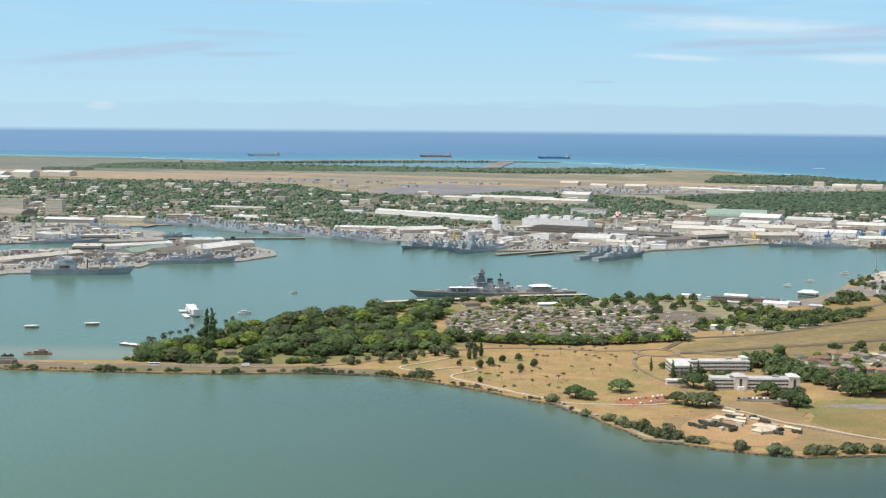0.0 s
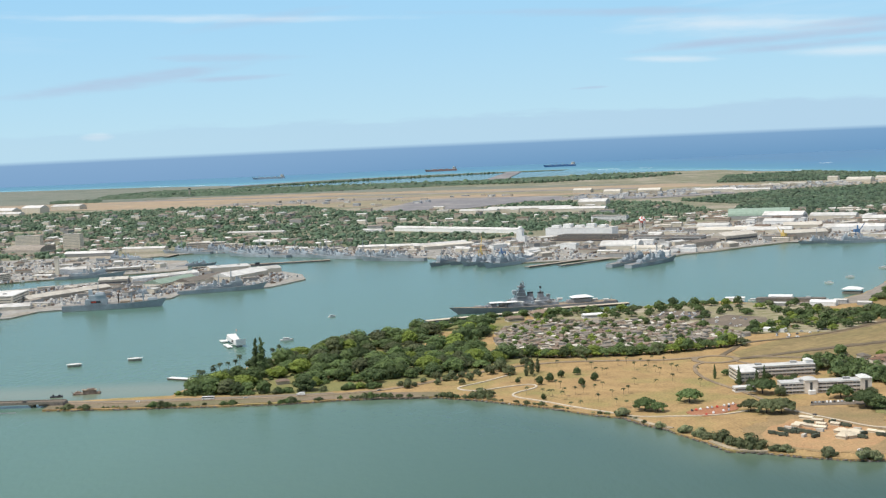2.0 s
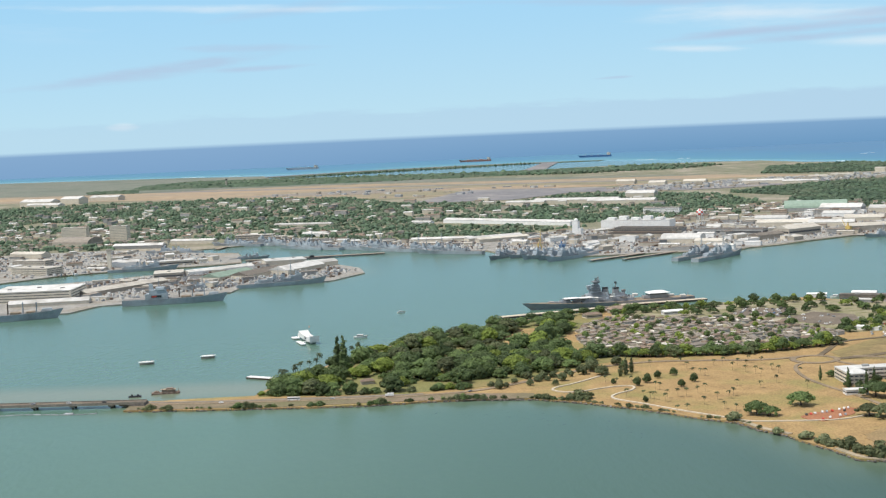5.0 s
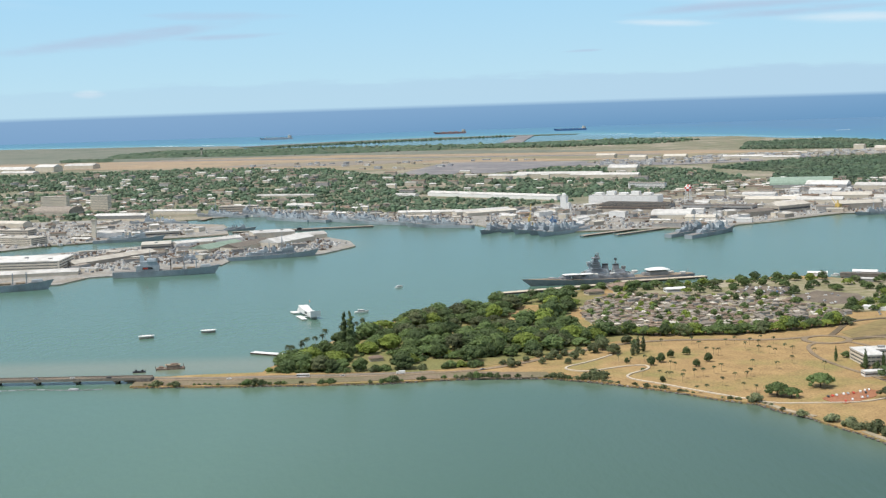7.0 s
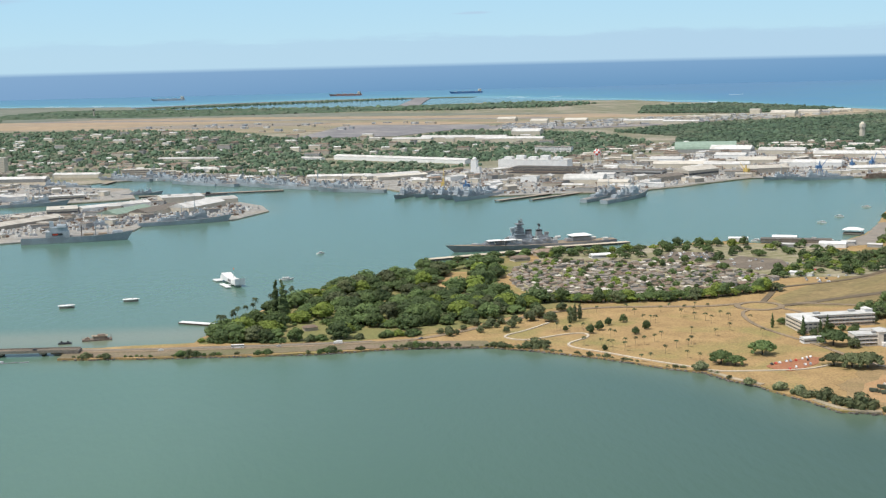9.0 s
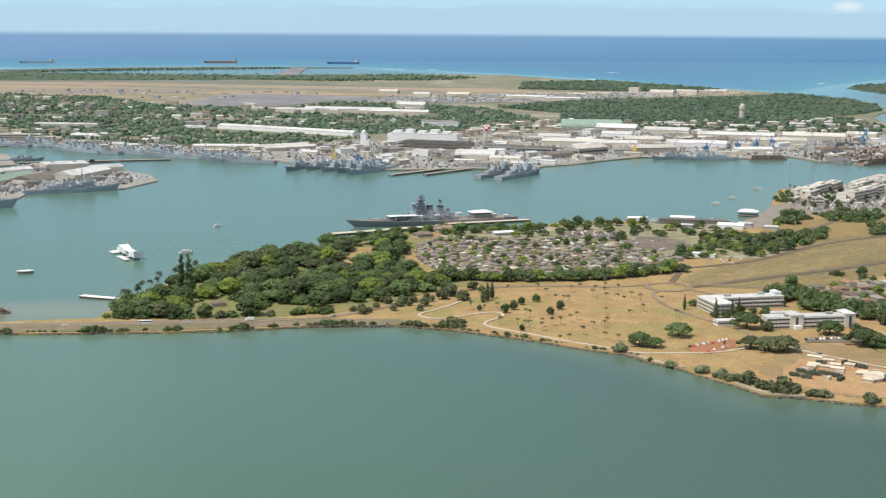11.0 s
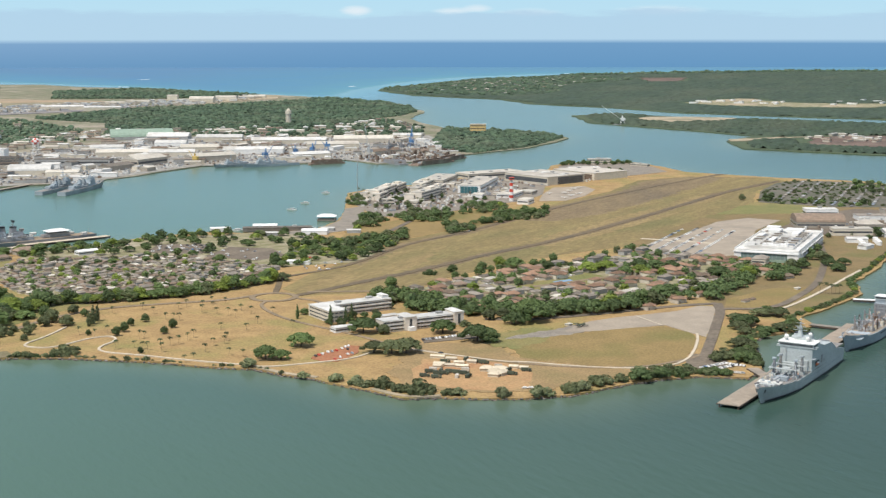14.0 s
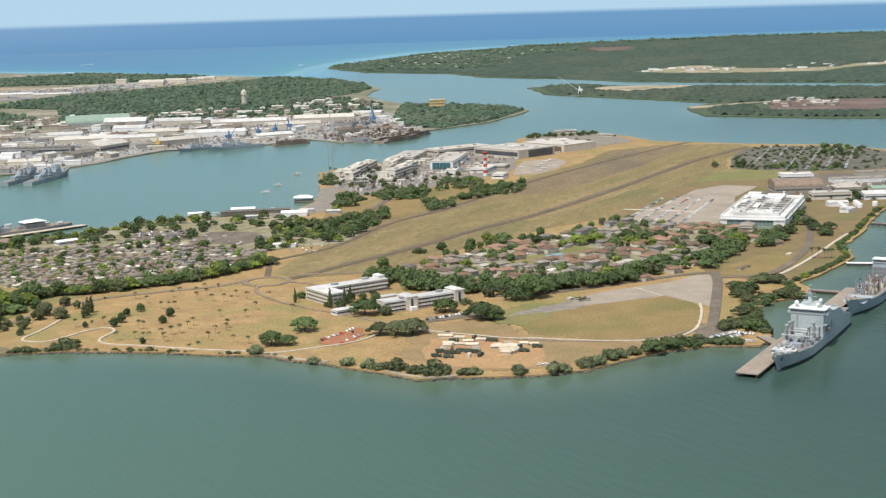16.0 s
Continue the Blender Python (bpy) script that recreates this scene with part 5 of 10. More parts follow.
for x, y in scatter([(-125, 1478), (-90, 1492), (-48, 1510), (10, 1552), (-20, 1565), (-75, 1535), (-125, 1500)], 24, 11, 23, [[(-16, 1530), (16, 1535), (18, 1585), (-16, 1582)]]):
    tree(rng.choice(("round", "broad")), leafpick(3, 5, .9, 2), x, y, rng.uniform(7, 12), where="in a park wood", sz=rng.uniform(7, 11))
BANK_TREES = ((-40, 1890, 12), (-16, 1902, 12), (8, 1915, 13), (30, 1926, 12), (52, 1938, 12), (75, 1947, 12), (100, 1953, 11), (124, 1955, 10), (150, 1958, 10), (-2, 1886, 11), (42, 1908, 10), (90, 1925, 9))
# the park wood
CLEAR = [[(-190, 1424), (-120, 1430), (-80, 1470), (-100, 1482), (-130, 1468), (-185, 1470)], [(-94, 1676), (-46, 1680), (-36, 1745), (-24, 1826), (-58, 1828), (-80, 1770)], [(-14, 1540), (16, 1545), (18, 1585), (-14, 1582)], [(-248, 1436), (-203, 1436), (-198, 1512), (-244, 1512)]]
for x, y in scatter([(-318, 1446), (-190, 1434), (-105, 1452), (-55, 1500), (5, 1552), (30, 1590), (-22, 1655), (-8, 1760), (18, 1820), (-10, 1858), (-70, 1840), (-130, 1790), (-196, 1730), (-236, 1665), (-262, 1610), (-288, 1550), (-308, 1495)], 138, 16.5, 21, CLEAR):
    big = rng.random()
    tree(rng.choice(("broad", "round", "round")), leafpick(2.6, 6.4, 1.2, 1.7), x, y, 8 + 10.5 * big, where="in a park wood", sz=rng.uniform(6.5, 9.5) + 5.5 * big)
for x, y, r, leaf, s in ((-70, 1590, 14, "leaf_light", "broad"), (2, 1565, 13, "leaf_light", "broad"), (-48, 1588, 12, "leaf_light", "broad"), (-92, 1598, 12, "leaf_light", "broad"), (-34, 1684, 17, "leaf_dark", "round"), (-96, 1722, 12, "leaf_light", "round"), (-150, 1606, 18, "leaf_dark", "broad"), (-185, 1690, 13, "leaf_olive", "round"), (-240, 1530, 11, "leaf_light", "broad"), (-195, 1440, 14, "leaf_dark", "round"), (-8, 1560, 10, "leaf_mid", "round"), (5, 1540, 8, "leaf_dark", "round"),
                      (-305, 1445, 11, "leaf_dark", "round"), (-290, 1440, 9, "leaf_mid", "round"), (-262, 1436, 10, "leaf_dark", "round"), (-235, 1436, 9, "leaf_mid", "round")):
    tree(s, leaf, x, y, r, where="beside a park wood")
for x, y, r in ((-38, 1438, 4), (-62, 1442, 4.5), (-92, 1443, 5), (-67, 1483, 4), (-48, 1485, 4.5), (-20, 1480, 4)):
    tree("round", "leaf_olive", x, y, r, where="beside a road bend", sz=r * 1.2)
for x, y, s in ((-256, 1543, 12), (-249, 1537, 12.5), (-150, 1600, 8)):
    tree("pine", "leaf_dark", x, y, s * 1.35, where="standing over a park wood", sz=s)
for i in range(14):
    y = 1500 + rng.uniform(-15, 170)
    tree("palm", "leaf_palm", float(np.interp(y, (1495, 1550, 1610, 1665), (-308, -288, -262, -236))) + rng.uniform(-3, 9), y, rng.uniform(10, 14), where="at the water's edge", sz=rng.uniform(15, 19))
for x, y in scatter([(-310, 1448), (-190, 1438), (-105, 1456), (-55, 1505), (5, 1556), (20, 1590), (-25, 1655), (-12, 1755), (-10, 1840), (-70, 1832), (-130, 1785), (-196, 1725), (-236, 1660), (-288, 1550), (-305, 1495)], 190, 11, 22, CLEAR):
    grove("wood_undergrowth", leafpick(4, 5, 2, 3), [("bush", x, y, rng.uniform(3.5, 7.5))])
for i in range(30):
    t = i / 29
    x, y = -322 + 200 * t + rng.uniform(-4, 4), 1447 - 16 * math.sin(t * 2.6) + rng.uniform(-3, 8)
    if not -212 < x < -150 or i % 3 == 0:
        tree("bush", leafpick(4, 4, 1, 2), x, y, rng.uniform(5, 9), where="beside a park wood")
for x, y, r in BANK_TREES:
    tree("round", leafpick(3, 5, 1, 1), x, y, r * 0.9, where="on the shore beside a battleship", sz=r * 0.62)
# dark scrub clumps beside the runway and the hangars
for seed, count, poly in ((81, 34, [(612, 1961), (665, 1933), (712, 2021), (670, 2055)]), (82, 26, [(755, 2053), (804, 2004), (834, 2059), (790, 2096)]), (83, 20, [(602, 1829), (653, 1841), (670, 1884), (641, 1880)]),
                          (84, 34, [(704, 1902), (716, 1877), (798, 1901), (840, 1949), (788, 1991)]), (85, 44, [(411, 1774), (466, 1753), (530, 1797), (545, 1848), (452, 1834)]), (86, 18, [(531, 1954), (554, 1921), (595, 2005), (562, 2016)]), (87, 10, [(627, 2185), (635, 2152), (669, 2215), (665, 2257)])):
    for x, y in scatter(poly, count, 7, seed):
        grove("runway_scrub", ("leaf_dark", "leaf_olive", "leaf_mid")[int(x * 3 + y) % 3], [(("broad", "round", "bush")[int(x + y * 5) % 3], x, y, 5 + (x * 7 + y * 3) % 5.5)])
for x, y, r in ((874, 1434, 9), (860, 1392, 11), (848, 1370, 8), (878, 1388, 10), (890, 1424, 7)):
    tree("broad", "leaf_dark", x, y, r, where="on dry grass beside sheds", sz=r)
# hedge row between the houses and the dry field
for i in range(46):
    t = i / 45
    x, y = 22 + 250 * t + rng.uniform(-3, 3), 1592 - 30 * math.sin(t * 3.0) + 22 * t + rng.uniform(-5, 5)
    tree(rng.choice(("broad", "round")), leafpick(1, 4, 5, 1), x, y, rng.uniform(7.5, 13), where="in a row before houses", sz=rng.uniform(8, 12))
# dry field: dark round trees, palms
for x, y, r in ((79, 1465, 4.6), (62, 1453, 4.4), (49, 1430, 5.4), (38, 1417, 5.2), (93, 1426, 5), (78, 1405, 4.2), (36, 1340, 3.2), (17, 1432, 3.2), (36, 1516, 4.6)):
    tree("round", "leaf_dark", x, y, r, where="on a dry field", sz=r * 1.35, group="trees on the dry field")
for x, y, r in ((31, 1536, 7), (11, 1483, 8), (3, 1505, 10), (-8, 1490, 8)):
    tree("round", "leaf_olive", x, y, r, where="beside a field", sz=r)
for x, y, h in ((28, 1470, 4.4), (34, 1478, 5.2), (41, 1489, 4.6)):
    tree("pine", "leaf_olive", x, y, h * 1.9, where="on a dry field", sz=h)
for x, y in ((63, 1516), (94, 1521), (97, 1497), (149, 1504), (139, 1478), (156, 1495), (174, 1509), (149, 1465), (157, 1455), (160, 1444), (176, 1471), (178, 1450), (166, 1403), (147, 1382), (128, 1396),
             (98, 1462), (104, 1458), (108, 1454), (87, 1368), (95, 1376), (110, 1339), (116, 1350), (99, 1336), (98, 1295), (106, 1284), (84, 1315), (66, 1292), (57, 1289), (75, 1356), (67, 1355),
             (57, 1352), (53, 1335), (56, 1394), (52, 1394), (34, 1432), (19, 1418)) + ((10, 1437), (37, 1360), (42, 1353), (45, 1348), (22, 1363), (197, 1442), (187, 1370), (136, 1514), (163, 1518), (126, 1508)):
    tree("palm", "leaf_palm", x, y, rng.uniform(7.0, 8.6), where="on a dry field", sz=rng.uniform(6.5, 8.5), group="palms on the dry field")
for x, y in scatter([(-110, 1462), (-60, 1490), (0, 1500), (15, 1480), (-40, 1440), (-100, 1425)], 12, 8, 8):
    tree("round", "leaf_olive", x, y, rng.uniform(4, 6.5), where="on dry grass by a road")
# big single trees near the shore and the offices
for x, y, r, s, leaf in ((120, 1269, 12, "broad", "leaf_mid"), (130, 1261, 9, "broad", "leaf_mid"), (164, 1298, 13, "broad", "leaf_mid"), (235, 1322, 15, "broad", "leaf_dark"), (248, 1308, 7, "round", "leaf_olive"),
                         (231, 1231, 14, "broad", "leaf_olive"), (219, 1235, 13, "broad", "leaf_olive"), (208, 1246, 11, "broad", "leaf_olive"), (306, 1242, 16, "broad", "leaf_dark"), (314, 1234, 10, "round", "leaf_dark"), (297, 1287, 13, "broad", "leaf_mid"),
                         (393, 1291, 18, "broad", "leaf_mid"), (374, 1290, 12, "broad", "leaf_dark"), (417, 1302, 13, "broad", "leaf_dark"), (363, 1317, 8, "round", "leaf_olive"), (378, 1317, 8, "round", "leaf_olive"), (329, 1304, 7, "bush", "leaf_olive"),
                         (-21, 1366, 11, "bush", "leaf_olive"), (-14, 1366, 8, "bush", "leaf_olive"), (360, 1514, 9, "round", "leaf_mid"), (328, 1477, 8, "round", "leaf_dark"), (538, 1556, 13, "broad", "leaf_mid"), (528, 1572, 9, "round", "leaf_light"), (564, 1525, 8, "round", "leaf_dark"),
                         (432, 1562, 8, "bush", "leaf_dark"), (462, 1563, 7, "round", "leaf_dark"), (501, 1565, 7, "round", "leaf_dark")):
    tree(s, leaf, x, y, r * 1.08, where="on dry grass", sz=r * (1.12 if s == "broad" else 1.0))
for x, y, h in ((223, 1366, 5.6), (249, 1376, 5.0), (229, 1349, 3.4), (241, 1372, 4.4), (208, 1408, 4.2)):
    tree("pine", "leaf_dark", x, y, h * 1.35, where="beside white offices", sz=h)
for x, y, r in ((360, 1365, 9), (348, 1368, 9), (341, 1385, 9), (338, 1406, 9), (334, 1427, 9), (335, 1452, 9), (359, 1343, 10)):
    tree("round", "leaf_dark", x, y, r, where="in a belt behind offices", sz=r)
for x, y in scatter([(200, 1400), (232, 1440), (262, 1440), (300, 1445), (330, 1430), (290, 1395), (262, 1345), (232, 1345)], 15, 9, 3, [[(210, 1375), (300, 1400), (335, 1480), (235, 1440)]]):
    tree("round", leafpick(3, 4, 1, 2), x, y, rng.uniform(4, 7), where="beside white offices")
# shrubs along the near shore
for x, y, r in ((98, 1251, 8), (122, 1197, 5), (139, 1172, 7), (148, 1154, 7), (153, 1146, 6), (163, 1138, 9), (178, 1108, 11), (166, 1119, 6), (194, 1093, 6), (201, 1090, 6), (228, 1070, 6), (251, 1058, 7), (258, 1057, 6), (279, 1057, 8),
                (290, 1057, 7), (308, 1064, 8), (316, 1064, 7), (330, 1064, 6), (352, 1068, 9), (364, 1066, 8), (380, 1068, 8), (393, 1062, 7), (405, 1048, 6), (441, 1083, 8), (452, 1088, 8), (462, 1080, 6)):
    tree("bush", rng.choice(("leaf_shore", "leaf_shore", "leaf_olive")) if x < 330 else "leaf_olive", x, y, r * (1.2 if x < 200 else 1.35), where="on the island's shore", group="shrubs along the shore")
for i in range(76):
    x = rng.uniform(-440, -20) if i < 54 else rng.choice((-412, -330, -262, -205, -120, -60)) + rng.uniform(-14, 14)
    y = float(np.interp(x, [p[0] for p in FORD[:9]], [p[1] for p in FORD[:9]])) + rng.uniform(2.0, 5.0)
    tree("bush", leafpick(3, 3, 0, 5), x, y, rng.uniform(2.0, 4.2) if i < 54 else rng.uniform(4.2, 7.2), where="on the causeway bank", group="shrubs along the shore")
for i in range(58):
    t = rng.uniform(0, 7)
    k = min(int(t), 6)
    (x0, y0), (x1, y1) = FORD[6 + k], FORD[7 + k]
    x, y = x0 + (x1 - x0) * (t - k) + rng.uniform(0, 3), y0 + (y1 - y0) * (t - k) + rng.uniform(1.5, 5)
    tree("bush", rng.choice(("leaf_shore", "leaf_olive")), x, y, rng.uniform(0.9, 2.6) if i % 4 else rng.uniform(2.6, 4.2), where="on the island's shore", group="shrubs along the shore")
for x, y, r in ((408, 1047, 8), (414, 1040, 7), (402, 1052, 7), (456, 1069, 10), (464, 1083, 10), (463, 1068, 9), (462, 1058, 8), (346, 1060, 11), (366, 1060, 10), (382, 1058, 9)):
    tree("broad" if r > 9 else "bush", "leaf_dark", x, y, r, where="on the shore by a pier", sz=r * 1.05)
# round the inlet and the eastern shore
for x, y, r in ((557, 1184, 12), (566, 1192, 9), (609, 1200, 10), (597, 1209, 9), (564, 1205, 8), (540, 1172, 9), (531, 1152, 8), (548, 1146, 8), (568, 1148, 9), (582, 1138, 7), (536, 1136, 7), (492, 1114, 10), (500, 1122, 8), (496, 1106, 7), (474, 1090, 8),
                (456, 1083, 8), (468, 1076, 9), (459, 1056, 6), (625, 1212, 7), (622, 1226, 6), (512, 1134, 6), (553, 1158, 6)):
    tree("broad" if r > 7 else "bush", rng.choice(("leaf_dark", "leaf_olive", "leaf_olive")), x, y, r * 1.3, where="beside a small inlet", sz=r * 0.95)
for x, y in scatter([(470, 1078), (500, 1118), (530, 1146), (575, 1140), (608, 1165), (612, 1190), (560, 1150), (530, 1140), (505, 1112), (485, 1090)], 26, 6.5, 31):
    tree("bush", leafpick(5, 2, 0, 5), x, y, rng.uniform(3.5, 6), where="beside a small inlet")
for i in range(46):
    t = i / 45 * 8
    k = min(int(t), 7)
    (x0, y0), (x1, y1) = FORD[32 + k], FORD[33 + k]
    x, y = x0 + (x1 - x0) * (t - k) - 4, y0 + (y1 - y0) * (t - k) + 5
    tree("bush", leafpick(3, 4, 1, 2), x, y, rng.uniform(3.5, 6.5), where="on the eastern shore")
# tree belts of the housing estate
for x, y in scatter([(318, 1392), (345, 1352), (400, 1310), (450, 1296), (500, 1297), (560, 1304), (600, 1310), (560, 1322), (480, 1322), (420, 1335), (370, 1368), (330, 1400)], 46, 9, 41):
    grove("belt_trees", leafpick(9, 3, 0.3, 1), [(rng.choice(("round", "broad")), x, y, rng.uniform(8, 12))])
for x, y in scatter([(300, 1450), (330, 1400), (352, 1395), (356, 1440), (335, 1470)], 14, 9, 42):
    grove("belt_trees", leafpick(6, 3, 0, 0.5), [("round", x, y, rng.uniform(8, 11))])
for x, y in scatter([(610, 1292), (700, 1330), (780, 1360), (800, 1400), (740, 1400), (660, 1350), (600, 1325)], 30, 10, 43):
    grove("belt_trees", leafpick(8, 3, 0.3, 1), [(rng.choice(("round", "broad")), x, y, rng.uniform(8, 11.5))])
for x, y in ((805, 1395), (812, 1402), (822, 1394), (890, 1455), (900, 1500), (925, 1480), (880, 1425)):
    tree("round", leafpick(4, 4, 0, 1), x, y, rng.uniform(7, 10), where="on dry grass by the shore")
for x, y, r, leaf in ((595, 1491, 13, "leaf_light"), (617, 1488, 13, "leaf_light"), (622, 1458, 11, "leaf_mid"), (637, 1452, 12, "leaf_light"), (656, 1478, 13, "leaf_dark"), (668, 1466, 13, "leaf_dark"), (684, 1457, 12, "leaf_dark"), (410, 1320, 17, "leaf_mid"), (440, 1304, 15, "leaf_dark"), (464, 1296, 15, "leaf_dark"), (486, 1292, 14, "leaf_dark"), (508, 1294, 14, "leaf_dark"), (566, 1322, 16, "leaf_dark"), (585, 1335, 13, "leaf_mid"), (700, 1392, 14, "leaf_dark"), (740, 1405, 12, "leaf_mid")):
    tree("broad", leaf, x, y, r, where="among homes", sz=r * 1.1)
for x, y in scatter(HOUSES_R, 190, 8, 44, [[(470, 1447), (500, 1466), (562, 1474), (590, 1486), (600, 1440), (545, 1428), (498, 1419)]]):
    grove("garden_trees", leafpick(3, 5, 2, 2), [(rng.choice(("round", "bush")), x, y, rng.uniform(3.5, 7.5))])
for x, y in scatter([(420, 1535), (640, 1575), (760, 1600), (745, 1580), (640, 1555), (430, 1510)], 18, 9, 45):
    grove("belt_trees", leafpick(4, 4, 0, 1), [("round", x, y, rng.uniform(5, 8))])
for x, y in scatter(HOUSES_L, 125, 10, 46):
    grove("yard_trees", leafpick(2, 5, 3, 1), [(rng.choice(("round", "round", "bush")), x, y, rng.uniform(3.5, 6.5))])
for x, y in scatter(SOUTHLOTS, 70, 15, 47, [[(250, 1805), (312, 1875), (380, 1815), (400, 1685), (330, 1675)], [(200, 1865), (240, 1930), (305, 1895), (262, 1820)]]):
    grove("harbour_trees", leafpick(3, 5, 2, 1), [(rng.choice(("round", "broad")), x, y, rng.uniform(6, 10))])
for poly, n, seed in (([(385, 1715), (480, 1760), (560, 1845), (575, 1880), (500, 1860), (430, 1800), (360, 1790)], 36, 48), ([(516, 1925), (560, 1960), (640, 1985), (700, 1985), (690, 2010), (640, 2040), (560, 2010)], 24, 49),
                      ([(690, 1990), (770, 2040), (815, 2050), (810, 2020), (750, 1985)], 16, 50), ([(600, 1850), (640, 1858), (760, 1905), (850, 1965), (840, 1985), (740, 1930), (640, 1890)], 30, 51), ([(60, 1905), (160, 1935), (250, 1985), (345, 1990), (340, 1975), (240, 1965), (150, 1915)], 24, 52)):
    for x, y in scatter(poly, n, 10, seed):
        grove("runway_scrub", leafpick(4, 4, 1, 1), [(rng.choice(("round", "broad", "bush")), x, y, rng.uniform(5, 9))])
for x, y in scatter([(600, 2160), (640, 2215), (700, 2310), (740, 2310), (760, 2180), (700, 2080), (620, 2070)], 26, 14, 53):
    tree("palm", "leaf_palm", x, y, 10, where="between offices", sz=11) if rng.random() < .6 else tree("round", "leaf_dark", x, y, 6, where="between offices")
for x, y in scatter([(1190, 1930), (1280, 1770), (1330, 1790), (1240, 1950)], 20, 9, 54) + scatter([(1420, 1860), (1560, 1960), (1540, 2040), (1440, 1940)], 24, 11, 55) + scatter([(1170, 2420), (1290, 2360), (1250, 2430)], 10, 10, 56) + scatter([(1000, 1560), (1040, 1530), (1150, 1500), (1300, 1590), (1440, 1720), (1430, 1760), (1280, 1620)], 26, 12, 57):
    grove("far_scrub", leafpick(4, 3, 0, 2), [(rng.choice(("round", "bush")), x, y, rng.uniform(5, 8))])
for x, y in scatter([(1195, 1895), (1250, 1795), (1330, 1745), (1440, 1745), (1540, 1855), (1562, 1960), (1540, 2040), (1470, 2110), (1405, 2090), (1300, 2010)], 210, 9, 58):
    grove("field_scrub", rng.choice(("leaf_dark", "leaf_olive")), [("bush", x, y, rng.uniform(2.5, 5.5))])
for x, y in scatter([(285, 1745), (298, 1690), (400, 1690), (470, 1750), (430, 1850), (385, 1815), (352, 1755), (300, 1738)], 40, 10, 59):
    grove("harbour_trees", leafpick(3, 5, 3, 1), [(rng.choice(("round", "broad")), x, y, rng.uniform(5.5, 9))])
for x, y in scatter([(640, 2080), (740, 2080), (860, 2130), (800, 2240), (760, 2330), (690, 2290), (650, 2200)], 40, 13, 60):
    grove("harbour_trees", leafpick(5, 3, 0, 2), [("round", x, y, rng.uniform(3.5, 6.5))])
for x, y in ((727, 1266), (731, 1262), (735, 1258), (738, 1255), (743, 1255)):
    tree("palm", "leaf_palm", x, y, 10, where="beside a shore path", sz=rng.uniform(10, 12))
for x, y, r in ((761, 1361, 11), (783, 1366, 11), (854, 1371, 9), (842, 1358, 10)):
    tree("broad", "leaf_dark", x, y, r, where="on dry grass by the shore", sz=r)
for x, y in scatter([(1262, 2548), (1300, 2582), (1420, 2532), (1405, 2500), (1330, 2530)], 30, 9, 88):
    grove("point_trees", "leaf_dark", [("round", x, y, rng.uniform(4.5, 7))])
plant_groves()


def woods(name, poly, count, gap, r0, r1, leaf, seed, label, z=LAND, avoid=(), tall=1.0):
    """A far wood: one sheet of many small uneven crowns."""
    rnd = np.random.RandomState(seed)
    at = np.array(scatter(poly, count, gap, seed, avoid))
    n = len(at)
    k = 5
    ang = np.arange(k) * 2 * math.pi / k
    r = rnd.uniform(r0, r1, n) * rnd.choice((0.75, 1.0, 1.25), n)
    h = r * rnd.uniform(0.8, 1.35, n) * tall
    rings = []
    for f, zf in ((1.0, 0.0), (0.86, 0.62)):
        j = rnd.uniform(0.68, 1.26, (n, k))
        x = at[:, :1] + np.cos(ang) * r[:, None] * f * j
        y = at[:, 1:] + np.sin(ang) * r[:, None] * f * j
        zz = z + h[:, None] * zf * rnd.uniform(0.75, 1.25, (n, k)) + np.zeros((n, k))
        rings.append(np.stack([x, y, zz], 2))
    top = np.stack([at[:, 0] + rnd.uniform(-.3, .3, n) * r, at[:, 1] + rnd.uniform(-.3, .3, n) * r, z + h], 1)[:, None, :]
    v = np.concatenate(rings + [top], 1)
    m = 2 * k + 1
    local = [(i, (i + 1) % k, k + (i + 1) % k, k + i) for i in range(k)] + [(k + i, k + (i + 1) % k, 2 * k) for i in range(k)]
    faces = [tuple(i * m + q for q in f) for i in range(n) for f in local]
    me = bpy.data.meshes.new(name)
    me.from_pydata(v.reshape(-1, 3).tolist(), [], faces)
    me.materials.append(M[leaf])
    return tagged(new(name, me), label, "trees", kind="stuff")


woods("wood_hills", [(-2400, 3900), (-1850, 5500), (-1015, 5560), (-560, 5250), (-334, 4720), (24, 4520), (243, 4900), (640, 4560), (700, 4000), (560, 3620), (140, 3520), (160, 3420), (-70, 3230), (-200, 3250), (-360, 3310), (-480, 3430), (-640, 3470), (-860, 3330), (-1150, 3310), (-1350, 3000), (-1900, 2900)],
      13500, 8.5, 3.8, 8, "leaf_far", 61, "dense green woods and gardens behind the harbour",
      avoid=[[(-1330, 3720), (-1000, 3780), (-900, 3900), (-1150, 3980), (-1400, 3900)], [(-850, 3560), (-640, 3640), (-620, 3760), (-840, 3740)], [(-1500, 4300), (-1150, 4240), (-1100, 4400), (-1450, 4480)], [(-300, 4050), (60, 3980), (80, 4080), (-280, 4150)], [(-800, 4250), (-480, 4180), (-460, 4270), (-780, 4350)], [(-260, 3730), (110, 3400), (180, 3440), (-150, 3800)], [(-1160, 3440), (-930, 3540), (-930, 3640), (-1150, 3700)], [(-920, 3320), (-580, 3380), (-580, 3470), (-920, 3450)], [(0, 4300), (420, 4150), (440, 4260), (0, 4400)]])
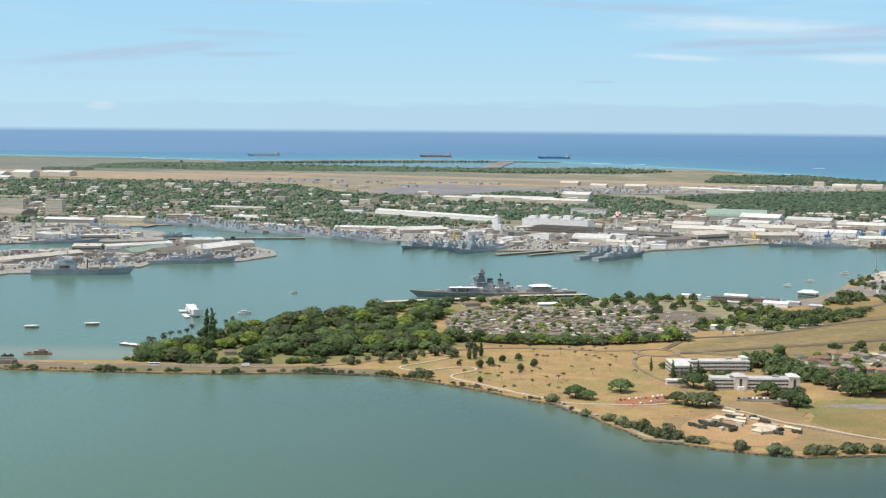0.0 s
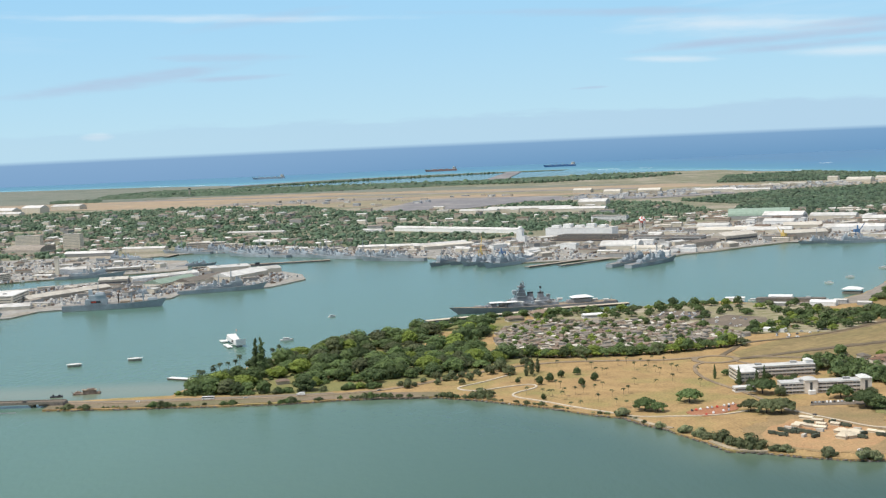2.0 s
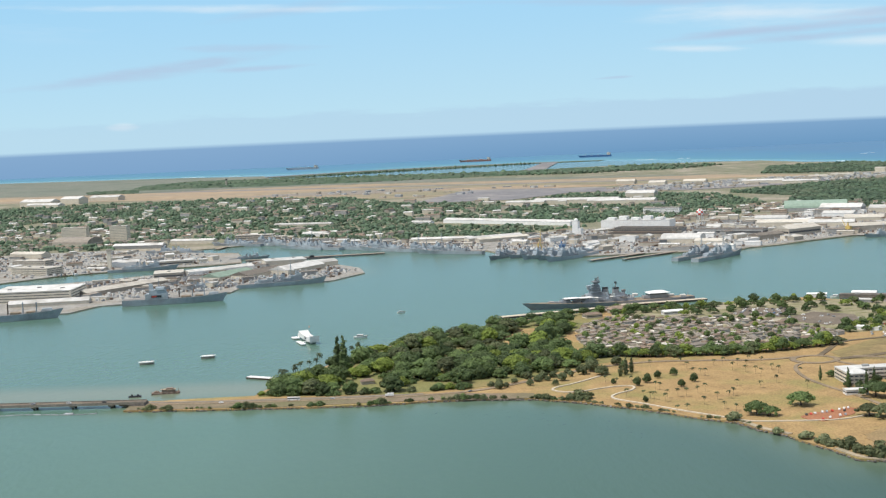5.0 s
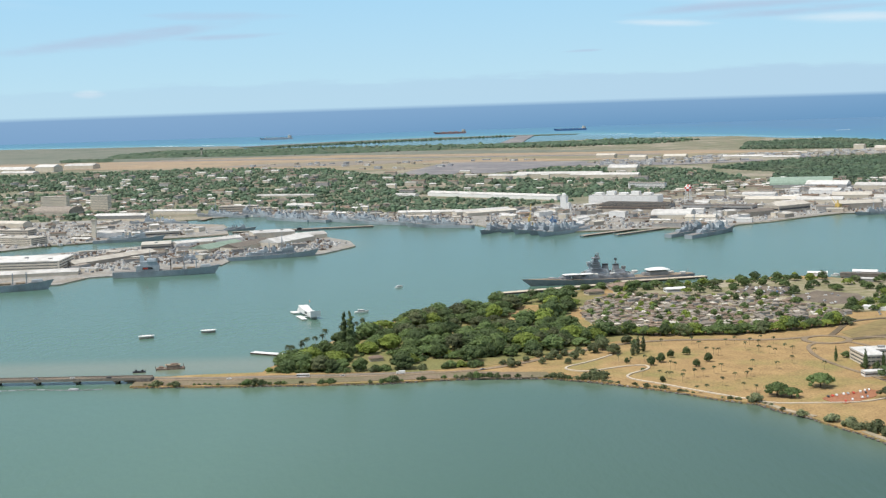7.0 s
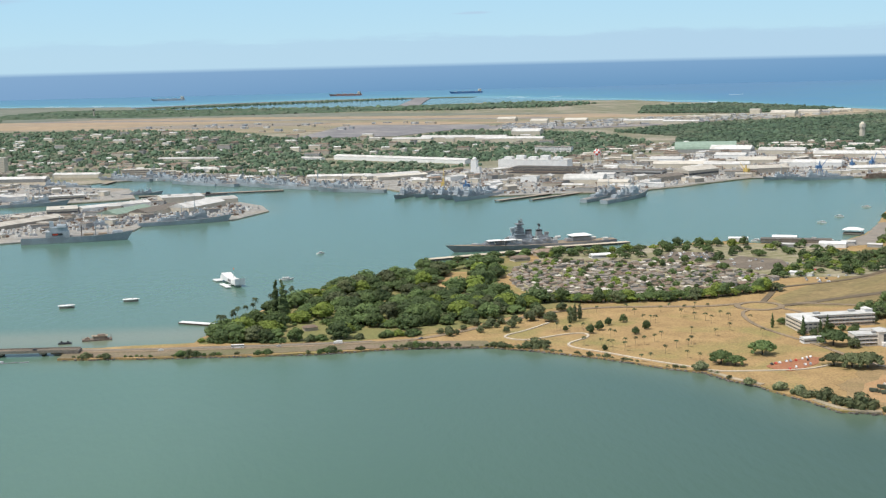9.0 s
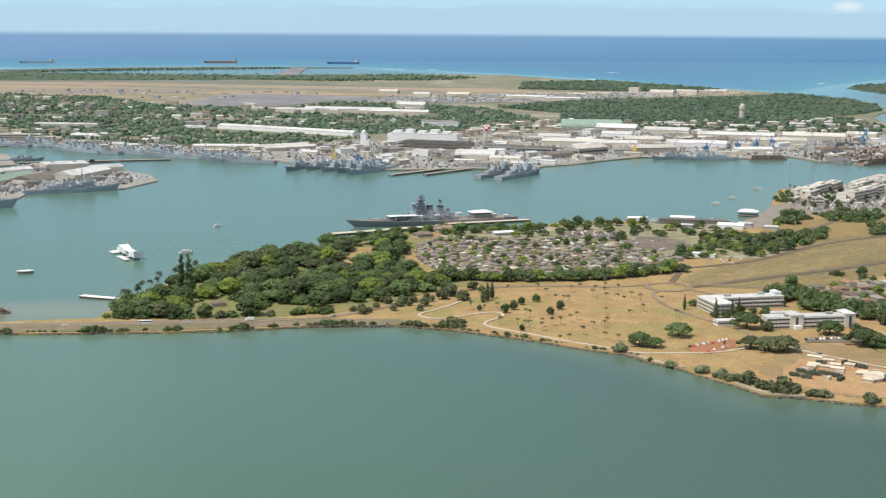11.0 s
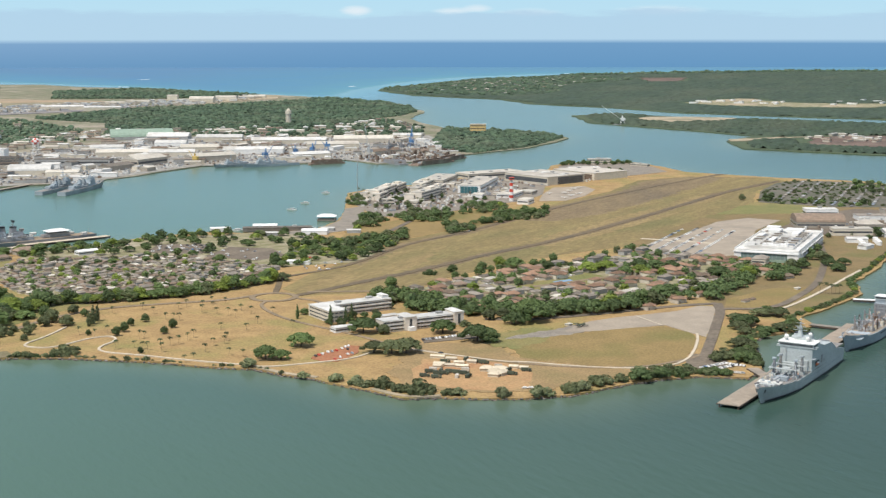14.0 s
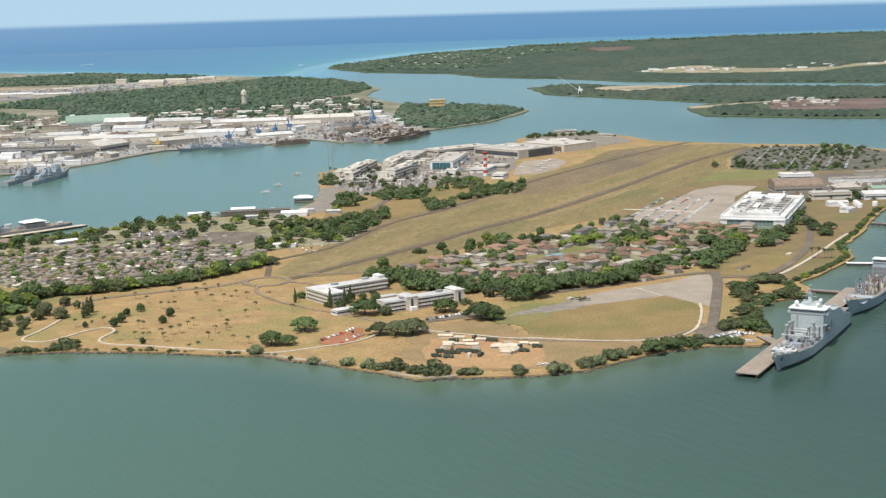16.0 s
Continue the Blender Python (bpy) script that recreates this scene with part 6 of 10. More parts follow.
woods("wood_channel", [(700, 3800), (770, 4020), (840, 4260), (700, 4560), (1040, 4880), (1402, 5000), (1777, 5150), (2010, 5300), (2040, 4850), (1980, 4600), (1900, 4360), (1749, 4175), (1600, 4060), (1442, 3912), (1228, 3812), (1106, 3905), (900, 3850)],
      7600, 9, 4.2, 8.5, "leaf_wood", 62, "dense dark green woods along the channel", avoid=[[(600, 3640), (850, 3560), (850, 3800), (640, 3800)]])
woods("wood_yards", [(560, 3640), (900, 3690), (1090, 3560), (1280, 3470), (1430, 3450), (1560, 3680), (1600, 4040), (1442, 3890), (1228, 3800), (1106, 3890), (900, 3840), (700, 3790)], 760, 11, 4, 8, "leaf_wood", 72, "scattered dark trees between shipyard sheds")
woods("wood_hospital", [(1260, 3060), (1330, 3200), (1440, 3380), (1590, 3600), (1660, 3420), (1690, 3270), (1670, 3160), (1560, 3060), (1430, 2955), (1260, 2890), (1240, 2960)], 1300, 8, 4.2, 8, "leaf_wood", 63, "green trees on a point of the harbour")
woods("wood_coast", [(1063, 5786), (1211, 6380), (1614, 6480), (1800, 5900), (1880, 5700), (1436, 5570)], 2600, 10, 4.5, 9, "leaf_wood", 64, "green trees along the beach")
woods("wood_airport", [(-1500, 6900), (-940, 6800), (-585, 7030), (360, 6570), (883, 6650), (1100, 6900), (830, 7200), (300, 6950), (-500, 7250), (-1300, 7200)], 1150, 22, 7, 13, "leaf_far", 65, "scrub and trees beyond the runway")
woods("wood_lagoon", [(-1000, 7750), (-445, 8080), (305, 8330), (200, 8250), (-600, 7900), (-1000, 7700)], 160, 20, 6, 10, "leaf_far", 66, "scrub on the reef")


def inside_all(poly, x, y):
    """Which of many places lie inside an outline."""
    hit = np.zeros(x.shape, bool)
    for (x0, y0), (x1, y1) in zip(poly, poly[-1:] + poly[:-1]):
        if y0 != y1:
            hit ^= ((y0 > y) != (y1 > y)) & (x < (x1 - x0) * (y - y0) / (y1 - y0) + x0)
    return hit


def canopy(name, poly, cell, low, high, leaf, seed, label, avoid=()):
    """A closed roof of low trees, one uneven sheet that comes down to the ground round its edges and clearings."""
    rnd = np.random.RandomState(seed)
    q = np.array(poly, float)
    gx, gy = np.meshgrid(np.arange(q[:, 0].min() - cell, q[:, 0].max() + cell, cell), np.arange(q[:, 1].min() - cell, q[:, 1].max() + cell, cell), indexing="ij")
    gx, gy = gx + rnd.uniform(-.42, .42, gx.shape) * cell, gy + rnd.uniform(-.42, .42, gx.shape) * cell
    on = inside_all(poly, gx, gy)
    for a in avoid:
        on &= ~inside_all(a, gx, gy)
    deep = on.copy()
    for ax in (0, 1):
        for step in (-1, 1):
            deep &= np.roll(on, step, ax)
    inner = deep.copy()
    for ax in (0, 1):
        for step in (-1, 1):
            inner &= np.roll(deep, step, ax)
    gz = np.where(on & ~deep, LAND - 0.6, LAND + np.where(inner, 1.0, 0.62) * (low + (high - low) * rnd.uniform(0, 1, gx.shape) ** 1.3))
    n1 = gx.shape[1]
    cells = np.argwhere(on[:-1, :-1] & on[1:, :-1] & on[:-1, 1:] & on[1:, 1:])
    k = cells[:, 0] * n1 + cells[:, 1]
    me = bpy.data.meshes.new(name)
    me.from_pydata(np.stack([gx, gy, gz], 2).reshape(-1, 3).tolist(), [], np.stack([k, k + n1, k + n1 + 1, k + 1], 1).tolist())
    me.materials.append(M[leaf])
    return tagged(new(name, me), label, "trees", kind="stuff")


canopy("wood_peninsula", [(2490, 5800), (2420, 5355), (2485, 5105), (2555, 4875), (2480, 4560), (2585, 4185), (2590, 3880), (2760, 3540), (2985, 3160), (3900, 2300), (7300, 3700), (7200, 5800), (6885, 6450), (6005, 7040), (5165, 7150), (4325, 7140), (3595, 6860), (2965, 6330), (2600, 6000)],
       20, 2.5, 6.0, "leaf_mangrove", 67, "green mangrove and scrub on a peninsula", [[(2960, 4330), (3150, 4420), (3370, 4505), (3420, 4420), (3345, 4270), (3350, 4140), (3430, 4010), (3600, 3930), (3740, 4020), (3940, 3995), (4370, 4010), (4320, 3880), (3800, 3840), (3597, 3840), (3330, 3740), (3180, 3840), (3070, 3940), (2980, 4110)], [(4150, 6070), (4440, 6600), (4680, 6440), (4270, 5970)]])
canopy("wood_spit", [(2225, 3890), (2365, 3900), (2420, 3715), (2590, 3395), (2810, 3015), (3260, 2320), (2410, 1930), (2085, 2340), (1995, 2440), (1920, 2570), (1865, 2690), (1980, 2840), (2145, 2940), (2125, 3165), (2100, 3355), (2070, 3585)],
       12, 3.0, 9.5, "leaf_mangrove", 68, "dark green mangrove on a spit in the channel", [[(2290, 3700), (2370, 3730), (2490, 3660), (2570, 3540), (2440, 3460), (2260, 3470), (2240, 3580)], [(2040, 2700), (2190, 2910), (2330, 2880), (2420, 2800), (2520, 2690), (2660, 2570), (2720, 2440), (2560, 2310), (2330, 2380), (2230, 2432), (2110, 2540), (2045, 2630)], [(1940, 2850), (1975, 2920), (2240, 2900), (2240, 2850)]])
canopy("wood_airfield", [(-1720, 6760), (-1358, 6755), (-996, 6640), (-553, 6615), (-88, 6680), (387, 6750), (715, 6640), (900, 6900), (430, 7200), (130, 7110), (-600, 7300), (-1150, 7540), (-1540, 7640), (-1760, 7274)],
       15, 3, 11, "leaf_far", 70, "grey-green scrub and trees beyond an airfield")
canopy("wood_taxiway", [(-1930, 6840), (-1836, 6520), (-1580, 6470), (-1640, 6790)], 15, 3, 10, "leaf_far", 71, "dark clump of trees beside a far runway")
woods("wood_village", [(2560, 5950), (2440, 5400), (2700, 5080), (3050, 5250), (3500, 5900), (4300, 6350), (4300, 7000), (3600, 6820), (2980, 6300)], 2600, 14, 6, 11, "leaf_wood", 69, "green garden trees round houses on a peninsula", tall=0.8)
woods("wood_beach", [(4300, 7140), (5165, 7150), (6005, 7040), (6885, 6450), (7000, 6200), (6700, 6350), (5950, 6850), (5165, 6980), (4325, 6960)], 1100, 16, 6, 12, "leaf_wood", 73, "dark trees along a far beach")

# ---- ships ----
def hull_geo(length, beam, stern_h, mid_h, bow_h, fine=0.55, transom=0.8, rake=0.05, n=18):
    """A lofted hull along x, bow at +x: stations of keel line, waterline and deck edge."""
    g, vs, fs = Geo(), [], []
    for i in range(n + 1):
        s = i / n
        full = min(1.0, transom + (1 - transom) * min(1, s / 0.25))
        t = max(0.0, (s - fine) / (1 - fine))
        taper = (1 - t ** 2.2) if t < 1 else 0.0
        wl, dk = full * max(0.0, 1 - t ** 1.6) * 0.96, full * max(0.02, taper)
        h = mid_h + (stern_h - mid_h) * max(0, 1 - s / 0.35) ** 1.5 + (bow_h - mid_h) * t ** 2
        xw, xd = -length / 2 + length * (1 - rake) * s, -length / 2 + length * s
        b = beam / 2
        vs += [(xw, -wl * b * .75, -3), (xw, -wl * b, 0.4), (xd, -dk * b, h), (xd, dk * b, h), (xw, wl * b, 0.4), (xw, wl * b * .75, -3)]
    for i in range(n):
        o = 6 * i
        for k in range(5):
            fs.append((o + k, o + 6 + k, o + 7 + k, o + k + 1))
    fs += [(5, 4, 3, 2, 1, 0), tuple(6 * n + k for k in range(6))]
    return g.add(vs, fs)


def deck_geo(length, beam, stern_h, mid_h, bow_h, fine=0.55, transom=0.8, n=18, inset=0.94, lift=0.12):
    vs, fs = [], []
    for i in range(n + 1):
        s = i / n
        full = min(1.0, transom + (1 - transom) * min(1, s / 0.25))
        t = max(0.0, (s - fine) / (1 - fine))
        dk = full * max(0.02, 1 - t ** 2.2) * inset
        h = mid_h + (stern_h - mid_h) * max(0, 1 - s / 0.35) ** 1.5 + (bow_h - mid_h) * t ** 2 + lift
        x = -length / 2 * inset ** 0.2 + length * inset ** 0.2 * s
        vs += [(x, -dk * beam / 2, h), (x, dk * beam / 2, h)]
    for i in range(n):
        o = 2 * i
        fs.append((o, o + 2, o + 3, o + 1))
    return Geo().add(vs, fs)


def hull_band(length, beam, stern_h, mid_h, bow_h, z0, z1, fine=0.55, transom=0.8, rake=0.05, s0=0.0, s1=0.97, out=0.12, thick=0.25, n=24):
    """A strip along both sides of such a hull; z0 and z1 run from 0 at the waterline to 1 at the deck edge."""
    g = Geo()
    for side in (-1, 1):
        vs, fs = [], []
        for i in range(n + 1):
            s = s0 + (s1 - s0) * i / n
            full = min(1.0, transom + (1 - transom) * min(1, s / 0.25))
            t = max(0.0, (s - fine) / (1 - fine))
            wl, dk = full * max(0.0, 1 - t ** 1.6) * 0.96, full * max(0.02, 1 - t ** 2.2)
            h = mid_h + (stern_h - mid_h) * max(0, 1 - s / 0.35) ** 1.5 + (bow_h - mid_h) * t ** 2
            xw, xd = -length / 2 + length * (1 - rake) * s, -length / 2 + length * s
            for k, o in ((z0, out), (z1, out), (z1, out - thick), (z0, out - thick)):
                vs.append((xw + (xd - xw) * k, side * ((wl + (dk - wl) * k) * beam / 2 + o), 0.4 + (h - 0.4) * k))
        for i in range(n):
            o = 4 * i
            for k in range(4):
                q = (o + k, o + 4 + k, o + 4 + (k + 1) % 4, o + (k + 1) % 4)
                fs.append(q if side < 0 else q[::-1])
        fs += [(0, 1, 2, 3), tuple(4 * n + k for k in (3, 2, 1, 0))]
        g.add(vs, fs)
    return g


def profile_geo(pts, w, y=0.0):
    """A block of width w whose outline in the x-z plane is given."""
    n = len(pts)
    vs = [(x, y - w / 2, z) for x, z in pts] + [(x, y + w / 2, z) for x, z in pts]
    area = sum(pts[i][0] * pts[(i + 1) % n][1] - pts[(i + 1) % n][0] * pts[i][1] for i in range(n))
    fs = [tuple(range(n)), tuple(range(2 * n - 1, n - 1, -1))] + [((i + 1) % n, i, n + i, n + (i + 1) % n) for i in range(n)]
    return Geo().add(vs, fs if area > 0 else [f[::-1] for f in fs])


def railing_geo(x0, x1, half, z, posts):
    """Thin posts and two rails along both deck edges between x0 and x1."""
    g = Geo()
    for sy in (-1, 1):
        for i in range(posts):
            g.cyl(x0 + (x1 - x0) * i / (posts - 1), sy * half, z, .07, 1.1, 4)
        for zz in (.55, 1.05):
            g.box((x0 + x1) / 2, sy * half, z + zz, abs(x1 - x0), .08, .08)
    return g


def mast_geo(x, y, z, h, w=1.0, arms=3):
    """A lattice mast with yards."""
    g = Geo()
    for sx, sy in ((-1, -1), (1, -1), (0, 1.2)):
        g.beam((x + sx * w, y + sy * w, z), (x, y, z + h * .8), 0.28, 5, 0.2)
    g.beam((x, y, z + h * .5), (x, y, z + h), 0.25, 5, 0.12)
    for i in range(arms):
        zz = z + h * (0.45 + 0.16 * i)
        g.beam((x, y - w * (3 - .7 * i), zz), (x, y + w * (3 - .7 * i), zz), 0.18, 5)
        g.box(x, y, zz, 1.2, 1.2, 0.8)
    return g


def warship(name, x, y, rot, label, size=1.0, mat="ship_grey", group="moored warships"):
    s = thing(name, x, y, 0, rot, label, "warship", group)
    part("hull", hull_geo(150, 19, 6, 6.5, 11), mat, s)
    part("deck", deck_geo(150, 19, 6, 6.5, 11), "deck", s)
    r = random.Random(17)

    def works(g, n, x0, x1, half, z0, z1, big=3.2):
        """Lockers, vents and platforms heaped on the upper works."""
        for _ in range(n):
            g.box(r.uniform(x0, x1), r.uniform(-half, half), r.uniform(z0, z1), r.uniform(.8, big), r.uniform(.8, big), r.uniform(.8, 2.6), r.choice((0, 0, 30)), .85)
        return g

    part("deckhouse", works(Geo().box(10, 0, 6.4, 52, 12.5, 3.0, 0, .97).box(15, 0, 9.4, 36, 10.5, 2.8, 0, .95).box(23, 0, 12.2, 20, 11.5, 3.2, 0, .92).box(6, 5.8, 9.4, 8, 2.4, 2).box(6, -5.8, 9.4, 8, 2.4, 2), 26, -8, 34, 6.2, 9.2, 13.5), mat, s)
    part("bridge", works(Geo().box(27, 0, 15.4, 10, 11, 3.2, 0, .86).box(25, 0, 18.6, 6, 6.4, 2.4, 0, .8).box(24, 0, 21.0, 3, 3, 2.2, 0, .7), 7, 20, 29, 4.5, 17.5, 20, 1.8), mat, s)
    part("bridge_window", Geo().box(31.2, 0, 16.9, 1.4, 9.6, 1.0), "dark_glass", s)
    part("hangar", works(Geo().box(-28, 0, 6.4, 24, 12.5, 5.0, 0, .95).box(-20, 0, 11.4, 11, 8, 2.8, 0, .88).box(-42, 0, 6.3, 6, 9, 2.2), 16, -44, -10, 6, 6.8, 11.5), mat, s)
    for fx in (2, -12):
        f = part("funnel", Geo().box(fx, 0, 11.0, 7, 5.6, 8.0, 0, .66), mat, s)
        part("uptake", Geo().cyl(fx, 0, 19, 1.3, 1.6, 8), "black_paint", f)
    part("mast", mast_geo(15, 0, 14.5, 27, 2.0, 5).box(15, 0, 24, 3.4, 3.4, .4).box(15, 0, 30, 2.4, 2.4, .4), mat, s)
    part("mast", mast_geo(-6, 0, 12, 18, 1.3, 3), mat, s)
    gun = part("gun", Geo().box(53, 0, 8.2, 6, 4.6, 3, 0, .72), mat, s)
    part("barrel", Geo().beam((55, 0, 10), (62.5, 0, 11), .3, 6), mat, gun)
    part("missile_deck", Geo().box(42, 0, 7.3, 9, 8, .8), "deck", s)
    for sx, sy in ((20, 5), (-30, -4), (30, -4)):
        part("radar_dome", Geo().ball(sx, sy, 17.6 if sx < 0 else 23, 1.3, 1.3, 1.5, 8, 5), "white_paint", s)
    for sy in (-8.2, 8.2):
        part("boat", Geo().ball(-4, sy, 9, 3.6, 1.1, 1.0, 8, 5), "grey_paint", s)
    s.scale = (size, size, size)
    return s


first_ship = warship("warship", -155, 2885, 153, "light grey destroyer moored bow out at a quay")
for x, y, rot, sz in ((-285, 3005, 142, .98), (-300, 3030, 142, .95), (-205, 2945, 145, .95), (-440, 3125, 140, .98), (-478, 3150, 139, .93), (-360, 3080, 140, .9), (-560, 3275, 147, 1.0), (-640, 3298, 155, .9),
                      (-50, 2765, 240, .8), (25, 2740, 225, .85), (70, 2690, 227, .98), (52, 2720, 227, .9), (-8, 2772, 232, .75), (90, 2740, 228, .85),
                      (322, 2587, 48, 1.03), (288, 2612, 48, .95), (760, 2835, 185, .85), (700, 2868, 195, .7), (-755, 3165, 175, .85), (-740, 2800, 12, .9), (-570, 2440, 9, .62), (-560, 2960, 15, .55)):
    c = place(first_ship, x, y, 0, rot, sz)

# grey frigate alongside the paved peninsula
f = place(first_ship, -428, 2440, 0, 17, 1.02)
f["label"] = "long grey warship moored along a wharf"


def auxiliary(x, y, rot, size, label):
    """Naval support ship: bridge block forward of the middle, long cargo deck with posts."""
    s = thing("support_ship", x, y, 0, rot, label, "ship", "moored support ships")
    part("hull", hull_geo(160, 22, 9, 9, 13), "ship_grey", s)
    part("deck", deck_geo(160, 22, 9, 9, 13), "deck", s)
    part("bridge", Geo().box(-28, 0, 9, 34, 20, 8, 0, .95).box(-26, 0, 17, 26, 18, 6, 0, .92).box(-22, 0, 23, 14, 20, 3.4, 0, .9), "ship_grey", s)
    part("bridge_window", Geo().box(-15.4, 0, 24.2, 1.0, 17, 1.2), "dark_glass", s)
    part("side_panel", Geo().box(-28, -10.1, 11.6, 15, .4, 3.2), "black_paint", s, "dark painted side panel")
    part("banner", Geo().box(-31, -10.3, 12.0, 7, .4, 2.4), "red_paint", s, "red banner on the ship's side")
    part("funnel", Geo().box(-36, 0, 23, 7, 6, 9, 0, .7), "ship_grey", s)
    part("mast", mast_geo(-24, 0, 26, 16, 1.4), "ship_grey", s)
    for px in (6, 26, 44):
        part("post", Geo().beam((px, -5, 9), (px, -5, 24), .6, 6).beam((px, 5, 9), (px, 5, 24), .6, 6).beam((px, -7, 23), (px, 7, 23), .5, 6), "pile_wood" if px == 6 else "ship_grey", s)
    part("hatch", Geo().box(16, 0, 9.2, 14, 14, 2.2).box(36, 0, 9.2, 12, 13, 2.2), "teak", s)
    part("forecastle", Geo().box(58, 0, 11, 16, 11, 3.2, 0, .8), "ship_grey", s)
    s.scale = (size, size, size)
    return s


auxiliary(-568, 2252, 8, 1.0, "grey naval support ship moored along a wharf")
auxiliary(-790, 2118, 14, 1.05, "grey naval support ship with a low deck at a quay")


def battleship(x, y, rot):
    """The museum battleship; bow at +x."""
    s = thing("battleship", x, y, 0, rot, "grey museum battleship with tall towers at a pier", "warship")
    dims = (242, 31, 5.5, 5.5, 10)
    part("hull", hull_geo(*dims, fine=0.42, transom=0.55), "dark_ship", s)
    part("deck", deck_geo(*dims, fine=0.42, transom=0.55), "teak", s, "weathered teak deck")
    for tx, tz, face in ((62, 6.5, 1), (44, 9, 1), (-58, 6.2, -1)):
        t = part("gun_turret", Geo().cyl(tx, 0, 5, 6, tz - 4.5, 14).box(tx - face * 1.5, 0, tz, 16, 12, 3.4, 0, .86), "dark_ship", s)
        for gy in (-3.2, 0, 3.2):
            part("gun_barrel", Geo().beam((tx + face * 6, gy, tz + 1.8), (tx + face * 22, gy, tz + 2.8), .7, 8, .4), "dark_ship", t)
    part("superstructure", Geo().box(2, 0, 5.5, 74, 21, 4, 0, .95).box(4, 0, 9.5, 54, 15, 3.4, 0, .93).box(15, 0, 12.9, 18, 11, 4, 0, .88).box(-16, 0, 12.9, 14, 10, 3.4, 0, .9), "war_grey", s)
    for i in range(14):
        part("deck_locker", Geo().box(-30 + i * 4.8, 8.4 if i % 2 else -8.4, 9.5, 2.6, 2.4, 1.6 + (i % 3) * .8), "ship_grey" if i % 3 else "dark_ship", s)
    tower = part("conning_tower", Geo().box(13, 0, 12.9, 20, 12, 4.0, 0, .78).box(15, 0, 16.5, 12, 9, 4.5, 0, .76).box(15, 0, 21, 9.5, 8, 4, 0, .8).cyl(15, 0, 25, 3.2, 4, 10, 2.6).box(15, 0, 29, 8.4, 9.5, 1.6).cyl(15, 0, 30.3, 1.8, 1.6, 10), "war_grey", s)
    part("tower_shoulder", Geo().box(21, 0, 9.5, 17, 11.5, 6, 0, .74).box(19, 0, 15, 10, 8.5, 4.5, 0, .72).box(6, 0, 12, 11, 12, 4.5, 0, .72), "ship_grey", tower)
    for lz, lw in ((17.5, 12.5), (22.6, 9.8), (26.4, 8.0)):
        part("platform", Geo().box(16, 0, lz, lw * 1.1, lw, .5), "ship_grey", tower)
    part("yard_arm", Geo().beam((13, -8, 33), (13, 8, 33), .35, 5).beam((13, -5, 36), (13, 5, 36), .3, 5), "dark_ship", tower)
    part("director", Geo().cyl(24, 0, 20, 2.4, 3.5, 10).box(24, 0, 23.5, 5, 6, 2.2), "ship_grey", tower)
    part("platform", Geo().box(16, 0, 20.6, 12, 10, .4).box(15, 0, 24.8, 9.5, 9.5, .4), "ship_grey", tower)
    part("radar", Geo().box(15, 0, 32, .6, 6, 2.4), "black_paint", tower)
    part("mast", mast_geo(12, 0, 28, 9, 1.6), "dark_ship", tower)
    tower.scale = (1.12, 1.1, 1.10)
    for fx, fz in ((4, 14), (-11, 13)):
        f = part("funnel", Geo().box(fx, 0, 12, 9.5, 7.4, fz - 3, 0, .72), "dark_ship", s)
        part("cap", Geo().box(fx, 0, fz + 9, 7.2, 5.6, 1.8, 0, 1.06), "black_paint", f)
    part("mast", mast_geo(-11, 0, 16, 16, 2.4), "dark_ship", s)
    part("radar", Geo().box(-11, 0, 29, 1.2, 8, 2.6), "black_paint", s)
    part("director", Geo().cyl(-22, 0, 13, 2.2, 4.5, 10).box(-22, 0, 17.5, 5, 4.4, 2.4), "dark_ship", s)
    for px in (28, 14, -6, -20):
        for py in (-9.8, 9.8):
            t = part("secondary_turret", Geo().box(px, py, 9.5, 6, 4.4, 2.6, 0, .82), "dark_ship", s)
            part("gun_barrel", Geo().beam((px + 2.6, py, 11), (px + 8, py, 11.6), .28, 6), "dark_ship", t)
    gear = random.Random(14)
    for i in range(44):
        px, wide = gear.uniform(-36, 38), gear.choice((4, 7, 9.5))
        part(gear.choice(("locker", "searchlight", "raft", "gun_tub")), Geo().box(px, gear.uniform(-wide, wide), 9.3 if wide > 6 or px < -10 else 13, gear.uniform(1.2, 3.4), gear.uniform(1.2, 2.8), gear.uniform(1, 3.6), gear.choice((0, 45)), .85), gear.choice(("light_ship", "war_grey", "dark_ship", "white_roof", "black_paint")), s)
    part("stern_crane", Geo().beam((-112, 0, 5), (-115, 0, 12), .35, 6), "dark_ship", s)
    return s


BX, BY, BROT = 71, 2020, 191.3
battleship(BX, BY, BROT)


def on_deck(lx, ly=0.0):
    a = radians(BROT)
    return BX + lx * math.cos(a) - ly * math.sin(a), BY + lx * math.sin(a) + ly * math.cos(a)


for lx, ly, w, d in ((53, 3, 20, 12), (33, 6, 18, 10)):
    x, y = on_deck(lx, ly)
    c = thing("awning", x, y, 5.7, 11, "white canvas awning on a ship's deck", "awning")
    part("canopy", Geo().gable(0, 0, 7.2, w, d, 1.4, .3, 0, 3), "white_paint", c)
    for sx in (-1, 1):
        for sy in (-1, 1):
            part("post", Geo().cyl(sx * (w / 2 - .5), sy * (d / 2 - .5), 0, .2, 7.3, 6), "steel", c)
x, y = on_deck(-70)
c = thing("pavilion", x, y, 5.7, 11, "white tent pavilion on the battleship's afterdeck", "tent")
part("canopy", Geo().gable(0, 0, 7.2, 30, 20, 3.0, .4, 0, 9), "white_paint", c)
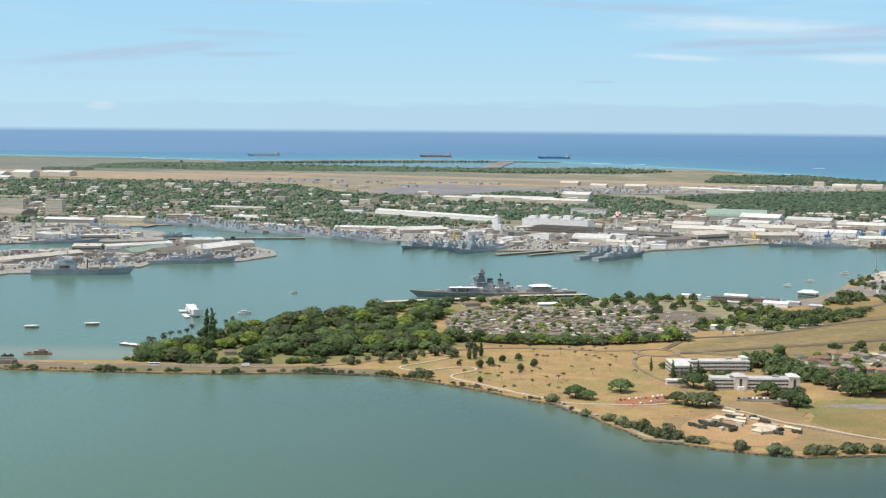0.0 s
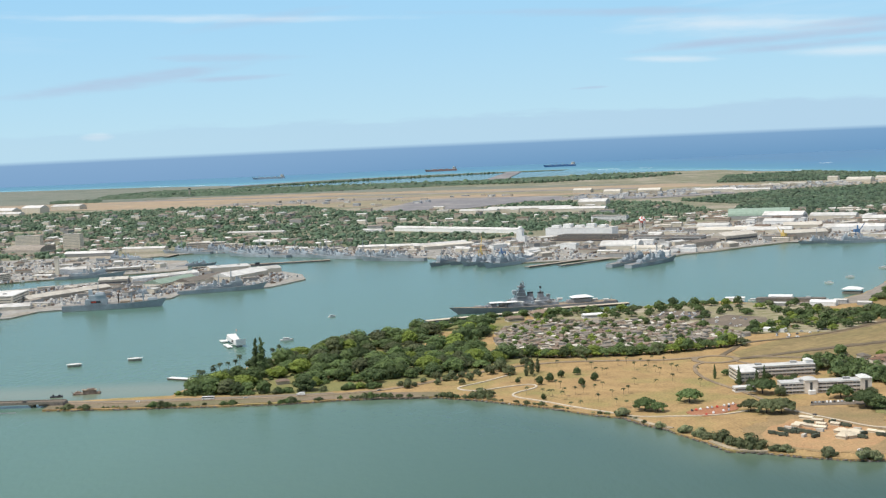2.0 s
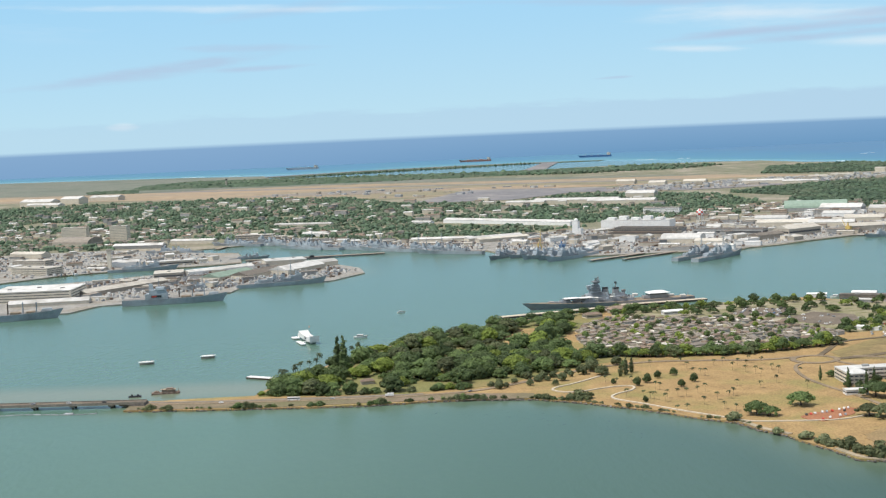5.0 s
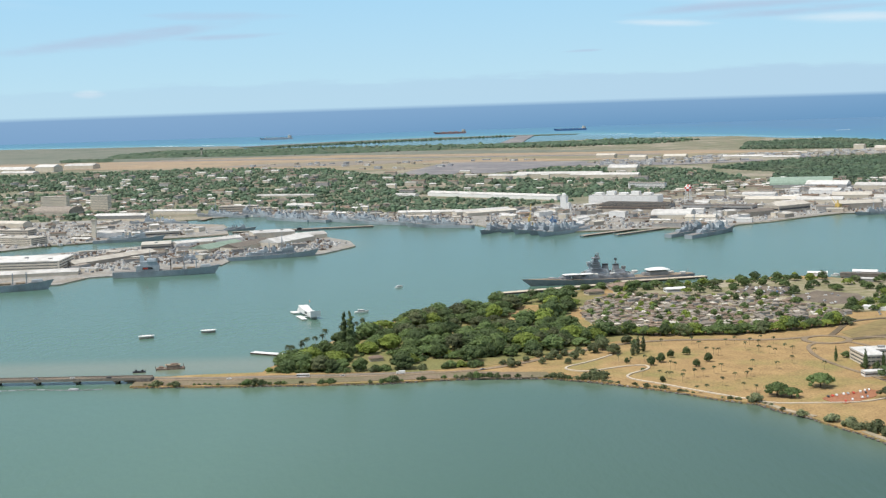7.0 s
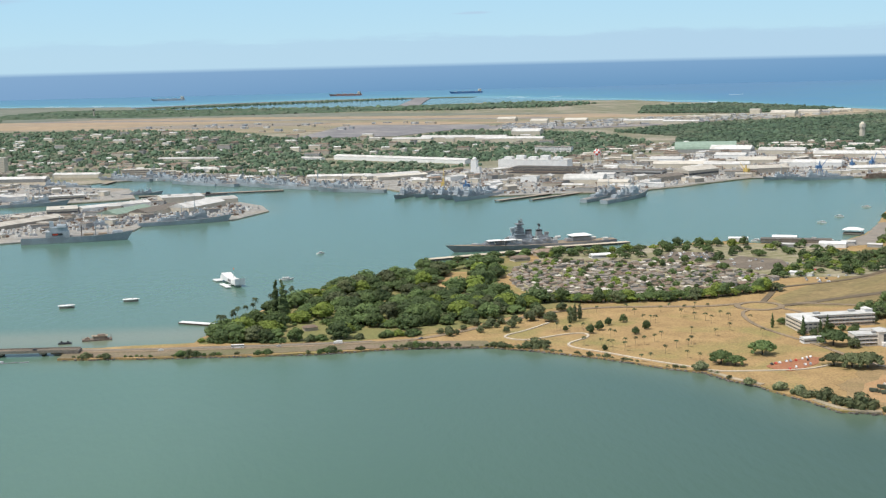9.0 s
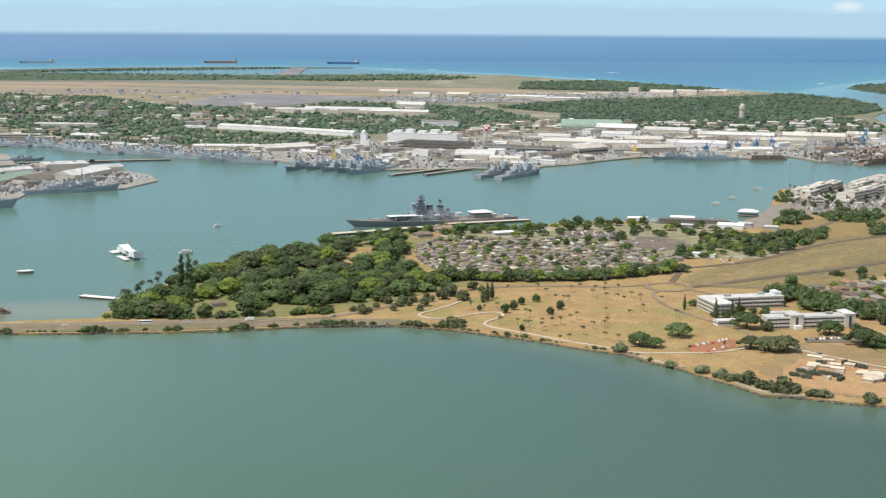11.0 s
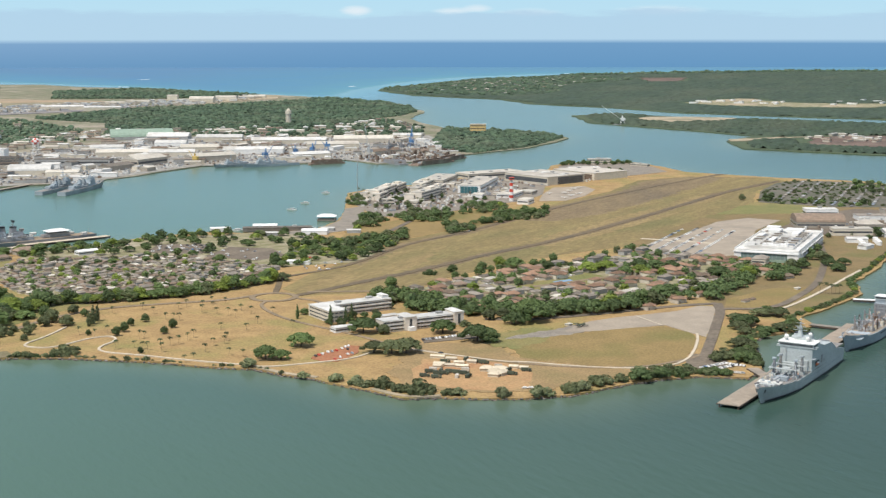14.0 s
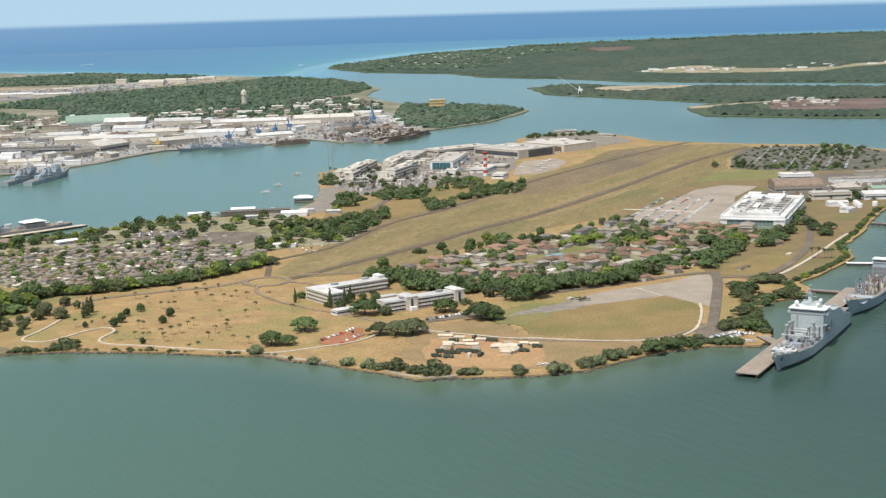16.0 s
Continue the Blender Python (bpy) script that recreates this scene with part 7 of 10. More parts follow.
part("wall", Geo().box(0, 0, 0, 27, 16, 5.2), "grey_wall", c, "shaded side screens")
for sx in (-1, 1):
    for sy in (-1, 1):
        part("post", Geo().cyl(sx * 14, sy * 9, -.3, .25, 7.6, 6), "steel", c)
for i, lx in enumerate((-92, -104, -40, 20, 8, -4, 78)):
    x, y = on_deck(lx, 7 if i % 2 else -6)
    solo("deck_tent", Geo().box(0, 0, 0, 7, 5, 2.4).gable(0, 0, 2.4, 7, 5, 1.2, .2), "white_roof", x, y, (5.6 if lx < 70 else 6.0) if abs(lx) > 40 else 9.5, 11, "small pale tent on a ship's deck", "tent", "deck tents")


def pier(name, x0, y0, x1, y1, w, z, label, mat="wharf_deck", piles=9):
    """A deck on rows of piles."""
    d, rot = math.hypot(x1 - x0, y1 - y0), math.degrees(math.atan2(y1 - y0, x1 - x0))
    p = thing(name, (x0 + x1) / 2, (y0 + y1) / 2, 0, rot, label, "pier")
    part("deck", Geo().box(0, 0, z - .7, d, w, .7), mat, p)
    part("fender", Geo().box(0, -w / 2 - .2, z - 1.6, d, .4, 1.3), "pile_wood", p)
    part("fender", Geo().box(0, w / 2 + .2, z - 1.6, d, .4, 1.3), "pile_wood", p)
    me = Geo().cyl(0, 0, -3, .55, z + 2.3, 7).mesh("pile", "pile_wood")
    for i in range(piles):
        for sy in (-.42, .42):
            part("pile", me, "pile_wood", p, at=(-d / 2 + 1 + (d - 2) * i / (piles - 1), sy * w, 0))
    return p


pier("pier_quay", -78, 1928, 84, 1988, 13, 2.6, "long pale concrete mooring quay beside a battleship", "pale_path", 14)
pier("pier_quay", 84, 2000, 205, 2028, 12, 2.6, "pale concrete pier behind a battleship's stern", "pale_path", 10)
pier("pier_link", 60, 1945, 66, 1985, 8, 2.6, "short concrete gangway from the shore", "concrete", 4)


def fleet_oiler(x, y, rot):
    """The pale grey replenishment ship with a tall block bridge behind its cargo deck; bow at +x."""
    s = thing("supply_ship", x, y, 0, rot, "pale grey naval supply ship with a tall block bridge", "ship")
    dims, form = (176, 25.5, 10.5, 8.6, 12.6), dict(fine=0.64, transom=0.94)
    part("hull", hull_geo(*dims, **form), "light_ship", s)
    part("deck", deck_geo(*dims, **form), "deck", s, "weathered grey-buff deck plating")
    part("waterline", hull_band(*dims, -0.06, 0.10, **form), "black_paint", s, "dark waterline band")
    part("rubbing_strake", hull_band(*dims, 0.62, 0.67, s1=0.6, out=.22, **form), "ship_grey", s)
    part("bulwark", hull_band(*dims, 0.99, 1.12, s0=0.70, s1=0.985, out=.05, **form), "light_ship", s)
    part("stern_slope", profile_geo([(-87.5, 8), (-60, 8), (-60, 16), (-80, 12.5), (-87.5, 11.2)], 24.6), "light_ship", s)
    part("flight_deck", Geo().box(-73, 0, 14.4, 27, 23, .5), "deck", s, "dark flight deck")
    blk = part("bridge_block", profile_geo([(-62, 9), (0, 9), (0, 26.6), (-24, 26.6), (-30, 24.4), (-50, 23), (-62, 17)], 25.3), "light_ship", s)
    part("hangar_door", Geo().box(-62.2, 3, 15, .5, 9, 6.6), "grey_paint", blk)
    br = part("bridge", Geo().box(-8, 0, 26.6, 17, 27.6, 3.4, 0, .98), "light_ship", blk)
    part("bridge_window", Geo().box(.55, 0, 28.0, .3, 26.0, 1.25), "dark_glass", br)
    for sy in (-1, 1):
        part("bridge_window", Geo().box(-5, sy * 13.72, 28.0, 9, .3, 1.25), "dark_glass", br)
        part("bridge_wing", Geo().box(-3, sy * 14.6, 26.2, 5, 2.4, 1.3), "light_ship", br)
    part("bridge_roof", Geo().box(-8, 0, 30.0, 18.4, 29, .55), "white_paint", br, "white overhanging roof")
    part("roof_house", Geo().box(-15, 1, 30.5, 9, 12, 2.6, 0, .96).box(-16, -6, 30.5, 5, 5, 1.8), "light_ship", br)
    for lv in range(4):
        for i in range(9):
            if (lv * 5 + i * 3) % 7 < 5:
                part("port_hole", Geo().box(.06, -10.4 + i * 2.6, 12.2 + lv * 3.4, .25, .5, .5), "dark_ship", blk)
    part("front_step", Geo().box(1.5, -4, 9, 3.4, 12, 5.6).box(1.2, 6.5, 9, 2.8, 7, 8.2, 0, .96), "light_ship", blk)
    part("ladder", Geo().beam((.5, -8, 9), (.5, -8, 26), .12, 4).beam((.5, -7.3, 9), (.5, -7.3, 26), .12, 4), "steel", blk)
    for sy in (-1, 1):
        # black slab on the flush wall paints the shade inside a boat recess
        part("boat_recess", Geo().box(-13, sy * 12.62, 11, 10, .3, 4.4), "black_paint", blk)
        boat = part("boat", Geo().ball(-13, sy * 13.0, 12.6, 3.6, .9, 1.2, 10, 6), "orange_paint", blk, "orange rescue boat", smooth=True)
        part("canopy", Geo().box(-13.8, sy * 13.2, 13.2, 3.2, 1.2, .9, 0, .8), "white_paint", boat)
        part("side_door", Geo().box(-25, sy * 12.62, 11.5, 3.2, .3, 6.2), "dark_ship", blk)
        part("side_door", Geo().box(-31, sy * 12.62, 11, 1.8, .3, 2.6), "dark_ship", blk)
        part("platform", Geo().box(-2, sy * 13.8, 18.4, 6, 2.6, .35), "ship_grey", blk)
        part("strut", Geo().beam((-2, sy * 14.8, 18.4), (-2, sy * 12.7, 15.6), .2, 4), "ship_grey", blk)
    for px, py, r, h in ((-5, -9.5, 1.9, 1.6), (-9, 8, 1.6, 4.2), (-7, 6.5, 1.5, 1.2)):
        ped = part("dome_pedestal", Geo().cyl(px, py, 30.5, r * .6, h, 8), "light_ship", br)
        part("radar_dome", Geo().ball(px, py, 30.5 + h + r * .8, r, r, r, 12, 8), "white_paint", ped, smooth=True)
    tower = part("mast", mast_geo(-12, -1, 30.5, 17, 1.9, 4).box(-12, -1, 33, 3.6, 3.6, 5, 0, .6), "light_ship", br)
    part("radar", Geo().box(-10.4, -1, 39.5, .5, 4.6, 1.0), "ship_grey", tower)
    part("radar", Geo().box(-13.4, -1, 43.0, .4, 3.2, .8), "dark_ship", tower)
    for py in (-7, 3):
        fn = part("funnel", Geo().box(-24, py, 26.4, 6.5, 4.6, 6.8, 0, .82), "light_ship", blk)
        part("cap", Geo().box(-24, py, 33.2, 4.6, 3.2, .9), "black_paint", fn)
    for k in range(7):
        part("whip_aerial", Geo().beam((-16 + 2.4 * k, -12.6 if k % 2 else 12.6, 30.4), (-16.6 + 2.4 * k, -13.2 if k % 2 else 13.2, 36.5), .09, 4, .04), "steel", br)
    # cargo deck: two pairs of dark transfer posts with platforms, hose rigs, pipes, tank lids
    for px in (11, 26):
        for sy in (-1, 1):
            post = part("transfer_post", Geo().box(px, sy * 8.4, 8.6, 2.3, 2.0, 13.2, 0, .78), "dark_ship", s, "dark grey transfer post")
            part("head", Geo().box(px, sy * 8.4, 21.8, 2.6, 2.6, 1.2), "ship_grey", post)
            part("boom", Geo().beam((px, sy * 8.4, 20.5), (px + 6, sy * 10.2, 13.4), .32, 5), "grey_paint", post)
            part("foot", Geo().box(px, sy * 8.4, 8.6, 4.2, 3.8, 2.2), "light_ship", post)
            part("platform", Geo().box(px + 1, sy * 9.6, 15.2, 4.6, 4.4, .35), "light_ship", post)
        part("gantry_deck", Geo().box(px, 0, 14.6, 3.4, 15, .5), "light_ship", s, "pale catwalk between the posts")
        part("gantry_leg", Geo().box(px, -3, 8.8, .7, .7, 5.8).box(px, 3, 8.8, .7, .7, 5.8), "light_ship", s)
    part("pump_house", Geo().box(18, -1, 8.8, 8, 9, 4.4, 0, .96).box(18, -1, 13.2, 5, 6, 1.2), "light_ship", s)
    part("valve_house", Geo().box(38, 2, 8.9, 6, 10, 3.2, 0, .94), "ship_grey", s)
    part("catwalk", Geo().box(33, 0, 11.8, 40, 1.8, .25), "steel", s)
    for i in range(10):
        part("pipe", Geo().beam((2, -9 + i * 2, 9.5), (50 - (i % 3) * 5, -9 + i * 2, 9.5), .24, 5), ("steel", "grey_paint", "rust_red")[i % 3], s)
    gear = random.Random(21)
    for i in range(46):
        px = gear.uniform(4, 56)
        wide = 10.6 * (1 - max(0, (px - 30) / 75) ** 1.6)
        part(gear.choice(("winch", "hose_reel", "locker", "vent", "hatch")), Geo().box(px, gear.uniform(-wide, wide), 8.9 + .02 * max(0, px - 30), gear.uniform(1.0, 3.4), gear.uniform(.9, 2.8), gear.uniform(.7, 3.0), gear.choice((0, 90, 20)), .88), gear.choice(("light_ship", "light_ship", "ship_grey", "steel", "grey_paint", "cream_wall", "dark_ship", "white_paint")), s)
    # forecastle with its open-sided house and mooring gear
    fc = part("forecastle", Geo().box(60, 0, 8.9, 8, 17, 3.0, 0, .98, .95).box(65, 0, 9.6, 5, 12, 2.2, 0, .96, .9), "light_ship", s)
    part("forecastle_roof", Geo().box(60, 0, 11.9, 8.8, 17.6, .35, 0, 1, .94), "white_roof", fc, "pale weather roof")
    for i in range(9):
        part("roof_locker", Geo().box(57.4 + (i % 3) * 2.6, -6 + (i // 3) * 5.6 + (i % 2), 12.25, 1.5, 1.9, .5 + (i % 4) * .35), ("light_ship", "ship_grey", "white_paint", "dark_ship")[i % 4], fc)
    # dark slabs paint the shade inside the open sides
    for i in range(6):
        part("opening", Geo().box(64.6, -7 + i * 2.8, 10.4, .3, 1.5, 1.5), "dark_ship", fc)
    for sy in (-1, 1):
        for i in range(3):
            part("opening", Geo().box(57.6 + i * 2.6, sy * 8.75, 10.4, 1.5, .25, 1.5), "dark_ship", fc)
        part("anchor", Geo().box(79.3, sy * 3.2, 8.2, 1.2, .5, 2.2, 0, .6).cyl(79, sy * 3.4, 9.8, .5, .9, 6), "black_paint", s)
        part("fairlead", Geo().box(74, sy * 6.2, 12.4, 1.6, .7, 1.2), "dark_ship", s)
    for i in range(16):
        px = gear.uniform(69, 80)
        wide = 7.0 * (1 - ((px - 66) / 24) ** 1.5)
        part(gear.choice(("winch", "bollard", "capstan")), Geo().cyl(px, gear.uniform(-wide, wide), 11.0 + (px - 69) * .13, gear.uniform(.4, .9), gear.uniform(.7, 1.7), 7), gear.choice(("white_paint", "light_ship", "grey_paint", "dark_ship")), s)
    part("jackstaff", Geo().beam((84, 0, 13), (85.5, 0, 19), .12, 4), "steel", s)
    part("foremast", Geo().beam((57, 0, 12.6), (57, 0, 20), .3, 5, .15).box(57, 0, 17.6, .3, 3.2, .3), "light_ship", s)
    part("railing", railing_geo(2, 42, 12.3, 9.2, 18), "steel", s)
    part("railing", railing_geo(-86, -62, 11.8, 14.8, 10), "steel", s)
    return s


fleet_oiler(453.5, 1005.0, 209.3)


def tanker(x, y, rot):
    """The darker grey replenishment ship with its house aft and a crowded rusty cargo deck; bow at +x."""
    s = thing("supply_ship", x, y, 0, rot, "grey naval supply ship with a crowded cargo deck", "ship")
    dims, form = (168, 25, 9.5, 9, 14.5), dict(fine=0.60, transom=0.88)
    part("hull", hull_geo(*dims, **form), "ship_grey", s)
    part("deck", deck_geo(*dims, **form), "wharf_deck", s, "rust-stained buff and grey deck")
    part("waterline", hull_band(*dims, -0.06, 0.07, **form), "black_paint", s)
    part("side_stripe", hull_band(*dims, 0.66, 0.80, s0=0.12, s1=0.60, **form), "black_paint", s, "dark stripe along the side")
    part("foredeck", Geo().box(50, 0, 9.7, 34, 19, .35, 0, 1, .9), "ship_grey", s, "plain grey foredeck")
    part("bulwark", hull_band(*dims, 0.99, 1.13, s0=0.78, s1=0.985, out=.05, **form), "ship_grey", s)
    sup = part("superstructure", profile_geo([(-78, 9), (-50, 9), (-50, 20.5), (-53, 20.5), (-53, 23.4), (-74, 23.4), (-78, 18)], 23.6), "ship_grey", s)
    # dark sheet on the house front puts its shade into the colour
    part("front_screen", Geo().box(-49.7, 0, 9, .5, 23, 11), "dark_ship", sup, "dark grey sheet painted as the shaded house front")
    for lv in range(3):
        for i in range(8):
            part("port_hole", Geo().box(-49.35, -9.6 + i * 2.75, 11 + lv * 3.3, .25, .55, .6), "black_paint", sup)
    bridge = part("bridge", Geo().box(-58, 0, 23.4, 11, 24.6, 3.0, 0, .97), "light_ship", sup)
    part("bridge_window", Geo().box(-52.5, 0, 24.6, .4, 22.5, 1.1), "dark_glass", bridge)
    part("bridge_roof", Geo().box(-58, 0, 26.4, 12, 25.4, .45), "white_paint", bridge)
    f = part("funnel", Geo().box(-68, 0, 23.4, 7, 6, 9.5, 0, .82), "rust", sup, "brown-stained funnel")
    part("cap", Geo().box(-68, 0, 32.9, 5.4, 4.6, 1.0), "black_paint", f)
    mast = part("mast", mast_geo(-62, 0, 26.4, 15, 1.5, 3), "dark_ship", bridge)
    part("radar_dome", Geo().ball(-62, 0, 42.4, 1.3, 1.3, 1.3, 10, 7), "white_paint", mast, smooth=True)
    for sy in (-1, 1):
        bt = part("lifeboat", Geo().ball(-60, sy * 12.2, 14.2, 5, 1.5, 1.6, 10, 6), "orange_paint", s, "orange enclosed lifeboat", smooth=True)
        part("davit", Geo().beam((-56.5, sy * 11.4, 11), (-56.5, sy * 12.6, 17), .3, 4).beam((-63.5, sy * 11.4, 11), (-63.5, sy * 12.6, 17), .3, 4), "ship_grey", bt)
    for i, px in enumerate((-38, -22, -6, 10, 24)):
        for sy in (-1, 1):
            post = part("cargo_post", Geo().box(px, sy * 8, 9, 1.5, 1.5, 12.5 - 1.2 * (i % 2), 0, .6), ("dark_ship", "rust", "dark_ship", "pile_wood", "dark_ship")[i], s, "dark transfer post")
            part("boom", Geo().beam((px, sy * 8, 19), (px + 5, sy * 5, 12), .26, 4), "steel" if i % 2 else "rust", post)
        if i % 2 == 0:
            part("crossbeam", Geo().box(px, 0, 17.4, .9, 16, .8), "dark_ship", s)
    for i in range(8):
        part("pipe", Geo().beam((-46, -8 + i * 2.3, 9.9), (30 - (i % 3) * 6, -8 + i * 2.3, 9.9), .26, 5), ("rust", "steel", "rust_red")[i % 3], s)
    rnd = random.Random(9)
    for i in range(62):
        px, py = rnd.uniform(-46, 31), rnd.uniform(-10, 10)
        part(rnd.choice(("deck_house", "hose_rack", "winch", "vent", "locker")), Geo().box(px, py, 9.1, rnd.uniform(1.2, 4.2), rnd.uniform(1.2, 3.4), rnd.uniform(1.2, 4.6), rnd.choice((0, 90, 35)), .88), rnd.choice(("ship_grey", "grey_paint", "steel", "cream_wall", "canvas", "rust", "rust", "dark_ship", "rust_red", "white_roof")), s)
    for i in range(12):
        px = rnd.uniform(38, 72)
        wide = 8.0 * (1 - max(0, (px - 40) / 46) ** 1.5)
        part(rnd.choice(("winch", "bollard", "vent")), Geo().cyl(px, rnd.uniform(-wide, wide), 10, rnd.uniform(.4, 1.0), rnd.uniform(.8, 2.0), 7), rnd.choice(("light_ship", "grey_paint", "dark_ship")), s)
    part("foremast", mast_geo(34, 0, 9, 17, 1.1, 2), "dark_ship", s)
    part("stern_frame", Geo().box(-80.5, 0, 9.3, 4, 18, 3.2, 0, .8), "cream_wall", s)
    part("railing", railing_geo(-46, 32, 12.0, 9.2, 26), "steel", s)
    return s


tanker(627.0, 1097.0, 208.8)
u = Vector((math.cos(radians(29.6)), math.sin(radians(29.6))))
v = Vector((-u.y, u.x))
p0 = Vector((354.5, 966.5))
p1 = p0 + u * 330
pier("pier_ships", p0.x, p0.y, p1.x, p1.y, 17, 3.2, "long buff-decked pier on dark piles with moored ships", "wharf_deck", 26)
pier("pier_gangway", 608, 1153, 621, 1128, 7, 2.6, "short dark-piled pier from the shore", "concrete", 7)
q0 = p0 + u * 92
pier("pier_gangway", q0.x, q0.y, 446, 1046, 9, 2.8, "short ramp from the shore to a pier", "wharf_deck", 4)
pier("pier_landing", 731, 1224, 752, 1204, 7, 2.8, "narrow white-decked landing pier", "white_paint", 6)
pier("pier_walkway", 942, 1383, 978, 1306, 6, 3.0, "long grey walkway pier", "concrete", 12)
b = thing("mooring_dolphin", 797, 1200, 0, 24, "low dark mooring dolphin with timber piles", "dolphin")
part("deck", Geo().box(0, 0, 1.5, 12, 8, 1.2), "pile_wood", b)
part("walkway", Geo().box(-24, -4, 1.6, 40, 2, .6), "pile_wood", b)
for i in range(8):
    part("pile", Geo().cyl(-5 + (i % 4) * 3.4, -3 + 6 * (i // 4), -3, .5, 5, 6), "pile_wood", b)


def cargo_ship(x, y, rot, mat, label):
    s = thing("cargo_ship", x, y, 0, rot, label, "ship", "ships at anchor off the coast")
    part("hull", hull_geo(210, 32, 12, 11, 15, .8, .95), mat, s)
    part("deck", deck_geo(210, 32, 12, 11, 15, .8, .95), "deck", s)
    part("superstructure", Geo().box(-86, 0, 12, 15, 24, 11, 0, .94).box(-85, 0, 23, 9, 25, 3.5, 0, .95), "cream_wall", s)
    part("funnel", Geo().box(-97, 0, 12, 6, 7, 15, 0, .8), "grey_paint", s)
    for px in (-40, 0, 40):
        part("hatch", Geo().box(px, 0, 11, 26, 20, 3), mat, s)
        part("derrick", Geo().beam((px + 18, 0, 11), (px + 18, 0, 27), .9, 6), "grey_paint", s)
    return s


cargo_ship(-1165, 9260, 180, "ship_grey", "grey cargo ship at anchor off the coast")
cargo_ship(-55, 9330, 180, "rust_red", "red cargo ship at anchor off the coast")
cargo_ship(705, 9200, 180, "blue_paint", "blue cargo ship at anchor off the coast")


# ---- memorial, buoys, wrecks, boats ----
def memorial(x, y, rot):
    """The white memorial that bridges a sunken hull: it sags in the middle and rises at both ends."""
    s = thing("memorial", x, y, 0, rot, "white sagging memorial building standing over the water", "memorial")
    vs, fs, n = [], [], 16
    for i in range(n + 1):
        t = 2 * i / n - 1
        w, top, bot = 4.4 + 1.6 * abs(t), 7.0 + 3.2 * t * t, 2.2 + 0.6 * t * t
        for yy, zz in ((-w, bot), (-w, top), (w, top), (w, bot)):
            vs.append((t * 28, yy, zz))
    for i in range(n):
        o = 4 * i
        for k in range(4):
            fs.append((o + k, o + 4 + k, o + 4 + (k + 1) % 4, o + (k + 1) % 4))
    fs += [(3, 2, 1, 0), tuple(4 * n + k for k in range(4))]
    part("shell", Geo().add(vs, fs), "white_paint", s)
    # openings are dark slabs on the shell, with the inner shade painted
    for i in range(7):
        for sy in (-1, 1):
            part("opening", Geo().box(-7.5 + i * 2.5, sy * 4.5, 3.6, 1.3, .5, 2.6), "dark_glass", s)
    for px in (-18, -6, 6, 18):
        part("pillar", Geo().box(px, 0, -3, 2.0, 7, 5.4), "white_paint", s)
    part("entry_block", Geo().box(-33, 0, 1.6, 9, 10, 4.2, 0, .92), "white_paint", s)
    part("dock", Geo().box(12, -13, .6, 30, 6, .9).box(-34, -9, .6, 16, 8, .9), "white_paint", s)
    part("gangway", Geo().box(10, -8, 1.4, 3, 8, .5), "white_paint", s)
    part("flagpole", Geo().cyl(2, 0, 7, .16, 14, 6, .08), "steel", s)
    part("flag", Geo().box(3.6, 0, 17.6, 3, .12, 1.9), "orange_paint", s)
    return s


memorial(-314, 1798, -70)
for x, y, rot in ((-485, 1676, 12), (-420, 1702, 8)):
    b = thing("mooring_quay", x, y, 0, rot, "old white concrete mooring block in the water", "mooring", "mooring blocks in the harbour")
    oval = [(7.6 * math.cos(k * math.pi / 8) * (1.12 if abs(math.cos(k * math.pi / 8)) > .8 else 1), 4.2 * math.sin(k * math.pi / 8)) for k in range(16)]
    part("block", Geo().prism([(u * .9, v * .86) for u, v in oval], -2, 2.4), "beige_wall", b)
    part("rim", Geo().prism([(u * 1.06, v * 1.06) for u, v in oval], 2.3, 2.95), "white_paint", b)
    part("weathered_foot", Geo().prism([(u * .96, v * .94) for u, v in oval], -2, 1.1), "stone", b)
    for i in range(4):
        part("bollard", Geo().cyl(-5.4 + i * 3.6, 1.6, 2.9, .35, .9, 8), "rust", b)
b = thing("wreck_barge", -424, 1487, 0, 8, "rusty brown sunken barge with a broken deckhouse", "wreck")
part("hull", Geo().box(0, 0, -1.5, 29, 10, 2.9, 0, .94), "rust", b)
part("deckhouse", Geo().box(3, 0, 1.4, 13, 7, 2.6, 0, .93).box(4, 0, 4.0, 8, 5, 1.6, 0, .85).box(-9, 0, 1.4, 5, 4, 1.5, 0, .9), "rust", b)
part("roof", Geo().box(2.4, 0, 4.0, 15, 7.6, .35), "teak", b)
for i in range(6):
    part("rib", Geo().cyl(-14 + i * 5.4, -5, 1.8, .22, 2.4 + (i % 3), 5), "rust", b)
solo("wreck_float", Geo().box(0, 0, -1, 13, 5, 2.4, 0, .9).cyl(3, 0, 1.2, 1, 1.4, 8).cyl(-3, 0, 1.2, .8, 1.8, 8), "black_paint", -452, 1474, 0, 5, "dark half-sunken steel float", "float")
pier("pier_white", -352, 1558, -312, 1535, 8, 1.8, "white floating landing pier under palms", "white_paint", 6)


def motor_boat(x, y, rot, size, label, mat="white_paint"):
    s = thing("boat", x, y, 0, rot, label, "boat", "boats in the harbour")
    part("hull", hull_geo(16, 4.6, 1.5, 1.6, 2.6, .45, .85, .06, 10), mat, s)
    part("deck", deck_geo(16, 4.6, 1.5, 1.6, 2.6, .45, .85, 10), "white_roof", s)
    part("cabin", Geo().box(-1, 0, 1.6, 8, 3.4, 2.0, 0, .88), "white_paint", s)
    part("window", Geo().box(-1, 0, 2.5, 7.8, 3.55, .6), "dark_glass", s)
    s.scale = (size, size, size)
    return s


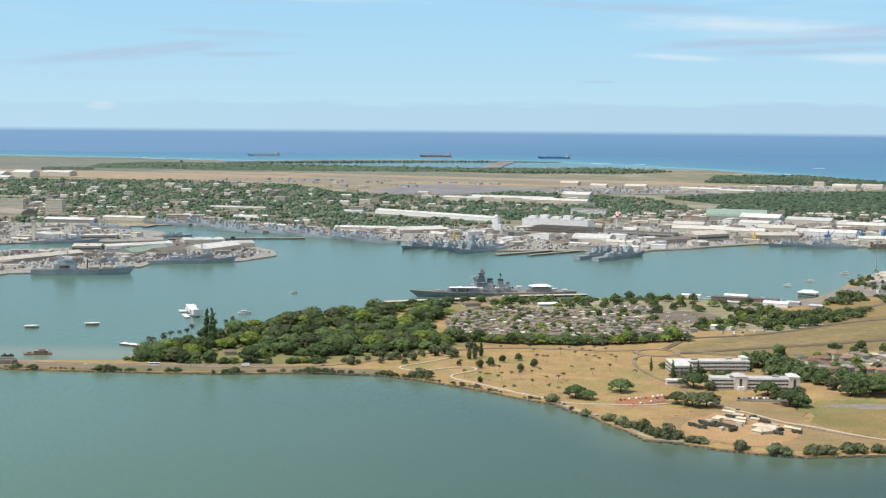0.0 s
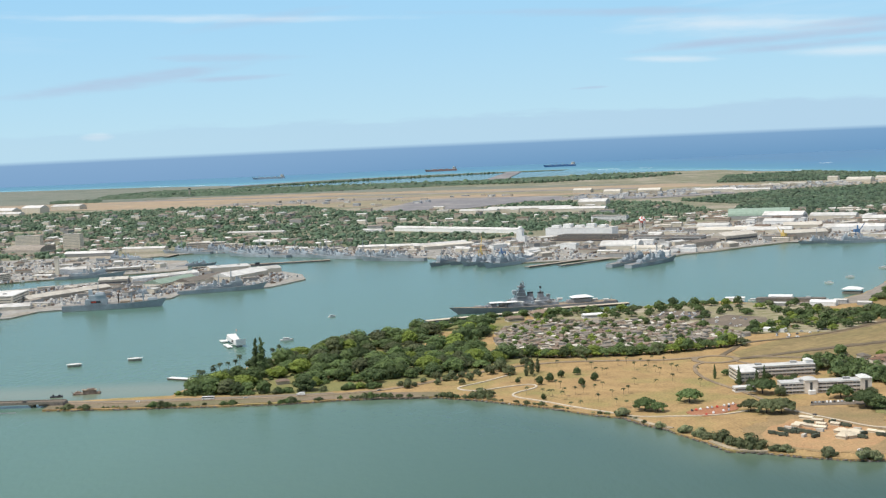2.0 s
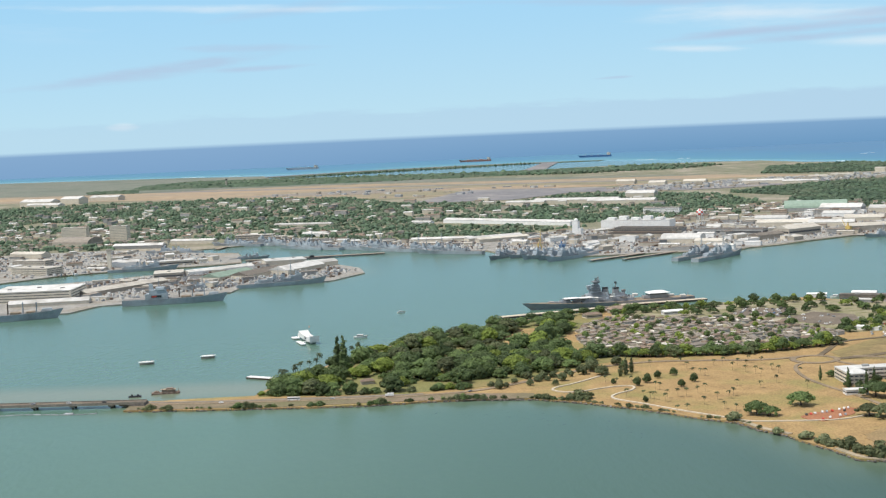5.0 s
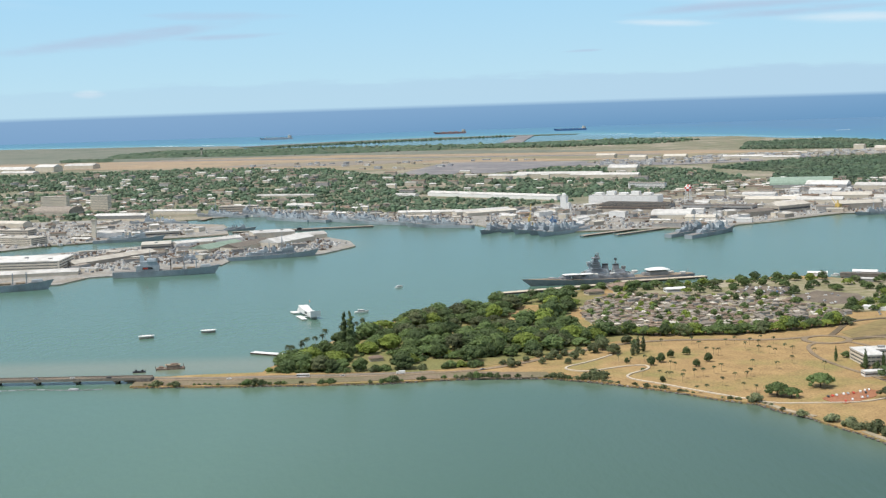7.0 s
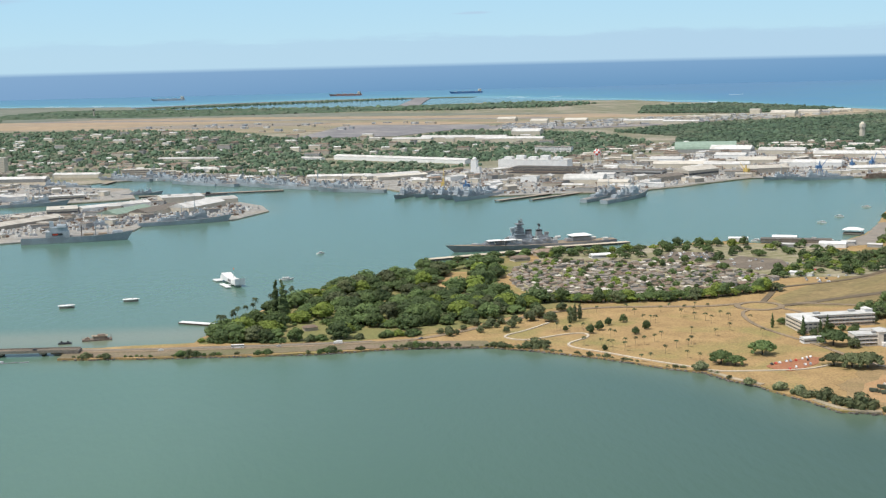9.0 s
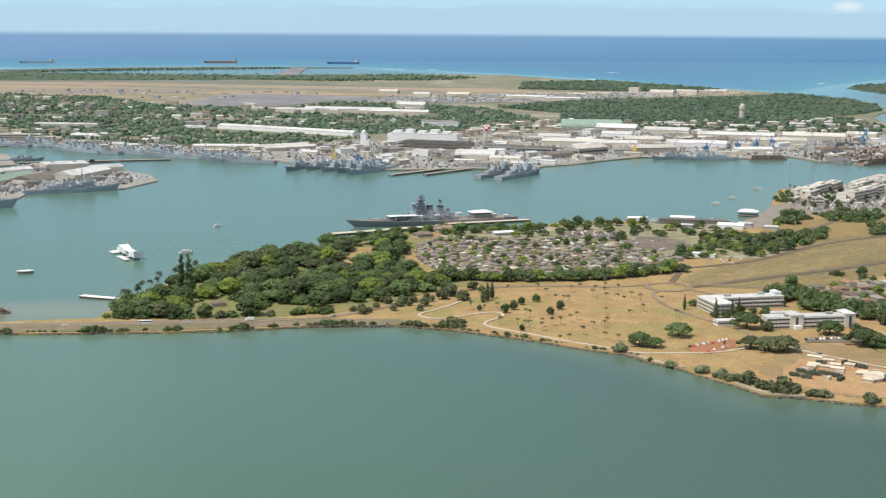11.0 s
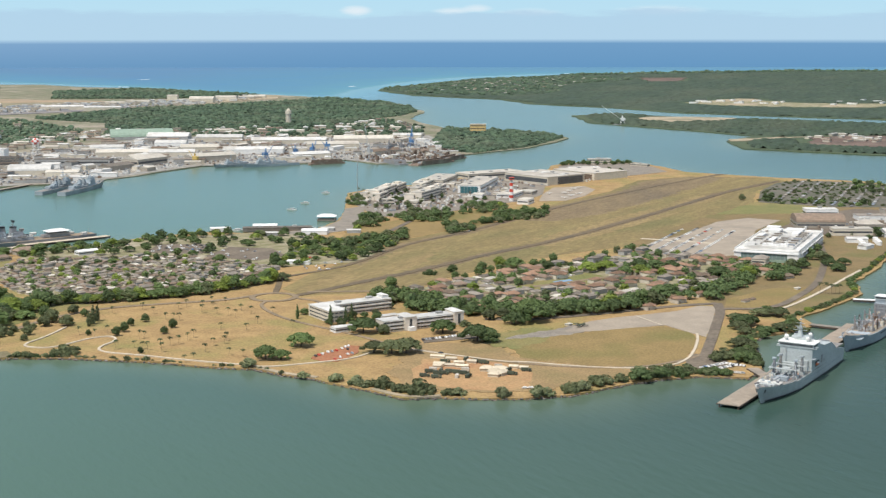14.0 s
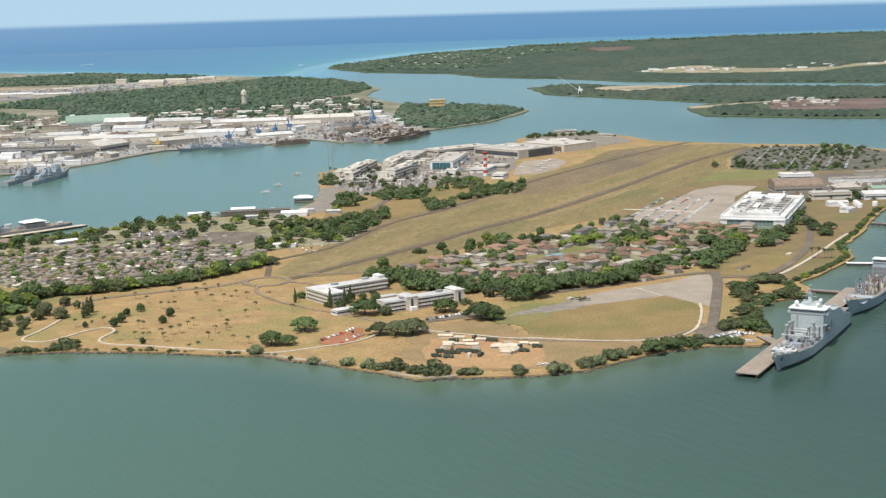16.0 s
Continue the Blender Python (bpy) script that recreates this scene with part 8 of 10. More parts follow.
motor_boat(952, 1304, 200, 2.2, "grey and white patrol boat at a walkway pier", "ship_grey")
motor_boat(-212, 2030, 30, 0.75, "small white launch under way")
motor_boat(-252, 1812, 10, 1.1, "white ferry boat near a wooded shore")
for x, y, r in ((527, 2175, 160), (577, 2240, 165), (663, 2352, 170)):
    motor_boat(x, y, r, 0.9, "white motor boat moored off the island", "white_paint")
sb = thing("sailing_boat", 1700, 1985, 0, 20, "small white sailing boat", "boat")
part("hull", hull_geo(11, 3.2, 1.1, 1.1, 1.5, .4, .7, .06, 8), "white_paint", sb)
part("mast", Geo().cyl(.5, 0, 1, .1, 14, 6), "steel", sb)
part("sail", Geo().add([(.3, 0, 2), (-5, .25, 2.2), (.3, .05, 14), (.3, .1, 2), (-5, .35, 2.2), (.3, .15, 14)], [(0, 1, 2), (5, 4, 3), (0, 2, 5, 3), (1, 0, 3, 4), (2, 1, 4, 5)]), "white_paint", sb)


def sail_boat(x, y, rot):
    s = thing("sail_boat", x, y, 0, rot, "small sailing boat with white sails on the channel", "boat")
    part("hull", hull_geo(13, 3.6, 1.2, 1.1, 1.6), "white_paint", s)
    part("deck", deck_geo(13, 3.6, 1.2, 1.1, 1.6), "cream_wall", s)
    part("mast", Geo().cyl(.5, 0, 1, .12, 17, 6, .06), "steel", s)
    part("mainsail", Geo().prism([(-5, -.06), (.3, -.06), (.3, .06), (-5, .06)], 2.4, 2.6).add([(.3, -.05, 2.6), (.3, -.05, 17), (-5, -.05, 2.6), (.3, .05, 2.6), (.3, .05, 17), (-5, .05, 2.6)], [(0, 1, 2), (5, 4, 3), (0, 3, 4, 1), (1, 4, 5, 2), (2, 5, 3, 0)]), "white_paint", s)
    part("jib", Geo().add([(.8, -.05, 2), (.7, -.05, 14), (6, -.05, 1.8), (.8, .05, 2), (.7, .05, 14), (6, .05, 1.8)], [(2, 1, 0), (3, 4, 5), (1, 4, 3, 0), (2, 5, 4, 1), (0, 3, 5, 2)]), "white_paint", s)
    return s


sail_boat(1784, 2090, 70)

# ---- causeway bridge and its traffic ----
br = thing("bridge", -440, 1424, 0, 176.2, "low grey concrete bridge on wide piers", "bridge")
part("deck", Geo().box(150, 0, 3.2, 320, 13, 1.5), "concrete", br)
for sy in (-6.3, 6.3):
    part("parapet", Geo().box(150, sy, 4.7, 320, .4, 1.0), "concrete", br)
part("roadway", Geo().box(150, 0, 4.72, 320, 10.5, .08), "asphalt", br)
for i in range(8):
    x = 22 + i * 38
    p = part("bridge_pier", Geo().box(x, 0, 1.6, 4.5, 12, 1.7, 0, 1.15), "concrete", br)
    part("column", Geo().cyl(x, -4, -3, 1.2, 4.8, 8).cyl(x, 4, -3, 1.2, 4.8, 8), "pile_wood", p)
part("abutment", Geo().box(-4, 0, -2, 14, 14, 6.4, 0, .96), "stone", br)
fl = thing("floating_boom", -470, 1396, 0, 176, "long dark floating boom with small rafts", "boom")
for i in range(30):
    part("float", Geo().beam((i * 9, 3 * math.sin(i * .6), .2), (i * 9 + 8, 3 * math.sin((i + 1) * .6), .2), .55, 6), "grey_paint", fl)
for i in (3, 14):
    part("raft", Geo().box(i * 9, 0, -.4, 9, 5, 1.6, 0, .9), "steel", fl)


def car_proto(name, mat, label, wheels=True):
    c = thing(name, 0, 0, 0, 0, label, "car", "parked cars")
    part("body", Geo().box(0, 0, .35, 4.5, 1.85, .65, 0, .96).box(-.15, 0, 1.0, 2.7, 1.65, .55, 0, .78), mat, c)
    part("window", Geo().box(-.15, 0, 1.06, 2.5, 1.7, .36, 0, .84), "dark_glass", c)
    for sx in (-1.4, 1.4) if wheels else ():
        for sy in (-.85, .85):
            part("wheel", WHEEL, "rubber", c, at=(sx, sy, .33))
    return c


WHEEL = Geo().beam((0, -.12, 0), (0, .12, 0), .33, 10).mesh("wheel", "rubber")
CARS = {}


def car(x, y, rot, k=None, z=LAND + 0.32, where="parked in a car park", wheels=True):
    looks = (("white_paint", "white"), ("grey_paint", "grey"), ("red_paint", "red"), ("black_paint", "black"), ("steel", "silver"), ("blue_paint", "blue"), ("white_paint", "white"))
    k = rng.choices(range(7), (9, 3, .35, 3.2, 5, .35, 4))[0] if k is None else k
    if (k, wheels) not in CARS:
        c = CARS[k, wheels] = car_proto("car", looks[k][0], f"{looks[k][1]} saloon car {where}", wheels)
        c.location, c.rotation_euler = (x, y, z), (0, 0, radians(rot))
        return c
    c = place(CARS[k, wheels], x, y, z, rot)
    c["label"] = f"{looks[k][1]} saloon car {where}"
    return c


for i, (x, y) in enumerate(((159, 1256), (163, 1258), (167, 1260), (174, 1264), (178, 1265), (183, 1267), (190, 1271), (195, 1275), (199, 1277), (193, 1266), (190, 1251), (168, 1237), (175, 1242), (185, 1249))):
    car(x, y, 80 + rng.uniform(-8, 8), (3, 2, 0, 0, 4, 2, 0, 0, 0, 3, 1, 2, 0, 0)[i], where="parked on red earth")
for i in range(16):
    car(266 + i * 3.3, 1267 + i * .05, 75, where="parked beside an office", wheels=False)
for i in range(24):
    car(455 + i * 4.7 + rng.uniform(-.6, .6), 1478 + rng.uniform(-1, 1), 85, rng.choice((0, 0, 4, 6)), where="parked along a green common", wheels=False)
for row in range(2):
    for i in range(9):
        car(418 + i * 3.2 - row * 6, 1058 + row * 9 + i * 0.4, 95, where="parked by a pier", wheels=False)
# rows of cars on the flight line
ux, uy = math.cos(radians(37.5)), math.sin(radians(37.5))
for row, (start, n) in enumerate(((6, 30), (10, 30), (18, 30), (30, 28), (52, 24))):
    for i in range(n):
        if rng.random() < (.96 if i < 16 else .74):
            u, v = start + i * 8.2, 14 + row * 19
            car(762 + u * ux - v * uy * .9, 1502 + u * uy + v * ux * .9, 127 + rng.uniform(-3, 3), where="parked on a worn flight line", wheels=False)
for i in range(7):
    car(438 + i * 1.3, 1071 - i * 2.6, 30, rng.choice((0, 0, 4, 0, 1)), where="parked by a pier", wheels=False)
    car(417 + i * 1.9, 1050 - i * 2.1, 130, rng.choice((0, 0, 4, 0, 1)), where="parked by a pier", wheels=False)
for i in range(11):
    car(493 + i * 9.2, 1474 + i * 1.7, 102, rng.choice((0, 0, 4)), where="parked in a row beside a lawn", wheels=False)
for x, y in scatter([(210, 1870), (240, 1918), (295, 1893), (262, 1832)], 34, 5, 72) + scatter([(262, 1812), (308, 1860), (368, 1812), (388, 1695), (335, 1685)], 20, 9, 73) + scatter([(300, 1660), (340, 1640), (400, 1690), (390, 1710)], 12, 7, 74):
    car(x, y, rng.choice((50, 140)) + rng.uniform(-3, 3), where="parked on asphalt", wheels=False)
for x, y, r, k in ((-505, 1428, 176, 0), (-470, 1425, 176, 3), (-540, 1430, 176, 1)):
    car(x, y, r, k, 4.82, "driving on a bridge")
for x, y, r, k in ((-356, 1414, 175, 0), (-120, 1421, 210, 1), (-250, 1411, 178, 4), (255, 1215, 118, 3), (640, 1834, 28, 1)):
    car(x, y, r, k, where="driving on an asphalt road")
bus = thing("bus", -287, 1413, LAND + .34, 178, "white tour bus with dark windows on a causeway", "bus")
part("body", Geo().box(0, 0, .4, 12, 2.5, 2.8, 0, .985), "white_paint", bus)
part("window_band", Geo().box(0, 0, 1.75, 11.6, 2.56, .95), "dark_glass", bus)
part("windscreen", Geo().box(5.95, 0, 1.5, .3, 2.2, 1.3), "dark_glass", bus)
for sx in (-3.6, 3.9):
    for sy in (-1.15, 1.15):
        part("wheel", Geo().beam((sx, sy - .15, .5), (sx, sy + .15, .5), .5, 10), "rubber", bus)
tr = thing("lorry", -196, 1412, LAND + .34, 178, "white box lorry on a causeway road", "lorry")
part("box", Geo().box(-1, 0, .9, 6, 2.4, 2.6), "white_paint", tr)
part("cab", Geo().box(3.2, 0, .6, 2, 2.3, 2.0, 0, .9), "white_paint", tr)
part("window", Geo().box(4.1, 0, 1.5, .3, 2, .8), "dark_glass", tr)
for sx in (-2.6, 3.0):
    for sy in (-1.05, 1.05):
        part("wheel", Geo().beam((sx, sy - .15, .5), (sx, sy + .15, .5), .5, 10), "rubber", tr)

# ---- houses ----
def house_proto(i, l, w, h, rh, wall, roof, label):
    t = solo("house", Geo().box(0, 0, -.3, l, w, h + .3), wall, label=label, category="house", group="houses on the island")
    r = part("roof", Geo().gable(0, 0, h, l, w, rh, .7, 0, w * .42), roof, t)
    if i > 3:
        part("porch_roof", Geo().gable(l * .18, -w / 2 - 1.4, h - .3, 4.5, 3.2, 1.1, .3, 0, .6), roof, r)
    for px in (-l * .3,) * (i > 3):
        part("window", Geo().box(px, -w / 2 - .05, 1.1, 1.8, .2, 1.2), "dark_glass", t)
    return t


HOUSES = []
for i, (l, w, h, rh, wall, roof, text) in enumerate((
        (14, 9.5, 3.0, 2.3, "cream_wall", "grey_roof", "cream house with a grey shingle hip roof"), (13, 9, 3.0, 2.4, "beige_wall", "brown_roof", "beige house with a brown hip roof"),
        (16, 10, 5.2, 2.4, "grey_wall", "grey_roof", "grey two-storey house with a grey hip roof"), (12, 9, 3.0, 2.2, "cream_wall", "cream_roof", "cream house with a pale roof"),
        (17, 11, 3.2, 2.8, "beige_wall", "brown_roof", "large beige house with a brown hip roof"),
        (18, 11, 5.4, 2.8, "cream_wall", "roof_tile", "cream two-storey home with a tiled brown roof"), (16, 11, 5.2, 2.6, "beige_wall", "roof_tile", "beige home with a reddish tiled roof"))):
    HOUSES.append(house_proto(i, l, w, h, rh, wall, roof, text))
used = set()


def house(k, x, y, rot, s=1.0):
    if k in used:
        return place(HOUSES[k], x, y, LAND + .2, rot, s)
    used.add(k)
    HOUSES[k].location, HOUSES[k].rotation_euler = (x, y, LAND + .2), (0, 0, radians(rot))
    return HOUSES[k]


ROWS = {}


def house_row(wall, roof, x, y, l, w, h, rh, rot):
    """One of the houses that stand joined in the far rows."""
    g, r = ROWS.setdefault((wall, roof), (Geo(), Geo()))
    g.box(x, y, LAND, l, w, h, rot)
    r.gable(x, y, LAND + h, l, w, rh, .5, rot, w * rng.choice((.4, 0, 0)))


for x, y in scatter(HOUSES_L, 470, 8.2, 81):
    rot, size = rng.choice((20, 20, 110)) + rng.uniform(-7, 7), rng.uniform(.46, .64)
    if y < 1650:
        house(rng.choices(range(4), (5, 5, 1.5, 1.4))[0], x, y, rot, size)
    else:
        l, w, h, rh, wall, roof = rng.choices(((14, 9.5, 3, 2.3, "cream_wall", "grey_roof"), (13, 9, 3, 2.4, "beige_wall", "brown_roof"), (16, 10, 5.2, 2.4, "grey_wall", "grey_roof"), (12, 9, 3, 2.2, "cream_wall", "cream_roof")), (5, 5, 1.5, 1.8))[0]
        house_row(wall, roof, x, y, l * size, w * size, h * size + .4, rh * size, rot)
for (wall, roof), (g, r) in ROWS.items():
    solo("house_rows", g, wall, label=f"close rows of small houses with {roof.replace('_roof', '')} hip roofs", category="houses", kind="stuff")
    solo("house_row_roofs", r, roof, label=f"{roof.replace('_roof', '')} hip roofs of close house rows", category="houses", kind="stuff")
ESTATE_ROADS = [(360, 1478), (408, 1470), (420, 1430), (470, 1440), (555, 1448), (660, 1460), (352, 1430), (380, 1405), (407, 1391)]
RED_HOMES = ((420, 1540), (430, 1532), (445, 1536), (409, 1476), (416, 1499), (377, 1466), (430, 1399), (413, 1387), (518, 1415), (526, 1409), (504, 1499), (519, 1503), (551, 1543), (564, 1542), (600, 1400), (640, 1430), (680, 1410), (690, 1470), (740, 1440))
GREY_HOMES = ((464, 1537), (478, 1542), (494, 1546), (442, 1502), (462, 1508), (484, 1507), (434, 1457), (443, 1450), (423, 1424), (457, 1426), (465, 1420), (490, 1407), (619, 1559), (602, 1555), (596, 1508), (384, 1524), (371, 1498), (640, 1390), (660, 1530), (720, 1540), (560, 1380))
LAWN_R = [(470, 1447), (500, 1466), (562, 1474), (590, 1486), (600, 1440), (545, 1428), (498, 1419)]
for x, y in scatter(HOUSES_R, 205, 14.0, 82, [LAWN_R]):
    if min(math.hypot(x - a, y - b) for a, b in ESTATE_ROADS) > 9:
        red = min(math.hypot(x - a, y - b) for a, b in RED_HOMES) < min(math.hypot(x - a, y - b) for a, b in GREY_HOMES)
        house(rng.choices(range(7), (0, 1.5, 0, 0, 2, 4, 4) if red else (5, .6, 4, 1.2, 0, 0, 0))[0], x, y, rng.choice((12, 12, 102)) + rng.uniform(-7, 7), rng.uniform(.74, .98))
for x, y, k, s in ((523, 1285, 6, .8), (570, 1298, 6, .85), (572, 1311, 6, .8), (630, 1319, 6, .85), (609, 1314, 5, .7), (760, 1353, 4, .9), (413, 1259, 3, .5), (-222, 1486, 1, 1.0), (75, 1930, 4, 1.5), (630, 1268, 1, .6), (643, 1273, 1, .5), (724, 1296, 3, .5)):
    house(k, x, y, 15, s)


# ---- larger buildings ----
def building(x, y, rot, l, w, h, wall="cream_wall", roof="white_roof", style="flat", label="", category="building", bands=0, name="building", z=LAND + .25, group="", cols=0, side="both"):
    """A block with a flat, gabled, arched or sawtooth roof; bands of windows, or cols windows in each storey."""
    if name in ("shed", "hall", "far_house", "far_store", "workshop"):
        b = solo(name, Geo().box(0, 0, -.5, l, w, h + .5), wall, x, y, z, rot, label, category, group)
    else:
        b = thing(name, x, y, z, rot, label, category, group)
        part("wall", Geo().box(0, 0, -.5, l, w, h + .5), wall, b)
    if style == "flat":
        r = part("roof", Geo().box(0, 0, h, l + .5, w + .5, .5), roof, b)
        for i in range(int(l / 35)):
            part("roof_unit", Geo().box(-l / 2 + (i + .5) * l / max(1, int(l / 35)), rng.uniform(-.25, .25) * w, h + .5, min(6, l / 5), min(5, w / 4), 1.8), "grey_wall", r)
    elif style == "gable":
        part("roof", Geo().gable(0, 0, h, l, w, w * .16, .4), roof, b)
    elif style == "hip":
        part("roof", Geo().gable(0, 0, h, l, w, w * .2, .6, 0, w * .35), roof, b)
    elif style == "arch":
        vs, fs, n = [], [], 10
        for i in range(n + 1):
            a = math.pi * i / n
            vs += [(-l / 2 - .3, -math.cos(a) * (w / 2 + .3), h + math.sin(a) * w * .2), (l / 2 + .3, -math.cos(a) * (w / 2 + .3), h + math.sin(a) * w * .2)]
        for i in range(n):
            fs.append((2 * i, 2 * i + 1, 2 * i + 3, 2 * i + 2))
        fs += [tuple(2 * i for i in range(n, -1, -1)), tuple(2 * i + 1 for i in range(n + 1)), (0, 2 * n, 2 * n + 1, 1)]
        part("roof", Geo().add(vs, fs), roof, b)
    elif style == "saw":
        k = max(3, int(w / 12))
        for i in range(k):
            y0, y1 = -w / 2 + i * w / k, -w / 2 + (i + 1) * w / k
            part("roof_bay", Geo().add([(-l / 2, y0, h), (l / 2, y0, h), (l / 2, y1, h), (-l / 2, y1, h), (-l / 2, y0 + .6, h + 3), (l / 2, y0 + .6, h + 3)],
                                       [(0, 3, 2, 1), (0, 1, 5, 4), (4, 5, 2, 3), (0, 4, 3), (1, 2, 5)]), roof, b)
            part("skylight", Geo().box(0, y0 + .2, h + .5, l * .97, .35, 2.0), "dark_glass", b)
    if cols:
        storeys = max(1, bands)
        me = Geo().box(0, 0, 0, l / cols * .84, .3, h / storeys * .36).mesh("window", "dark_glass")
        for s in range(storeys):
            for i in range(cols):
                for sy in ((-1, 1) if side == "both" else (-1,)):
                    part("window", me, "dark_glass", b, at=(-l / 2 + (i + .5) * l / cols, sy * (w / 2 + .05), s * h / storeys + h / storeys * .3))
    elif bands:
        for s in range(bands):
            zz = h * (s + .4) / bands
            part("window_band", Geo().box(0, 0, zz, l * .96, w + .25, h / bands * (.26 if bands < 6 else .15)), "dark_glass", b)
            part("window_band", Geo().box(0, 0, zz, l + .25, w * .9, h / bands * (.26 if bands < 6 else .15)), "dark_glass", b)
    return b


# the two white office buildings
o1 = building(269, 1412, 3, 72, 17, 10.4, "office_wall", "white_roof", "flat", "white three-storey office with rows of dark windows", "office", 3, "office", cols=20, side="front")
w1 = part("wing", Geo().box(-36, -14, -.5, 18, 44, 10.86), "cream_wall", o1)
part("wing_roof", Geo().box(-36, -14, 10.36, 18.6, 44.6, .57), "white_roof", w1)
part("wing_roof", Geo().gable(-36, -25, 10.94, 18.6, 18.6, 2.6, .1, 90, 7), "white_roof", w1)
win = Geo().box(0, 0, 0, 3.6, .3, 1.25).mesh("window", "dark_glass")
for s in range(3):
    for i in range(4):
        part("window", win, "dark_glass", w1, at=(-43 + i * 4.6, -36.1, 1.2 + s * 3.4))
    for i in range(9):
        part("window", win, "dark_glass", w1, at=(-45.05, -33 + i * 4.6, 1.2 + s * 3.4), rot=90)
t = part("stair_tower", Geo().box(32, 2, 10, 7, 11, 3.4), "white_paint", o1)
part("tower_roof", Geo().gable(32, 2, 13.4, 11, 7, 1.6, .3, 90, 3), "white_roof", t)
for s in range(2):
    part("ledge", Geo().box(9, -8.9, 3.3 + s * 3.5, 53, .9, .25), "white_paint", o1)
o2 = building(291, 1320, 0, 82, 15, 10.0, "office_wall", "white_roof", "flat", "cream three-storey office with recessed window bays", "office", 3, "office", cols=24, side="front")
for px, ww in ((-14, 12), (36, 10)):
    t = part("stair_tower", Geo().box(px, -.5, 0, ww, 17.5, 12.0), "office_wall", o2)
    part("tower_roof", Geo().gable(px, -.5, 12.0, 17.5, ww, 2.0, .5, 90, 4), "white_roof", t)
    part("window", Geo().box(px, -9.3, 1.2, 2.4, .3, 9), "dark_glass", t)
for s in range(3):
    part("ledge", Geo().box(0, -7.9, 2.8 + s * 3.3, 81.5, .9, .3), "white_paint", o2)
part("entrance", Geo().box(-14, -11.4, 0, 6, 5, 3.4), "white_paint", o2)
building(222, 1338, 3, 20, 10, 4, "white_paint", "white_roof", "flat", "low white office annexe", "building", 1)
building(282, 1366, 3, 20, 9, 3.5, "cream_wall", "white_roof", "flat", "small pale garden building", "building", 1)

# the large white research building with its glazed front
nb = building(887, 1503, 37.8, 182, 74, 13, "white_paint", "white_roof", "flat", "large white building with a glazed front and roof panels", "building")
part("front_glass", Geo().box(-92.2, 2, 3.4, .6, 58, 6.4), "green_glass", nb, "green-tinted glass front")
for i in range(13):
    part("mullion", Geo().box(-92.6, -26 + i * 4.7, 3.4, .3, .3, 6.4), "steel", nb)
part("plinth", Geo().box(-92.0, 2, 0, 1.4, 60, 3.3), "green_roof", nb, "grey-green plinth")
part("front_wing", Geo().box(-82, -31, 0, 22, 13, 12.4).box(-82, 33, 0, 22, 8, 12.4), "white_paint", nb)
part("front_eave", Geo().box(-88, 0, 10.2, 12, 76, 1.2), "white_paint", nb, "deep white eave over the glass")
for sy in (-1, 1):
    for lv, (z0, hh) in enumerate(((2.2, 2.6), (7.0, 2.8))):
        part("side_glass", Geo().box(4, sy * 37.2, z0, 164, .5, hh), "dark_glass", nb)
        part("sunshade", Geo().box(4, sy * 38.0, z0 + hh, 166, 2.0, .5), "white_paint", nb)
    for i in range(12):
        part("pier_fin", Geo().box(-74 + i * 14, sy * 37.5, 0, 1.2, 1.0, 13), "white_paint", nb)
part("parapet", Geo().box(0, -36.6, 13.5, 182, .8, 1.4).box(0, 36.6, 13.5, 182, .8, 1.4).box(90.6, 0, 13.5, .8, 72, 1.4), "white_paint", nb)
part("upper_roof", Geo().box(-8, 0, 13.5, 140, 58, 2.4, 0, .99), "white_roof", nb, "raised white roof")
rr = random.Random(8)
for i in range(7):
    for j in range(4):
        px, py = -62 + i * 17.5, -22 + j * 14.6
        if rr.random() < .82:
            r = part("roof_monitor", Geo().box(px, py, 15.9, 12, 10, 1.4, 0, .95), "white_roof", nb)
            part("solar_panel", profile_geo([(px - 5.6, 17.3), (px + 5.6, 17.3), (px + 5.6, 17.6), (px - 5.6, 18.6)], 8.8, py), "grey_roof" if rr.random() < .75 else "panel_blue", r)
for px, py, l, w, h in ((-30, 4, 30, 6, 3.4), (30, -14, 26, 8, 4), (44, 14, 22, 14, 4.6), (66, -6, 20, 22, 3.2), (8, 24, 24, 6, 3), (74, 22, 14, 16, 4.2), (-66, -6, 10, 30, 2.6)):
    pent = part("penthouse", Geo().box(px, py, 15.6, l, w, h), "white_paint", nb)
    part("louvre", Geo().box(px, py - w / 2 - .1, 16.3, l * .8, .25, h * .5), "grey_wall", pent)
for i in range(16):
    part("roof_unit", Geo().box(rr.uniform(-70, 84), rr.uniform(-32, 32), 15.6, rr.uniform(2, 5), rr.uniform(2, 4), rr.uniform(1.2, 2.6)), rr.choice(("white_roof", "grey_wall", "steel", "cream_roof")), nb)

# hangars and offices at the south end
h1 = building(912, 2276, 48, 150, 38, 13, "white_paint", "tan_roof", "flat", "white hangar with a large blue-glazed door", "hangar")
part("hangar_door", Geo().box(-75.2, 0, .5, .6, 30, 11), "teal_glass", h1, "blue-green glazed sliding door")
for i in range(6):
    part("door_mullion", Geo().box(-75.6, -14 + i * 5.6, .5, .4, .35, 11), "steel", h1)
for sy in (-1, 1):
    part("window_band", Geo().box(0, sy * 19.1, 6, 142, .4, 3), "dark_glass", h1)
h2 = building(1074, 2320, -78, 108, 92, 14, "cream_wall", "tan_roof", "flat", "wide cream hangar with a long window band", "hangar")
for sy in (-1, 1):
    part("window_band", Geo().box(0, sy * 46.1, 4, 104, .4, 7), "dark_glass", h2)
